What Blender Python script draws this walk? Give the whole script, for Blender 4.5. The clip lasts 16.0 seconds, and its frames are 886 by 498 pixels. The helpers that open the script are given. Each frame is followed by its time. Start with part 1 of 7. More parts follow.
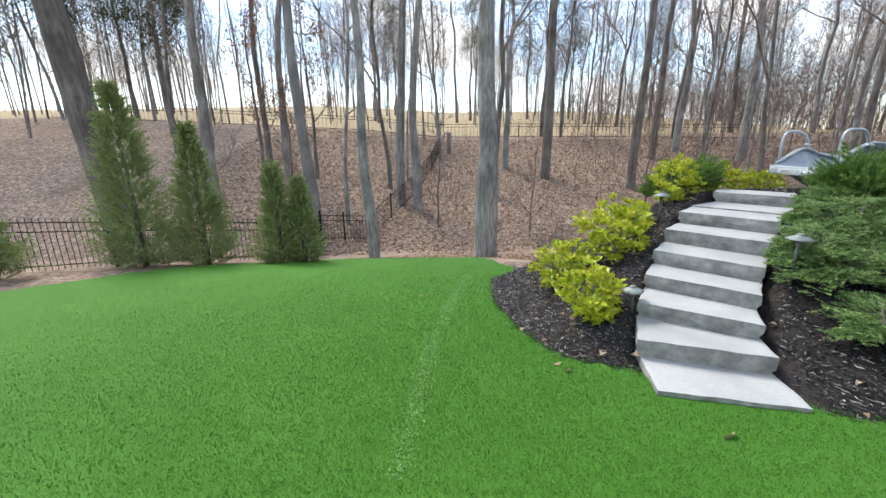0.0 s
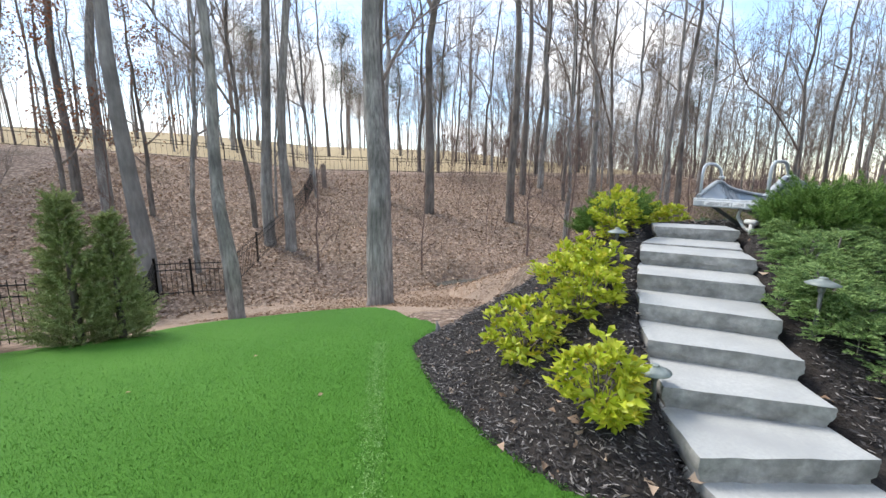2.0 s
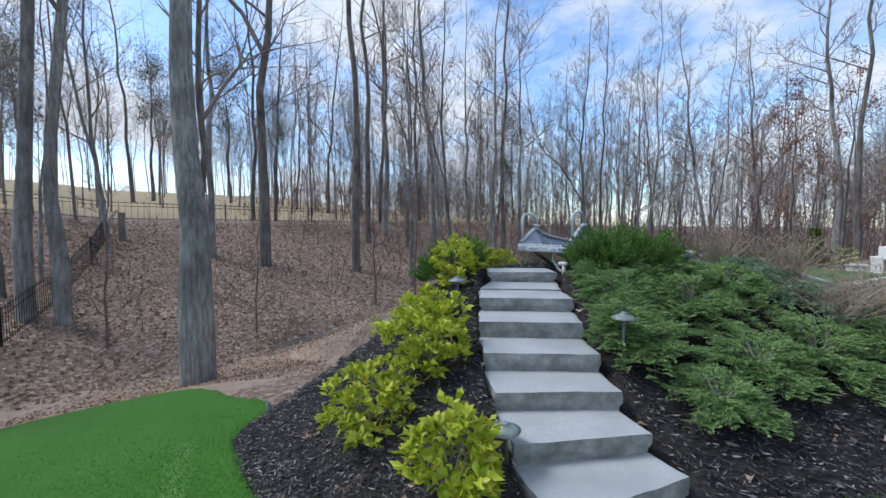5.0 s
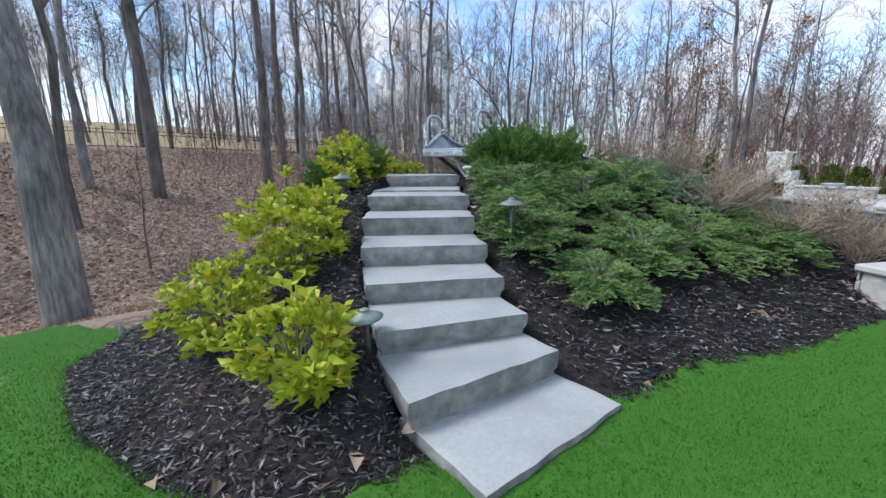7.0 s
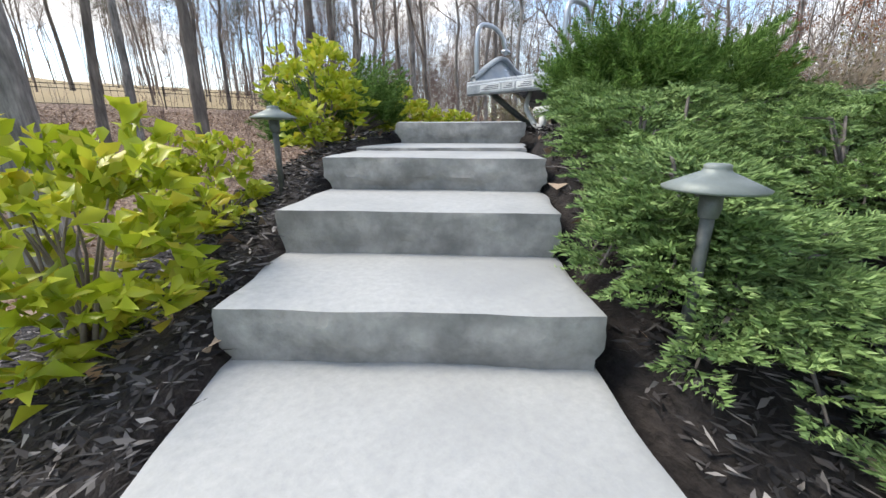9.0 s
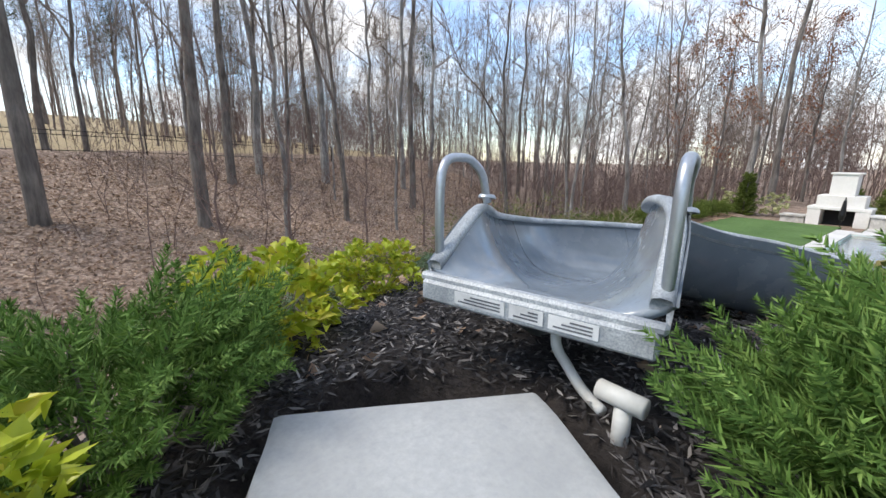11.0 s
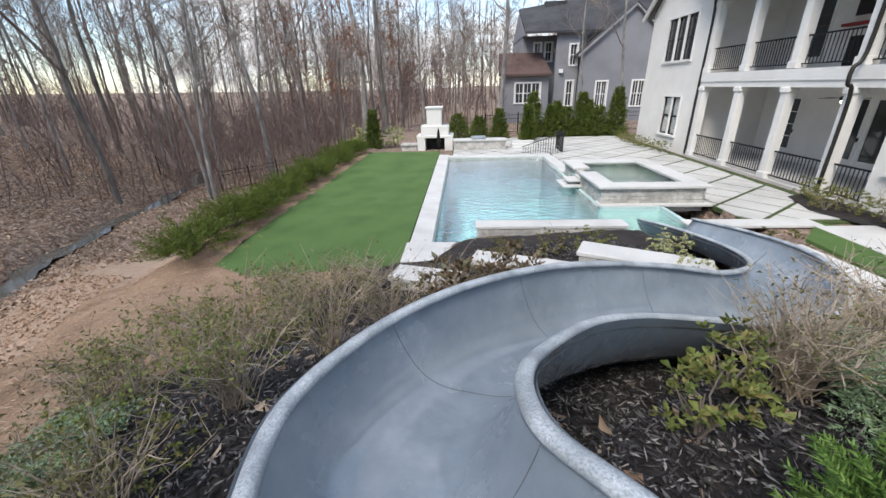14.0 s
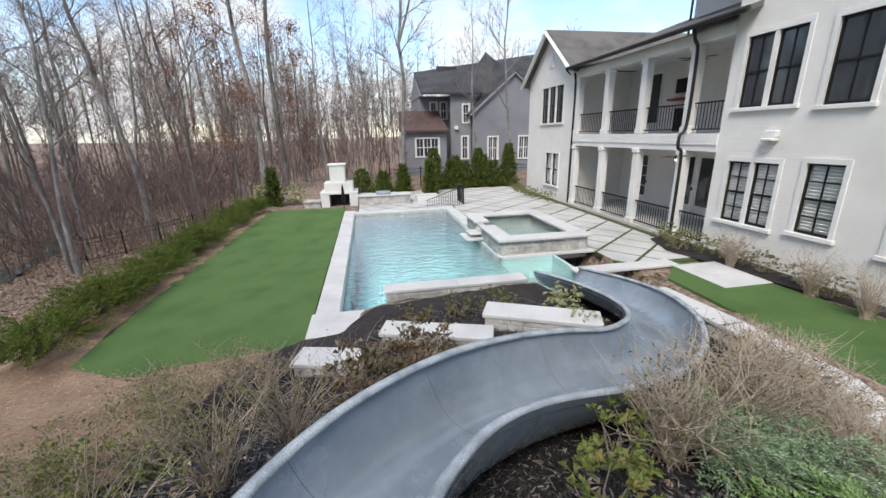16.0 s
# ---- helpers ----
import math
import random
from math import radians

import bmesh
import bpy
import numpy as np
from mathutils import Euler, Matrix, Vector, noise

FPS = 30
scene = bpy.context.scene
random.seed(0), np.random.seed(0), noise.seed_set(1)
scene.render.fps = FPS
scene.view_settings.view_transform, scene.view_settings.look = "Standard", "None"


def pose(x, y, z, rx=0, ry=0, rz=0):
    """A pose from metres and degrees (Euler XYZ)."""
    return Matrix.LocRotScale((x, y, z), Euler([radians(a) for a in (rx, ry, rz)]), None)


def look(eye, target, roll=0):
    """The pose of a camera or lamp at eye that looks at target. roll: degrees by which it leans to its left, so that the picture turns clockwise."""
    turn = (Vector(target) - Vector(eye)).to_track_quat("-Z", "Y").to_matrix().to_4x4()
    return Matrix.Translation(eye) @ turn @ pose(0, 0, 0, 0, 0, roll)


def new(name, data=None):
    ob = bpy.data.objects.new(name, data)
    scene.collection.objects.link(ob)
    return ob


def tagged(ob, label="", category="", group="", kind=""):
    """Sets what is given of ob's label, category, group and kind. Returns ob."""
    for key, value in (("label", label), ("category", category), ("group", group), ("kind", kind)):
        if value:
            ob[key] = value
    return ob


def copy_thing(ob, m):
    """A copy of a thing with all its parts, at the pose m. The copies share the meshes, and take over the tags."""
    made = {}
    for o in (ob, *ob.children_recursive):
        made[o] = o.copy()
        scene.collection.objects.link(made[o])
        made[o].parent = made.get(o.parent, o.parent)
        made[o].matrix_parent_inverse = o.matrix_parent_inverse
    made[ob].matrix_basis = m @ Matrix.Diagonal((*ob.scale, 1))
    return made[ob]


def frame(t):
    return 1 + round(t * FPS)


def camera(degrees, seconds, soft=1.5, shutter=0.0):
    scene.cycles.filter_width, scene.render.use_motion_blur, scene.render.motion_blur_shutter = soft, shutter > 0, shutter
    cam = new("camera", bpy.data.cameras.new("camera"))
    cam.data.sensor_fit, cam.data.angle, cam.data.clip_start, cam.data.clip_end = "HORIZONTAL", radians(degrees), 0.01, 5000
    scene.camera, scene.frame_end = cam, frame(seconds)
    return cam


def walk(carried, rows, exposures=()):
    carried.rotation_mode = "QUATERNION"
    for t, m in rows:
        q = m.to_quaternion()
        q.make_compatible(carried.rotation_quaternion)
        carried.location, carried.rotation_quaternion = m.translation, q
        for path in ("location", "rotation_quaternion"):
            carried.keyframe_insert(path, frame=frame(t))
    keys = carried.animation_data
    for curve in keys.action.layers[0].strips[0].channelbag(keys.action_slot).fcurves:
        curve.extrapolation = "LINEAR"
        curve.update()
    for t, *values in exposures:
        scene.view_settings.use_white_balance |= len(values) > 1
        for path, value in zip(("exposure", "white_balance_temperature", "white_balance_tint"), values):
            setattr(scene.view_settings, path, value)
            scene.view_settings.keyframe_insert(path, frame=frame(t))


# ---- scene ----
cam = camera(97.5, 16.0)
PATH = [
    (0, (0.012, 0.019, 2.089), (0.001, 1.949, 1.565), -0.6),
    (0.5, (-0.163, 0.519, 2.03), (-0.008, 2.45, 1.536), -0.4),
    (1, (-0.264, 1.013, 1.986), (0.05, 2.932, 1.517), 0.1),
    (1.5, (-0.314, 1.481, 1.962), (0.157, 3.379, 1.543), 0.2),
    (2, (-0.344, 1.869, 1.94), (0.275, 3.738, 1.589), 0.5),
    (2.5, (-0.336, 2.158, 1.983), (0.419, 3.988, 1.697), 0.3),
    (3, (-0.269, 2.284, 2.026), (0.595, 4.075, 1.815), 0.2),
    (5.5, (-0.011, 2.135, 1.934), (1.383, 3.564, 1.804), -0.2),
    (6, (0.074, 2.102, 1.793), (1.556, 3.428, 1.58), 0.2),
    (6.5, (0.312, 2.077, 1.644), (1.833, 3.335, 1.326), 0.1),
    (7, (0.592, 2.105, 1.474), (2.09, 3.359, 1.045), -0.2),
    (7.5, (1.013, 2.271, 1.324), (2.467, 3.546, 0.813), 0.2),
    (8, (1.562, 2.538, 1.218), (2.927, 3.883, 0.647), -0.3),
    (8.5, (2.026, 3.008, 1.159), (3.32, 4.417, 0.575), 0.1),
    (9, (2.461, 3.53, 1.26), (3.71, 4.978, 0.676), -0.0),
    (9.5, (2.86, 4.138, 1.471), (4.131, 5.568, 0.889), 1.3),
    (10, (3.273, 4.676, 1.74), (4.626, 6.051, 1.213), 0.8),
    (10.2, (3.436, 4.821, 1.842), (4.816, 6.185, 1.358), 1.2),
    (12.3, (4.85, 5.872, 2.578), (6.697, 6.398, 2.02), -3.2),
    (12.5, (5.065, 5.935, 2.615), (6.93, 6.352, 2.03), -3.0),
    (13, (5.385, 6.12, 2.668), (7.251, 6.228, 1.957), -1.9),
    (13.5, (5.56, 6.135, 2.765), (7.405, 5.963, 2.013), -1.7),
    (14, (5.66, 6.17, 2.89), (7.46, 5.766, 2.116), -1.5),
    (14.5, (5.716, 6.095, 2.998), (7.468, 5.508, 2.233), -1.5),
    (15, (5.752, 6.052, 3.066), (7.472, 5.332, 2.344), -1.4),
    (15.5, (5.75, 6.05, 3.162), (7.46, 5.245, 2.507), -1.3),
    (16, (5.748, 6.02, 3.233), (7.468, 5.17, 2.667), -1.3),
]
walk(cam, [(t, look(e, g, r)) for t, e, g, r in PATH], [(0, 1.5, 6800, 8), (3, 1.3, 6700, 9), (5.5, 0.68, 5850, 9), (6.5, 0.76, 5900, 9), (7, 0.95, 6100, 9), (7.5, 1.02, 6250, 9), (8.5, 1.25, 6800, 10), (9, 1.38, 6900, 10), (10.2, 1.3, 6850, 10), (12.3, 1.1, 6700, 10), (14, 1.08, 6700, 10), (16, 0.95, 6750, 10)])
# ---- light ----
world = bpy.data.worlds.new("world")
scene.world = world
world.use_nodes = True
wn, wl = world.node_tree.nodes, world.node_tree.links
bg = wn["Background"]
sky = wn.new("ShaderNodeTexSky")
sky.sky_type = "NISHITA"
sky.sun_disc = False
sky.sun_elevation, sky.sun_rotation = radians(51), radians(-42)
sky.dust_density, sky.ozone_density = 0.4, 2.0
wco = wn.new("ShaderNodeTexCoord")
wmap = wn.new("ShaderNodeMapping")
wmap.inputs["Scale"].default_value = (1.0, 1.0, 2.2)
cn = wn.new("ShaderNodeTexNoise")
cn.inputs["Scale"].default_value, cn.inputs["Detail"].default_value, cn.inputs["Roughness"].default_value = 3.2, 8, 0.58
cr = wn.new("ShaderNodeValToRGB")
cr.color_ramp.elements[0].position, cr.color_ramp.elements[1].position = 0.42, 0.60
cmix = wn.new("ShaderNodeMix")
cmix.data_type = "RGBA"
cmix.inputs["B"].default_value = (3.5, 3.6, 3.8, 1)
wl.new(wco.outputs["Generated"], wmap.inputs["Vector"])
wl.new(wmap.outputs[0], cn.inputs["Vector"])
wl.new(cn.outputs[0], cr.inputs[0])
wl.new(cr.outputs[0], cmix.inputs["Factor"])
wl.new(sky.outputs[0], cmix.inputs["A"])
wl.new(cmix.outputs["Result"], bg.inputs[0])
bg.inputs[1].default_value = 0.15
sun_data = bpy.data.lights.new("sun", "SUN")
sun_data.energy, sun_data.angle, sun_data.color = 1.9, radians(24), (1.0, 0.95, 0.88)
sun = new("sun", sun_data)
sun.matrix_world = look((-8, 9, 15), (0, 0, 0))

# ---- materials ----
MATS = {}


def mat(name, rough=0.6, metal=0.0, spec=0.5, coat=0.0):
    m = bpy.data.materials.new(name)
    m.use_nodes = True
    b = m.node_tree.nodes["Principled BSDF"]
    b.inputs["Roughness"].default_value, b.inputs["Metallic"].default_value = rough, metal
    b.inputs["Specular IOR Level"].default_value = spec
    b.inputs["Coat Weight"].default_value = coat
    MATS[name] = m
    return m, m.node_tree.nodes, m.node_tree.links, b


def noise_tex(n, l, scale, detail=4.0, rough=0.55, space="Object", stretch=None):
    co = n.new("ShaderNodeTexCoord")
    t = n.new("ShaderNodeTexNoise")
    t.inputs["Scale"].default_value, t.inputs["Detail"].default_value, t.inputs["Roughness"].default_value = scale, detail, rough
    if stretch:
        mp = n.new("ShaderNodeMapping")
        mp.inputs["Scale"].default_value = stretch
        l.new(co.outputs[space], mp.inputs[0])
        l.new(mp.outputs[0], t.inputs["Vector"])
    else:
        l.new(co.outputs[space], t.inputs["Vector"])
    return t.outputs[0]


def ramp(n, l, fac, stops):
    r = n.new("ShaderNodeValToRGB")
    e = r.color_ramp.elements
    while len(e) < len(stops):
        e.new(0.5)
    for el, (p, c) in zip(e, stops):
        el.position, el.color = p, (*c, 1)
    l.new(fac, r.inputs[0])
    return r.outputs[0]


def mixc(n, l, fac, a, b, mode="MIX"):
    m = n.new("ShaderNodeMix")
    m.data_type, m.blend_type = "RGBA", mode
    for key, v in (("Factor", fac), ("A", a), ("B", b)):
        if isinstance(v, (int, float)):
            m.inputs[key].default_value = v
        elif isinstance(v, tuple):
            m.inputs[key].default_value = (*v, 1)
        else:
            l.new(v, m.inputs[key])
    return m.outputs["Result"]


def bump(n, l, b, height, strength=0.4, dist=0.01):
    k = n.new("ShaderNodeBump")
    k.inputs["Strength"].default_value, k.inputs["Distance"].default_value = strength, dist
    l.new(height, k.inputs["Height"])
    l.new(k.outputs[0], b.inputs["Normal"])


def two_scale(name, c0, c1, fine, coarse, rough=0.7, metal=0.0, strength=0.3, dist=0.005, stretch=None, spec=0.4, dirt=0.3, coat=0.0):
    """A surface of two colours: grain at a fine scale and stains at a coarse one."""
    m, n, l, b = mat(name, rough, metal, spec, coat)
    f = noise_tex(n, l, fine, 6, 0.65, stretch=stretch)
    g = noise_tex(n, l, coarse, 4, 0.5)
    base = ramp(n, l, f, [(0.3, c0), (0.7, c1)])
    dark = tuple(v * (1 - dirt) for v in c0)
    col = mixc(n, l, ramp(n, l, g, [(0.42, (0, 0, 0)), (0.75, (1, 1, 1))]), base, dark)
    l.new(col, b.inputs["Base Color"])
    bump(n, l, b, f, strength, dist)
    return m


def leafy(name, colours, rough=0.55, spread=0.5, spec=0.3, trans=0.25):
    """Foliage: each leaf takes its own colour from a run of colours."""
    m, n, l, b = mat(name, rough, 0, spec)
    geo = n.new("ShaderNodeNewGeometry")
    stops = [(i / max(1, len(colours) - 1), c) for i, c in enumerate(colours)]
    col = ramp(n, l, geo.outputs["Random Per Island"], stops)
    g = noise_tex(n, l, 2.2, 3)
    col = mixc(n, l, ramp(n, l, g, [(0.35, (0, 0, 0)), (0.7, (spread,) * 3)]), col, colours[0], "MIX")
    l.new(col, b.inputs["Base Color"])
    if trans:
        t = n.new("ShaderNodeBsdfTranslucent")
        l.new(col, t.inputs[0])
        mx = n.new("ShaderNodeMixShader")
        mx.inputs[0].default_value = trans
        l.new(b.outputs[0], mx.inputs[1])
        l.new(t.outputs[0], mx.inputs[2])
        l.new(mx.outputs[0], n["Material Output"].inputs[0])
    return m


M_STONE = two_scale("cut_limestone", (0.335, 0.35, 0.355), (0.425, 0.437, 0.436), 38, 2.2, 0.75, strength=0.5, dist=0.004, dirt=0.12)
M_STONEFACE = two_scale("split_limestone", (0.19, 0.19, 0.185), (0.40, 0.395, 0.38), 10, 4.5, 0.85, strength=0.8, dist=0.012, dirt=0.3)
M_COPING = two_scale("pale_coping_stone", (0.52, 0.52, 0.51), (0.62, 0.615, 0.605), 30, 1.3, 0.7, strength=0.25, dirt=0.12)
M_PAVER = two_scale("pale_paver", (0.46, 0.455, 0.44), (0.57, 0.565, 0.55), 24, 0.7, 0.8, strength=0.25, dirt=0.18)
M_STACK = two_scale("stacked_ledgestone", (0.34, 0.33, 0.31), (0.62, 0.60, 0.57), 9, 3, 0.85, strength=0.6, dist=0.01, dirt=0.25)
M_WHITE = two_scale("painted_brick_white", (0.67, 0.66, 0.64), (0.75, 0.74, 0.72), 14, 0.8, 0.7, strength=0.2, dirt=0.08)
M_TRIM = two_scale("white_trim_paint", (0.70, 0.695, 0.68), (0.78, 0.775, 0.76), 20, 1.2, 0.5, strength=0.08, dirt=0.06)
M_GREY = two_scale("grey_painted_siding", (0.20, 0.205, 0.225), (0.25, 0.255, 0.275), 12, 0.6, 0.8, strength=0.15, dirt=0.12)
M_GREYTRIM = two_scale("grey_trim", (0.34, 0.345, 0.36), (0.40, 0.405, 0.42), 12, 0.8, 0.7, strength=0.1, dirt=0.1)
M_ROOF = two_scale("grey_shingle", (0.10, 0.095, 0.09), (0.19, 0.18, 0.17), 26, 1.1, 0.9, strength=0.6, dist=0.02, stretch=(1, 1, 5), dirt=0.3)
M_ROOFD = two_scale("dark_shingle", (0.035, 0.036, 0.042), (0.075, 0.075, 0.082), 20, 0.8, 0.9, strength=0.6, dist=0.02, stretch=(1, 1, 5), dirt=0.3)
M_ROOFR = two_scale("brown_shingle", (0.075, 0.045, 0.04), (0.13, 0.085, 0.075), 20, 0.8, 0.9, strength=0.5, dist=0.02, dirt=0.3)
M_BLACK = two_scale("black_metal_paint", (0.012, 0.012, 0.013), (0.022, 0.022, 0.024), 40, 3, 0.45, 0.4, strength=0.05, dirt=0.2)
M_BRONZE = two_scale("dark_bronze_gutter", (0.03, 0.028, 0.026), (0.05, 0.047, 0.043), 30, 2, 0.5, 0.5, strength=0.05)
M_FLUME = two_scale("grey_fibreglass", (0.19, 0.23, 0.272), (0.265, 0.31, 0.357), 6, 1.4, 0.17, strength=0.03, dist=0.002, spec=0.6, dirt=0.15, coat=0.35)
n_, l_, b_ = M_FLUME.node_tree.nodes, M_FLUME.node_tree.links, M_FLUME.node_tree.nodes["Principled BSDF"]
wet_ = ramp(n_, l_, noise_tex(n_, l_, 2.6, 5, 0.6), [(0.42, (0.28, 0.28, 0.28)), (0.58, (0.07, 0.07, 0.07))])
l_.new(wet_, b_.inputs["Roughness"])
dv_ = n_.new("ShaderNodeTexVoronoi")
dv_.inputs["Scale"].default_value = 42
dc_ = n_.new("ShaderNodeTexCoord")
l_.new(dc_.outputs["Object"], dv_.inputs["Vector"])
drops_ = ramp(n_, l_, dv_.outputs["Distance"], [(0.10, (1, 1, 1)), (0.24, (0, 0, 0))])
where_ = ramp(n_, l_, noise_tex(n_, l_, 1.7, 3), [(0.5, (0, 0, 0)), (0.6, (1, 1, 1))])
bump(n_, l_, b_, mixc(n_, l_, 1.0, drops_, where_, "MULTIPLY"), 0.35, 0.004)
M_RIM = two_scale("speckled_grey_gelcoat", (0.20, 0.23, 0.26), (0.62, 0.66, 0.69), 110, 5, 0.4, strength=0.25, dist=0.002, dirt=0.2)
M_ALU = two_scale("brushed_aluminium_tube", (0.42, 0.46, 0.51), (0.55, 0.59, 0.64), 60, 3, 0.38, 0.75, strength=0.05, dirt=0.15)
M_COPPER = two_scale("weathered_verdigris_metal", (0.20, 0.235, 0.23), (0.30, 0.34, 0.33), 18, 4, 0.55, 0.35, strength=0.15, dirt=0.35)
M_POLE = two_scale("dark_bronze_pole", (0.09, 0.10, 0.10), (0.17, 0.18, 0.175), 30, 6, 0.55, 0.4, strength=0.1)
M_PVC = two_scale("pale_pvc", (0.55, 0.56, 0.54), (0.66, 0.66, 0.64), 20, 3, 0.45, strength=0.05)
M_STICKER = two_scale("pale_sticker", (0.62, 0.64, 0.66), (0.70, 0.72, 0.73), 50, 6, 0.4, strength=0.02)
M_INK = two_scale("dark_ink", (0.10, 0.11, 0.13), (0.14, 0.15, 0.17), 50, 6, 0.6, strength=0.02)
M_BARK = two_scale("grey_bark", (0.11, 0.105, 0.10), (0.42, 0.405, 0.385), 14, 0.8, 0.95, strength=1.0, dist=0.03, stretch=(1, 1, 0.16), dirt=0.35)
M_BARKP = two_scale("pale_grey_bark", (0.15, 0.145, 0.14), (0.30, 0.29, 0.28), 8, 0.9, 0.95, strength=0.8, dist=0.02, stretch=(1, 1, 0.2), dirt=0.3)
M_BARKD = two_scale("dark_bark", (0.075, 0.066, 0.06), (0.25, 0.225, 0.205), 12, 0.8, 0.95, strength=1.0, dist=0.03, stretch=(1, 1, 0.16), dirt=0.35)
M_TWIG = two_scale("bare_twig_bark", (0.16, 0.13, 0.115), (0.30, 0.255, 0.225), 12, 1.5, 0.95, strength=0.3, dirt=0.3)
M_TWIGR = two_scale("reddish_twig_bark", (0.13, 0.09, 0.08), (0.25, 0.185, 0.165), 12, 1.5, 0.95, strength=0.3, dirt=0.3)
M_DRY = two_scale("dry_straw_twig", (0.27, 0.215, 0.165), (0.47, 0.395, 0.31), 12, 1.5, 0.9, strength=0.3, dirt=0.3)
M_POOL = two_scale("aqua_pool_plaster", (0.40, 0.56, 0.56), (0.47, 0.63, 0.63), 18, 0.9, 0.8, strength=0.1, dirt=0.08)
# near-black colour that paints in the darkness of unlit interiors
M_DARKROOM = two_scale("dark_room", (0.012, 0.013, 0.015), (0.03, 0.03, 0.033), 3, 0.9, 0.9, strength=0.02)
M_SLAT = two_scale("white_shutter", (0.76, 0.76, 0.745), (0.82, 0.82, 0.80), 20, 2, 0.5, strength=0.05)
M_RED = two_scale("red_cloth", (0.30, 0.03, 0.03), (0.36, 0.045, 0.04), 30, 3, 0.8, strength=0.1)
M_CREEK, n_, l_, b_ = mat("creek_water", 0.06, 0, 0.7)
b_.inputs["Base Color"].default_value = (0.10, 0.10, 0.09, 1)
bump(n_, l_, b_, noise_tex(n_, l_, 6, 3), 0.15, 0.01)

L_YELLOW = leafy("yellow_green_leaf", [(0.25, 0.33, 0.022), (0.38, 0.46, 0.03), (0.56, 0.60, 0.06), (0.47, 0.53, 0.05), (0.62, 0.52, 0.06)], 0.38, 0.35, 0.4, 0.3)
L_JUNIPER = leafy("blue_green_juniper", [(0.086, 0.140, 0.049), (0.160, 0.256, 0.088), (0.258, 0.389, 0.138), (0.355, 0.486, 0.197)], 0.7, 0.5, 0.2, 0.12)
L_DARKJUN = leafy("dark_green_juniper", [(0.05, 0.10, 0.02), (0.095, 0.185, 0.04), (0.16, 0.28, 0.066), (0.24, 0.36, 0.10)], 0.7, 0.5, 0.2, 0.12)
L_SILVER = leafy("silver_juniper_green", [(0.11, 0.17, 0.09), (0.20, 0.29, 0.16), (0.30, 0.41, 0.25), (0.40, 0.50, 0.34)], 0.7, 0.4, 0.2, 0.1)
L_SEAM = leafy("pale_turf_blade", [(0.18, 0.38, 0.09), (0.25, 0.45, 0.14), (0.36, 0.54, 0.24)], 0.55, 0.3, 0.3, 0.15)
L_CEDAR = leafy("cedar_green", [(0.151, 0.189, 0.074), (0.248, 0.304, 0.121), (0.344, 0.405, 0.176), (0.399, 0.446, 0.230)], 0.75, 0.5, 0.15, 0.12)
L_ARB = leafy("arborvitae_green", [(0.06, 0.085, 0.018), (0.11, 0.15, 0.03), (0.17, 0.21, 0.05)], 0.75, 0.5, 0.15, 0.12)
L_SHRUB = leafy("mixed_green_leaf", [(0.09, 0.12, 0.03), (0.16, 0.20, 0.05), (0.24, 0.26, 0.075), (0.27, 0.20, 0.08)], 0.55, 0.4, 0.3, 0.2)
L_OLIVE = leafy("olive_dry_leaf", [(0.11, 0.105, 0.04), (0.19, 0.18, 0.075), (0.26, 0.23, 0.12)], 0.7, 0.4, 0.2, 0.2)
L_BRONZE = leafy("bronze_leaf", [(0.07, 0.055, 0.03), (0.15, 0.10, 0.055), (0.22, 0.15, 0.10), (0.10, 0.12, 0.05)], 0.4, 0.4, 0.4, 0.15)
L_CREAM = leafy("variegated_leaf", [(0.20, 0.24, 0.08), (0.42, 0.42, 0.20), (0.60, 0.58, 0.38)], 0.5, 0.3, 0.3, 0.2)
L_RUST = leafy("rust_beech_leaf", [(0.16, 0.065, 0.035), (0.27, 0.12, 0.065), (0.34, 0.18, 0.11)], 0.8, 0.4, 0.15, 0.2)
L_PINE = leafy("pine_needle", [(0.025, 0.04, 0.022), (0.05, 0.07, 0.04), (0.075, 0.10, 0.055)], 0.8, 0.4, 0.15, 0.1)
L_LITTER = leafy("dead_leaf", [(0.188, 0.125, 0.088), (0.338, 0.237, 0.169), (0.475, 0.356, 0.269), (0.550, 0.444, 0.350), (0.263, 0.175, 0.119)], 0.85, 0.3, 0.15, 0.1)
L_TAN = leafy("tan_oak_leaf", [(0.36, 0.25, 0.16), (0.44, 0.32, 0.21)], 0.8, 0.3, 0.15, 0.1)
L_CHIP = leafy("dark_mulch_chip", [(0.010, 0.010, 0.011), (0.02, 0.019, 0.021), (0.036, 0.034, 0.036), (0.06, 0.056, 0.058), (0.10, 0.094, 0.094), (0.34, 0.32, 0.31)], 0.8, 0.3, 0.3, 0)
L_STRAW = leafy("pine_straw", [(0.24, 0.15, 0.095), (0.38, 0.26, 0.175), (0.52, 0.39, 0.29)], 0.85, 0.3, 0.15, 0)
L_TURF = leafy("turf_blade", [(0.024, 0.10, 0.009), (0.054, 0.188, 0.015), (0.086, 0.245, 0.022), (0.142, 0.31, 0.048)], 0.55, 0.3, 0.3, 0.15)

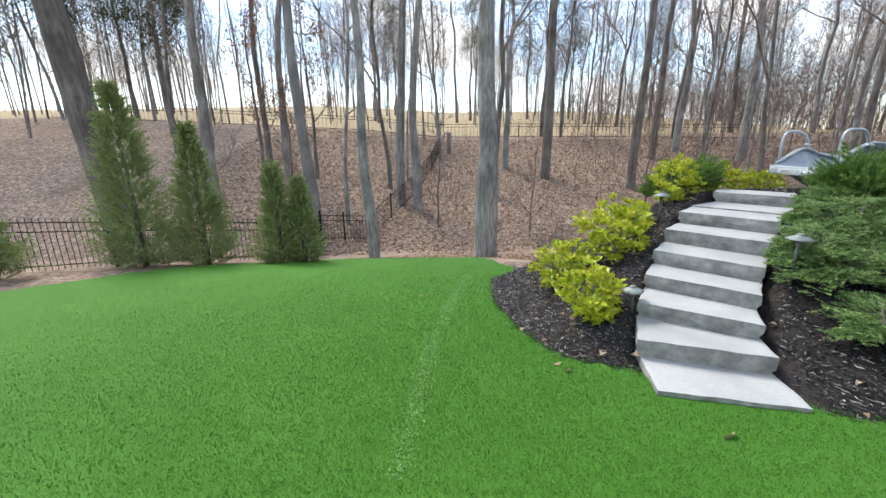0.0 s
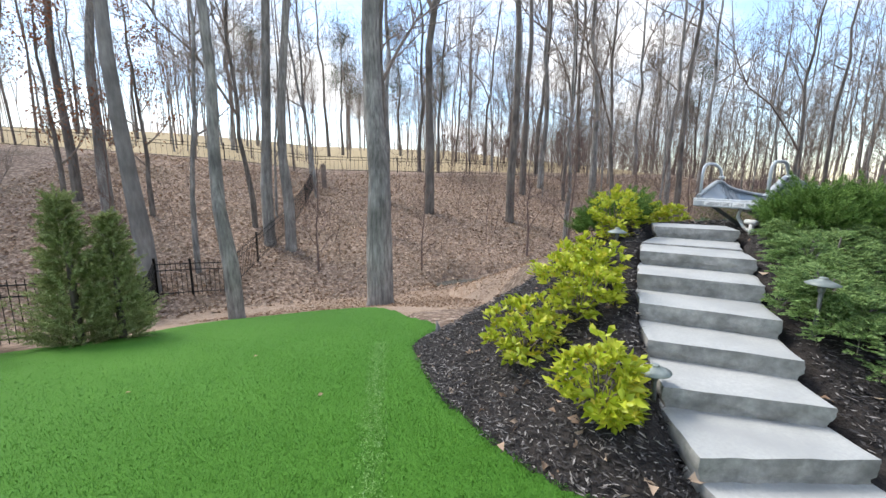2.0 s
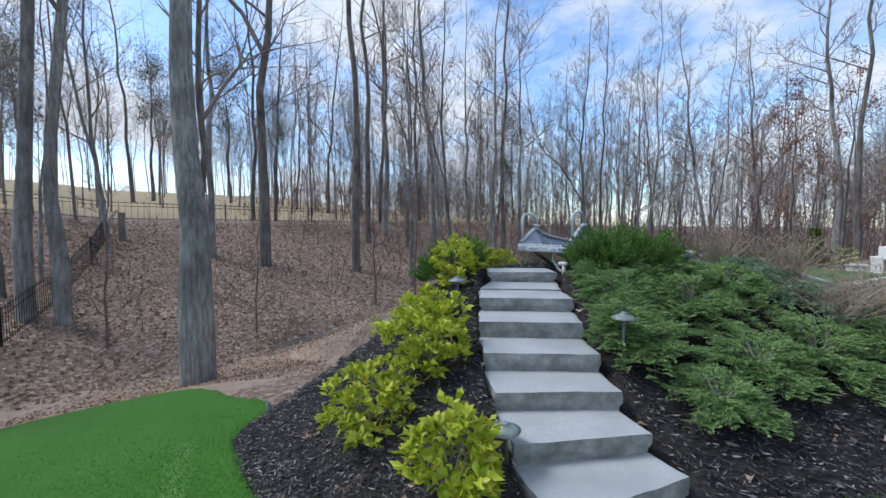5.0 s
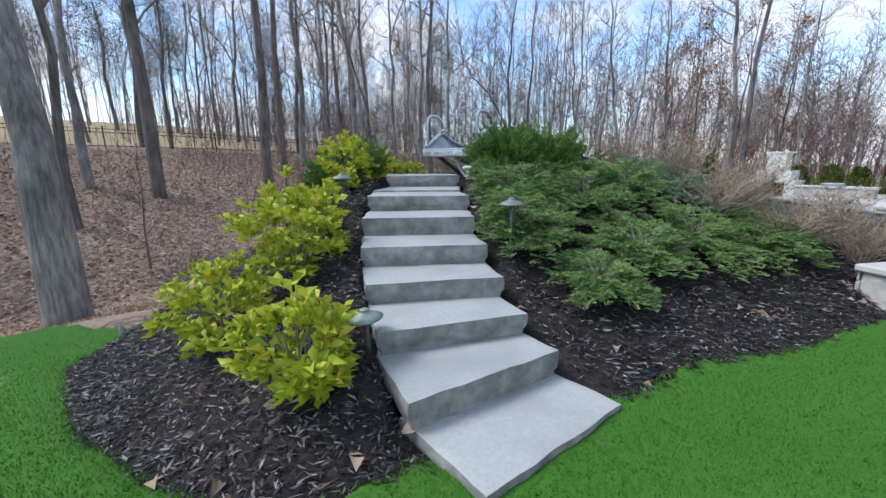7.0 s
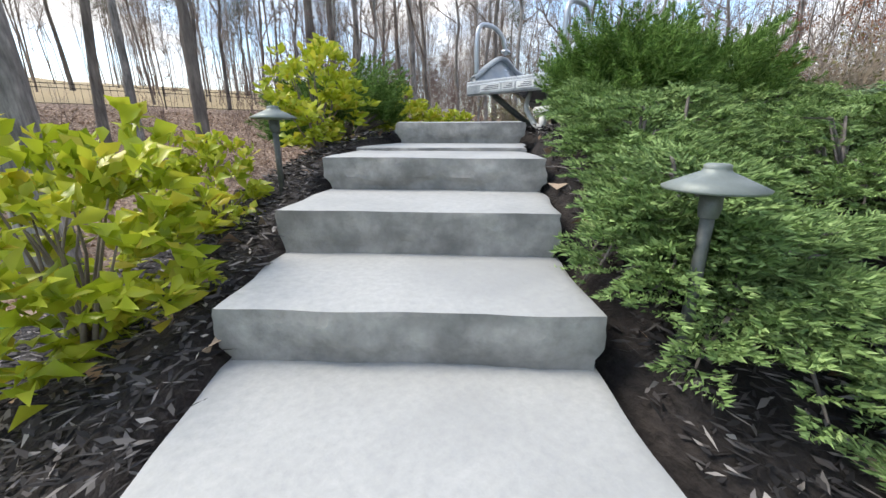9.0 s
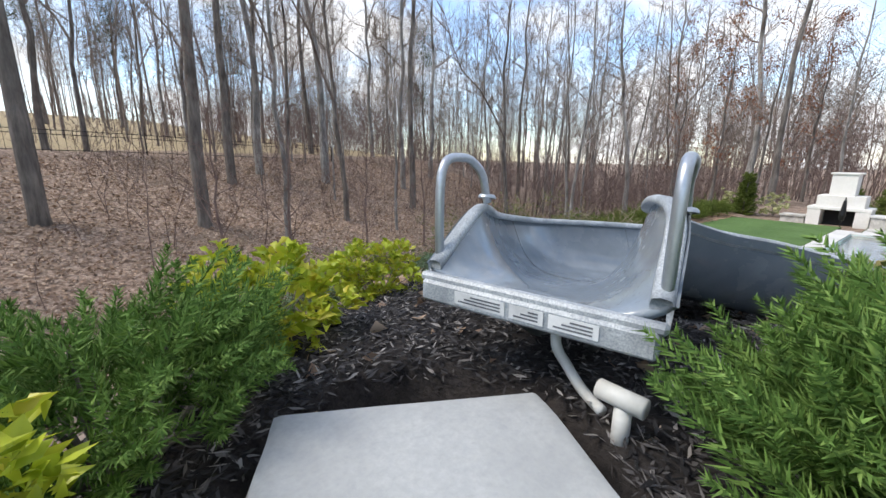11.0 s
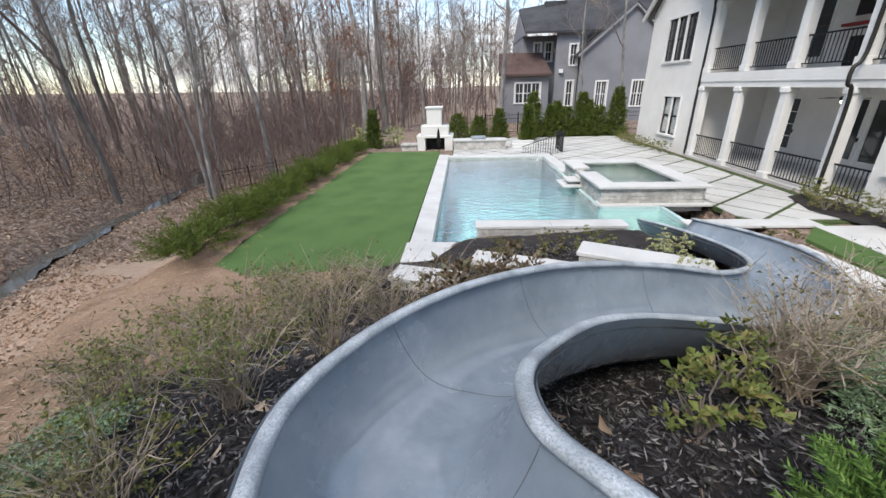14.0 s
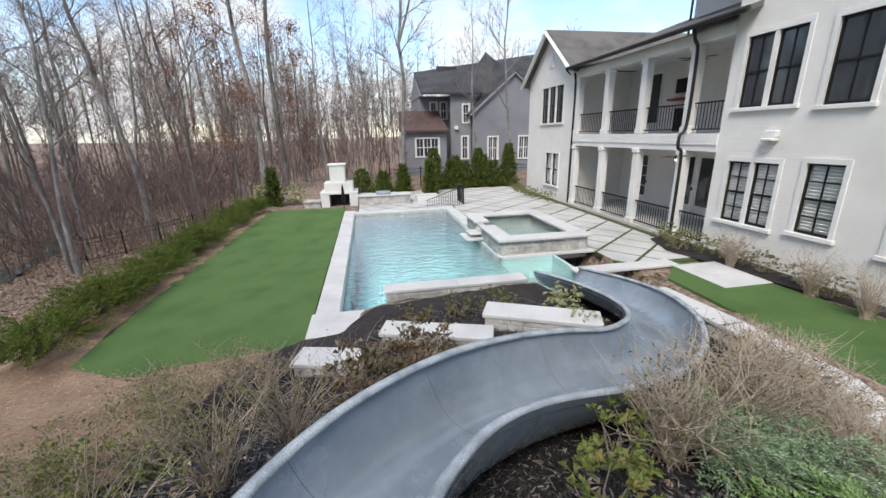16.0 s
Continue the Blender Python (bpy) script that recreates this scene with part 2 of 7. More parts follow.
# turf backing
M_TURF, n_, l_, b_ = mat("artificial_turf", 0.75, 0, 0.25)
f_ = noise_tex(n_, l_, 160, 3, 0.7)
g_ = noise_tex(n_, l_, 0.9, 4)
c_ = ramp(n_, l_, f_, [(0.3, (0.036, 0.135, 0.012)), (0.7, (0.086, 0.255, 0.026))])
l_.new(mixc(n_, l_, ramp(n_, l_, g_, [(0.4, (0, 0, 0)), (0.75, (0.5, 0.5, 0.5))]), c_, (0.092, 0.25, 0.034)), b_.inputs["Base Color"])
bump(n_, l_, b_, f_, 0.8, 0.02)
M_SEAM = two_scale("joint_sealant", (0.10, 0.115, 0.13), (0.14, 0.155, 0.17), 40, 5, 0.5, strength=0.05)
# same turf as the lawn, its dimmer look from afar put into the colour
M_TURF2 = two_scale("view_dulled_turf", (0.075, 0.14, 0.044), (0.118, 0.20, 0.064), 150, 1.1, 0.85, strength=0.8, dist=0.02, dirt=0.15, spec=0.2)
M_JOINT = two_scale("dark_turf_joint", (0.05, 0.075, 0.03), (0.09, 0.125, 0.05), 120, 1.1, 0.9, strength=0.6, dist=0.01, dirt=0.2, spec=0.2)
M_MULCH = two_scale("dark_mulch_bed", (0.012, 0.010, 0.010), (0.058, 0.049, 0.046), 45, 4, 0.9, strength=1.0, dist=0.03, stretch=(1, 0.5, 1), dirt=0.3)
M_STRAWBED = two_scale("pine_straw_bed", (0.22, 0.14, 0.09), (0.44, 0.31, 0.21), 40, 1.6, 0.95, strength=0.9, dist=0.03, stretch=(1, 0.5, 1), dirt=0.3)

# woodland floor: dead leaves, paler dry grass in the far field, straw-brown path, bare soil by the creek
M_GROUND, n_, l_, b_ = mat("woodland_floor", 0.95, 0, 0.2)
f_ = noise_tex(n_, l_, 7, 6, 0.75)
g_ = noise_tex(n_, l_, 0.35, 5)
co_ = n_.new("ShaderNodeTexCoord")
v_ = n_.new("ShaderNodeTexVoronoi")
v_.inputs["Scale"].default_value = 11
l_.new(co_.outputs["Object"], v_.inputs["Vector"])
lv_ = ramp(n_, l_, v_.outputs["Color"], [(0.15, (0.21, 0.145, 0.11)), (0.5, (0.36, 0.265, 0.21)), (0.85, (0.50, 0.395, 0.32))])
leaf_ = mixc(n_, l_, ramp(n_, l_, f_, [(0.35, (0, 0, 0)), (0.6, (1, 1, 1))]), (0.10, 0.072, 0.056), lv_)
leaf_ = mixc(n_, l_, ramp(n_, l_, g_, [(0.5, (0, 0, 0)), (0.75, (0.55, 0.55, 0.55))]), leaf_, (0.10, 0.085, 0.06))
at_ = n_.new("ShaderNodeAttribute")
at_.attribute_name = "field"
fld_ = ramp(n_, l_, f_, [(0.3, (0.30, 0.235, 0.14)), (0.7, (0.42, 0.345, 0.22))])
ap_ = n_.new("ShaderNodeAttribute")
ap_.attribute_name = "path"
pth_ = ramp(n_, l_, f_, [(0.3, (0.29, 0.205, 0.15)), (0.7, (0.50, 0.385, 0.30))])
pm_ = n_.new("ShaderNodeMath")
pm_.operation = "MULTIPLY_ADD"
l_.new(f_, pm_.inputs[0])
pm_.inputs[1].default_value = 0.8
l_.new(ap_.outputs["Fac"], pm_.inputs[2])
pr_ = ramp(n_, l_, pm_.outputs[0], [(0.75, (0, 0, 0)), (0.95, (1, 1, 1))])
col_ = mixc(n_, l_, pr_, leaf_, pth_)
col_ = mixc(n_, l_, at_.outputs["Fac"], col_, fld_)
l_.new(col_, b_.inputs["Base Color"])
bump(n_, l_, b_, f_, 0.9, 0.06)

# pool water: clear, tinted by the plaster under it
M_WATER, n_, l_, b_ = mat("pool_water", 0.03, 0, 0.5)
b_.inputs["Base Color"].default_value = (0.40, 0.80, 0.86, 1)
b_.inputs["Transmission Weight"].default_value = 1.0
b_.inputs["IOR"].default_value = 1.06
bump(n_, l_, b_, noise_tex(n_, l_, 4.5, 4, 0.6, stretch=(1.6, 0.8, 1)), 0.8, 0.05)
# shallow, greyer water of the inlet and the spa
M_WATER2, n_, l_, b_ = mat("shallow_water", 0.03, 0, 0.5)
b_.inputs["Base Color"].default_value = (0.72, 0.86, 0.86, 1)
b_.inputs["Transmission Weight"].default_value = 1.0
b_.inputs["IOR"].default_value = 1.12
bump(n_, l_, b_, noise_tex(n_, l_, 4.5, 4, 0.6), 0.6, 0.04)
# window glass, mirror-like by day
M_GLASS, n_, l_, b_ = mat("dark_window_glass", 0.04, 0, 0.9)
b_.inputs["Base Color"].default_value = (0.04, 0.046, 0.055, 1)
bump(n_, l_, b_, noise_tex(n_, l_, 1.5, 2), 0.03, 0.02)
# white brick: painted courses
M_LAMP, n_, l_, b_ = mat("lit_bulb", 0.4)
b_.inputs["Emission Color"].default_value = (1.0, 0.8, 0.5, 1)
b_.inputs["Emission Strength"].default_value = 6.0
# ---- the lie of the land ----
POOL = Matrix.Translation((12.4, 5.39, 0)) @ Matrix.Rotation(radians(-15.9), 4, "Z")
CA, SA = math.cos(radians(-15.9)), math.sin(radians(-15.9))


def step01(a, b, x):
    t = np.clip((x - a) / (b - a), 0, 1)
    return t * t * (3 - 2 * t)


def soft_min(a, b, k=0.25):
    h = np.clip(0.5 + 0.5 * (b - a) / k, 0, 1)
    return b * (1 - h) + a * h - k * h * (1 - h)


def wave(x, y):
    return np.sin(x * 0.9 + 1.3 * np.sin(y * 0.7)) * np.cos(y * 0.8 + np.sin(x * 0.5)) * 0.5 + 0.5 * np.sin(x * 2.3 + y * 1.7) * np.sin(y * 2.9 - x * 0.6)


def lawn_z(y):
    return -soft_min(0.0135 * np.clip(y - 1.5, 0, None) ** 2, 0 * y + 2.15, 0.5)


SLIDE_LINE = [(6.85, 6.05, 1.33), (7.5, 5.42, 1.17), (7.85, 4.45, 0.95), (8.0, 3.3, 0.74), (8.12, 2.3, 0.56), (8.55, 1.4, 0.38), (9.5, 0.68, 0.26), (10.6, 0.3, 0.14), (11.8, 0.3, 0.04)]
STAIR_LINE = [(2.42, 2.85), (2.44, 3.35), (3.0, 4.25), (3.75, 5.1), (4.75, 5.95)]


def stair_gap(p):
    c = np.full(len(p), 9.0)
    for (ax, ay), (bx, by) in zip(STAIR_LINE, STAIR_LINE[1:]):
        f = np.clip(((p[:, 0] - ax) * (bx - ax) + (p[:, 1] - ay) * (by - ay)) / ((bx - ax) ** 2 + (by - ay) ** 2), 0, 1)
        c = np.minimum(c, np.hypot(p[:, 0] - ax - f * (bx - ax), p[:, 1] - ay - f * (by - ay)))
    return c


def height(x, y):
    """The ground's height: lawn, mound, pool terrace, creek and the wooded hill beyond it."""
    x, y = np.asarray(x, float), np.asarray(y, float)
    across = -(-SA * (x - 12.4) + CA * (y - 5.39))
    west = lawn_z(y)
    east = -soft_min(0.46 * np.clip(-(across + 4.2), 0, None), 0 * y + 2.15, 0.4)
    w = step01(4, 10, x)
    z = west * (1 - w) + east * w
    y0 = 17.2 - 3.4 * step01(0, -9, x)
    n = np.clip(y - y0, 0, None)
    hill = -2.15 + 0.30 * n - 0.2 * np.clip(n - 15.5, 0, None) + 0.05 * np.clip(-x, 0, 30) * step01(0, 10, n)
    hill = -2.15 + (hill + 2.15) * (1 - 0.85 * step01(34, 60, x))
    z = np.where(n > 0, np.maximum(hill, z - 5), z) + 0.07 * wave(x * 0.7, y * 0.7) * step01(11.5, 15, y)
    yc = 16.5 + 0.5 * np.sin(x * 0.35) + 0.2 * np.sin(x * 1.3)
    z = z - 0.55 * np.exp(-((y - yc) / 0.75) ** 2) * step01(2, 6, x)
    m = 0.5 * ((x - 3.1) * 0.47 + (y - 2.64) * 0.88)
    m = soft_min(m, lawn_z(y) + 0.55 * (x - 1.1))
    m = soft_min(m, 1.32 - (0.40 + 0.4 * step01(4.5, 2.5, x)) * (y - 6.9 + 0.45 * np.clip(5.2 - x, 0, None)))
    m = soft_min(m, 1.25 - (0.27 - 0.065 * step01(5.0, 4.2, y)) * (x - 7.3))
    m = soft_min(m, 0.34 + 0.5 * np.clip(9.5 - x, 0, None), 0.12)
    m = soft_min(m, 0 * x + 1.24)
    c = np.full(x.shape, 9.0)
    for (ax, ay), (bx, by) in zip(STAIR_LINE, STAIR_LINE[1:]):
        f = np.clip(((x - ax) * (bx - ax) + (y - ay) * (by - ay)) / ((bx - ax) ** 2 + (by - ay) ** 2), 0, 1)
        c = np.minimum(c, np.hypot(x - ax - f * (bx - ax), y - ay - f * (by - ay)))
    m = m - 0.34 * step01(0.66, 0.44, c)
    for (ax, ay, az), (bx, by, bz) in zip(SLIDE_LINE, SLIDE_LINE[1:]):
        f = np.clip(((x - ax) * (bx - ax) + (y - ay) * (by - ay)) / ((bx - ax) ** 2 + (by - ay) ** 2), 0, 1)
        g = np.hypot(x - ax - f * (bx - ax), y - ay - f * (by - ay))
        m = np.where(g < 1.1, np.minimum(m, az + f * (bz - az) - 0.14 + 0.9 * step01(0.55, 1.1, g)), m)
    return np.maximum(z, m)


def part(name, bm, material, parent=None, label="", smooth=False, m=None):
    """Links a bmesh, or (verts, faces), as one mesh object under a thing or a part."""
    me = bpy.data.meshes.new(name)
    if isinstance(bm, tuple):
        me.from_pydata(bm[0], [], bm[1])
    else:
        bmesh.ops.recalc_face_normals(bm, faces=bm.faces)
        bm.to_mesh(me)
        bm.free()
    if material:
        me.materials.append(material)
    if smooth:
        me.polygons.foreach_set("use_smooth", [True] * len(me.polygons))
    ob = new(name, me)
    if parent:
        ob.parent = parent
    if m is not None:
        ob.matrix_basis = m
    if label:
        ob["label"] = label
    return ob


def empty(name, m, label, category, group=""):
    ob = new(name)
    ob.empty_display_size = 0.2
    ob.matrix_basis = m
    return tagged(ob, label, category, group)


def box(bm, x0, x1, y0, y1, z0, z1, bevel=0.0):
    r = bmesh.ops.create_cube(bm, size=1)
    vs = r["verts"]
    for v in vs:
        v.co = Vector(((x0 + x1) / 2 + v.co.x * (x1 - x0), (y0 + y1) / 2 + v.co.y * (y1 - y0), (z0 + z1) / 2 + v.co.z * (z1 - z0)))
    if bevel:
        es = {e for v in vs for e in v.link_edges}
        bmesh.ops.bevel(bm, geom=list(es), offset=bevel, segments=1, affect="EDGES")
    return vs


def boxes(*dims, bevel=0.0):
    bm = bmesh.new()
    for d in dims:
        box(bm, *d, bevel=bevel)
    return bm


def tube(points, radii, sides=8, caps=True):
    """A tube along points, as (verts, faces)."""
    pts = [Vector(p) for p in points]
    vs, fs = [], []
    side = Vector((0.31, 0.95, 0.05))
    for i, p in enumerate(pts):
        d = (pts[min(i + 1, len(pts) - 1)] - pts[max(i - 1, 0)]).normalized()
        u = (side - d * side.dot(d))
        if u.length < 1e-3:
            u = d.orthogonal()
        u.normalize()
        side = u
        v = d.cross(u)
        r = radii[i] if hasattr(radii, "__len__") else radii
        for k in range(sides):
            a = 2 * math.pi * k / sides
            vs.append(tuple(p + (u * math.cos(a) + v * math.sin(a)) * r))
        if i:
            b = (i - 1) * sides
            for k in range(sides):
                k2 = (k + 1) % sides
                fs.append((b + k, b + k2, b + sides + k2, b + sides + k))
    if caps:
        fs.append(tuple(range(sides))[::-1])
        fs.append(tuple(range(len(vs) - sides, len(vs))))
    return vs, fs


def join(*pieces):
    vs, fs = [], []
    for v, f in pieces:
        o = len(vs)
        vs.extend(v)
        fs.extend(tuple(i + o for i in q) for q in f)
    return vs, fs


def lathe(profile, sides=16):
    """A turned body from (radius, height) pairs."""
    vs, fs = [], []
    for r, z in profile:
        for k in range(sides):
            a = 2 * math.pi * k / sides
            vs.append((r * math.cos(a), r * math.sin(a), z))
    for i in range(len(profile) - 1):
        for k in range(sides):
            k2 = (k + 1) % sides
            fs.append((i * sides + k, i * sides + k2, (i + 1) * sides + k2, (i + 1) * sides + k))
    return vs, fs


def spline(points, per=8):
    """A smooth run through control points (Catmull-Rom)."""
    p = [np.array(q, float) for q in points]
    p = [2 * p[0] - p[1]] + p + [2 * p[-1] - p[-2]]
    out = []
    for i in range(1, len(p) - 2):
        for k in range(per):
            t = k / per
            out.append(0.5 * ((2 * p[i]) + (p[i + 1] - p[i - 1]) * t + (2 * p[i - 1] - 5 * p[i] + 4 * p[i + 1] - p[i + 2]) * t * t + (3 * p[i] - p[i - 1] - 3 * p[i + 1] + p[i + 2]) * t ** 3))
    out.append(p[-2])
    return np.array(out)


def leaf_mesh(pos, direction, size, width, rng, fold=0.25, droop=0.3):
    """Many pointed leaves in one mesh: each a folded blade of four faces."""
    n = len(pos)
    d = direction / np.linalg.norm(direction, axis=1, keepdims=True)
    r = rng.normal(size=(n, 3))
    s = np.cross(d, r)
    s /= np.linalg.norm(s, axis=1, keepdims=True) + 1e-9
    u = np.cross(s, d)
    L, W = size[:, None], (size * width)[:, None]
    base = pos
    mid = pos + d * L * 0.5 + u * L * fold * 0.3
    tip = pos + d * L - np.array([0, 0, 1]) * L * droop
    a = mid + s * W * 0.5 + u * W * fold
    b = mid - s * W * 0.5 + u * W * fold
    V = np.stack([base, a, tip, b, mid], 1).reshape(-1, 3)
    i = np.arange(n)[:, None] * 5
    F = np.concatenate([i + np.array([[0, 1, 4]]), i + np.array([[1, 2, 4]]), i + np.array([[2, 3, 4]]), i + np.array([[3, 0, 4]])], 1).reshape(-1, 3)
    return V, F


def blade_mesh(pos, direction, size, width, rng):
    """Many thin blades or needles: one kinked strip of two triangles each."""
    n = len(pos)
    d = direction / (np.linalg.norm(direction, axis=1, keepdims=True) + 1e-9)
    s = np.cross(d, rng.normal(size=(n, 3)))
    s /= np.linalg.norm(s, axis=1, keepdims=True) + 1e-9
    L, W = size[:, None], (width * np.ones(n))[:, None]
    V = np.stack([pos - s * W * 0.5, pos + s * W * 0.5, pos + d * L], 1).reshape(-1, 3)
    F = np.arange(3 * n).reshape(-1, 3)
    return V, F


def fast_mesh(name, V, F, material, parent=None, label="", m=None, smooth=False):
    me = bpy.data.meshes.new(name)
    nv, nf, k = len(V), len(F), F.shape[1]
    me.vertices.add(nv)
    me.vertices.foreach_set("co", np.ascontiguousarray(V, np.float32).ravel())
    me.loops.add(nf * k)
    me.loops.foreach_set("vertex_index", np.ascontiguousarray(F, np.int32).ravel())
    me.polygons.add(nf)
    me.polygons.foreach_set("loop_start", np.arange(0, nf * k, k, dtype=np.int32))
    me.update(calc_edges=True)
    me.materials.append(material)
    if smooth:
        me.polygons.foreach_set("use_smooth", np.ones(nf, bool))
    ob = new(name, me)
    if parent:
        ob.parent = parent
    if m is not None:
        ob.matrix_basis = m
    if label:
        ob["label"] = label
    return ob


def inside(poly, x, y):
    """Which of the points lie in the polygon."""
    c = np.zeros(len(x), bool)
    px, py = poly[:, 0], poly[:, 1]
    for i in range(len(poly)):
        j = i - 1
        cross = (py[i] > y) != (py[j] > y)
        with np.errstate(divide="ignore", invalid="ignore"):
            c ^= cross & (x < (px[j] - px[i]) * (y - py[i]) / (py[j] - py[i]) + px[i])
    return c


def sheet(name, outline, res, lift, material, label, category="", rough=0.0, thick=0.035):
    """A sheet that follows the ground inside a rounded outline, with a turned-down edge."""
    poly = spline(list(outline) + [outline[0]], 6)
    lo, hi = poly.min(0) - res, poly.max(0) + res
    xs, ys = np.arange(lo[0], hi[0] + res, res), np.arange(lo[1], hi[1] + res, res)
    X, Y = np.meshgrid(xs, ys)
    nx = len(xs)
    x, y = X.ravel(), Y.ravel()
    ins = inside(poly, x, y)
    g = np.arange(len(x)).reshape(X.shape)
    q = np.stack([g[:-1, :-1], g[:-1, 1:], g[1:, 1:], g[1:, :-1]], -1).reshape(-1, 4)
    q = q[ins[q].any(1)]
    used = np.unique(q)
    edge = used[~ins[used]]
    for i in edge:
        d = (poly[:, 0] - x[i]) ** 2 + (poly[:, 1] - y[i]) ** 2
        k = int(d.argmin())
        x[i], y[i] = poly[k]
    z = height(x, y) + lift
    if rough:
        z = z + rough * wave(x * 7, y * 7)
    z[edge] -= thick
    remap = np.full(len(x), -1)
    remap[used] = np.arange(len(used))
    V = np.stack([x, y, z], 1)[used]
    ob = fast_mesh(name, V, remap[q], material, smooth=True)
    return tagged(ob, label, category, kind="structure"), poly


# ---- ground ----
def build_ground():
    def axis(fine0, fine1, step, far0, far1):
        a = list(np.arange(fine0, fine1, step))
        s, v = step, fine0
        lo = []
        while v > far0:
            s *= 1.22
            v -= s
            lo.append(v)
        s, v = step, fine1
        hi = [fine1]
        while v < far1:
            s *= 1.22
            v += s
            hi.append(v)
        return np.array(lo[::-1] + a + hi)
    xs, ys = axis(-14, 36, 0.3, -900, 900), axis(-4, 34, 0.3, -900, 900)
    X, Y = np.meshgrid(xs, ys)
    x, y = X.ravel(), Y.ravel()
    z = height(x, y)
    far = np.hypot(x, y)
    z = np.where(far > 120, np.minimum(z, 9 + 0.01 * far), z)
    la, lb = CA * (x - 12.4) + SA * (y - 5.39), -(-SA * (x - 12.4) + CA * (y - 5.39))
    hole = (la > -1.0) & (la < 30) & (lb > -3.2) & (lb < 24)
    z = np.where(hole, z - 0.06, z)
    z = np.where((la > 0.55) & (la < 11.0) & (lb > 0.45) & (lb < 7.2), -1.6, z)
    for o in (TURF, MULCH, STRAW):
        z = np.where(inside(spline(o + [o[0]], 4), x, y), z - 0.12, z)
    g = np.arange(len(x)).reshape(X.shape)
    F = np.stack([g[:-1, :-1], g[:-1, 1:], g[1:, 1:], g[1:, :-1]], -1).reshape(-1, 4)
    ob = fast_mesh("ground", np.stack([x, y, z], 1), F, M_GROUND, smooth=True)
    me = ob.data
    fld = step01(33.5, 35.5, y + 0.8 * wave(x * 0.3, y * 0.2)) * step01(60, 40, x)
    pth = step01(9.4, 10.2, y) * step01(15.8, 14.8, y + 0.4 * wave(x, y)) * step01(-6, -3, x) * step01(22, 14, x)
    for key, val in (("field", fld), ("path", pth)):
        at = me.attributes.new(key, "FLOAT", "POINT")
        at.data.foreach_set("value", val.astype(np.float32))
    tagged(ob, "woodland ground with dead leaves rising to a dry grass field", "ground", kind="structure")


TURF = [(6.2, 0.9), (5.5, 1.36), (4.56, 1.81), (3.84, 2.33), (3.1, 2.64), (2.6, 3.0), (1.8, 3.3), (1.24, 3.6), (0.96, 4.2), (0.78, 5.2), (0.82, 6.2), (0.95, 7.0), (1.6, 7.9), (1.35, 9.2), (1.15, 11.4), (0.3, 12.5),
        (-1.0, 12.7), (-2.5, 12.2), (-3.4, 11.0), (-4.0, 10.1), (-5.2, 9.6), (-6.4, 8.6), (-7.0, 7.2), (-7.6, 6.0), (-8.6, 3.5), (-9, -1), (-8, -7), (0, -8), (5.5, -7), (6.4, -3), (6.6, 0.3)]
MULCH = [(6.3, 0.75), (5.45, 1.2), (4.5, 1.66), (3.76, 2.18), (3.0, 2.5), (2.5, 2.85), (1.7, 3.16), (1.12, 3.48), (0.83, 4.1), (0.64, 5.2), (0.68, 6.2), (0.8, 6.95), (1.4, 7.55), (2.3, 7.35), (3.2, 7.5), (4.2, 8.0), (5.5, 8.6), (7.0, 8.6), (8.5, 8.0), (9.8, 7.2), (11.2, 6.4),
         (12.1, 5.3), (11.9, 3.2), (11.5, 1.2), (10.4, -0.4), (8.8, -0.3), (7.4, 0.0)]
STRAW = [(7.0, 8.6), (8.6, 8.0), (10.4, 7.0), (11.8, 6.1), (12.2, 8.0), (13.4, 8.7), (17.5, 7.4), (21, 6.4), (25.5, 5.2), (25.6, 6.6), (21, 8.2), (17, 9.6), (13, 10.6), (10, 10.4), (8, 10.2)]
build_ground()
sheet("lawn", TURF, 0.12, 0.042, M_TURF, "bright green artificial turf lawn with short blades", "lawn")
_, MULCH_POLY = sheet("mulch_bed", MULCH, 0.12, 0.02, M_MULCH, "dark brown shredded bark mulch bed on the mound", "mulch bed", rough=0.006, thick=0.03)
sheet("pine_straw_bed", STRAW, 0.2, 0.02, M_STRAWBED, "orange brown pine straw bed beside the pool lawn", "pine straw", rough=0.015)


def scatter(poly, count, rng):
    lo, hi = poly.min(0), poly.max(0)
    out = np.zeros((0, 2))
    while len(out) < count:
        p = rng.uniform(lo, hi, (count, 2))
        p = p[inside(poly, p[:, 0], p[:, 1])]
        out = np.concatenate([out, p[stair_gap(p) > 0.6]])
    return out[:count]


def ground_normal_dirs(n, rng, lift=0.35):
    a = rng.uniform(0, 2 * math.pi, n)
    return np.stack([np.cos(a), np.sin(a), rng.uniform(-0.1, lift, n)], 1)


rng = np.random.default_rng(5)


def litter(name, pts, size, material, label, width=0.55, lift=0.02, category="leaves"):
    n = len(pts)
    pos = np.stack([pts[:, 0], pts[:, 1], height(pts[:, 0], pts[:, 1]) + rng.uniform(0.0, lift, n)], 1)
    V, F = leaf_mesh(pos, ground_normal_dirs(n, rng), rng.uniform(size[0], size[1], n), width, rng, 0.3, 0.1)
    tagged(fast_mesh(name, V, F, material), label, category, kind="stuff")


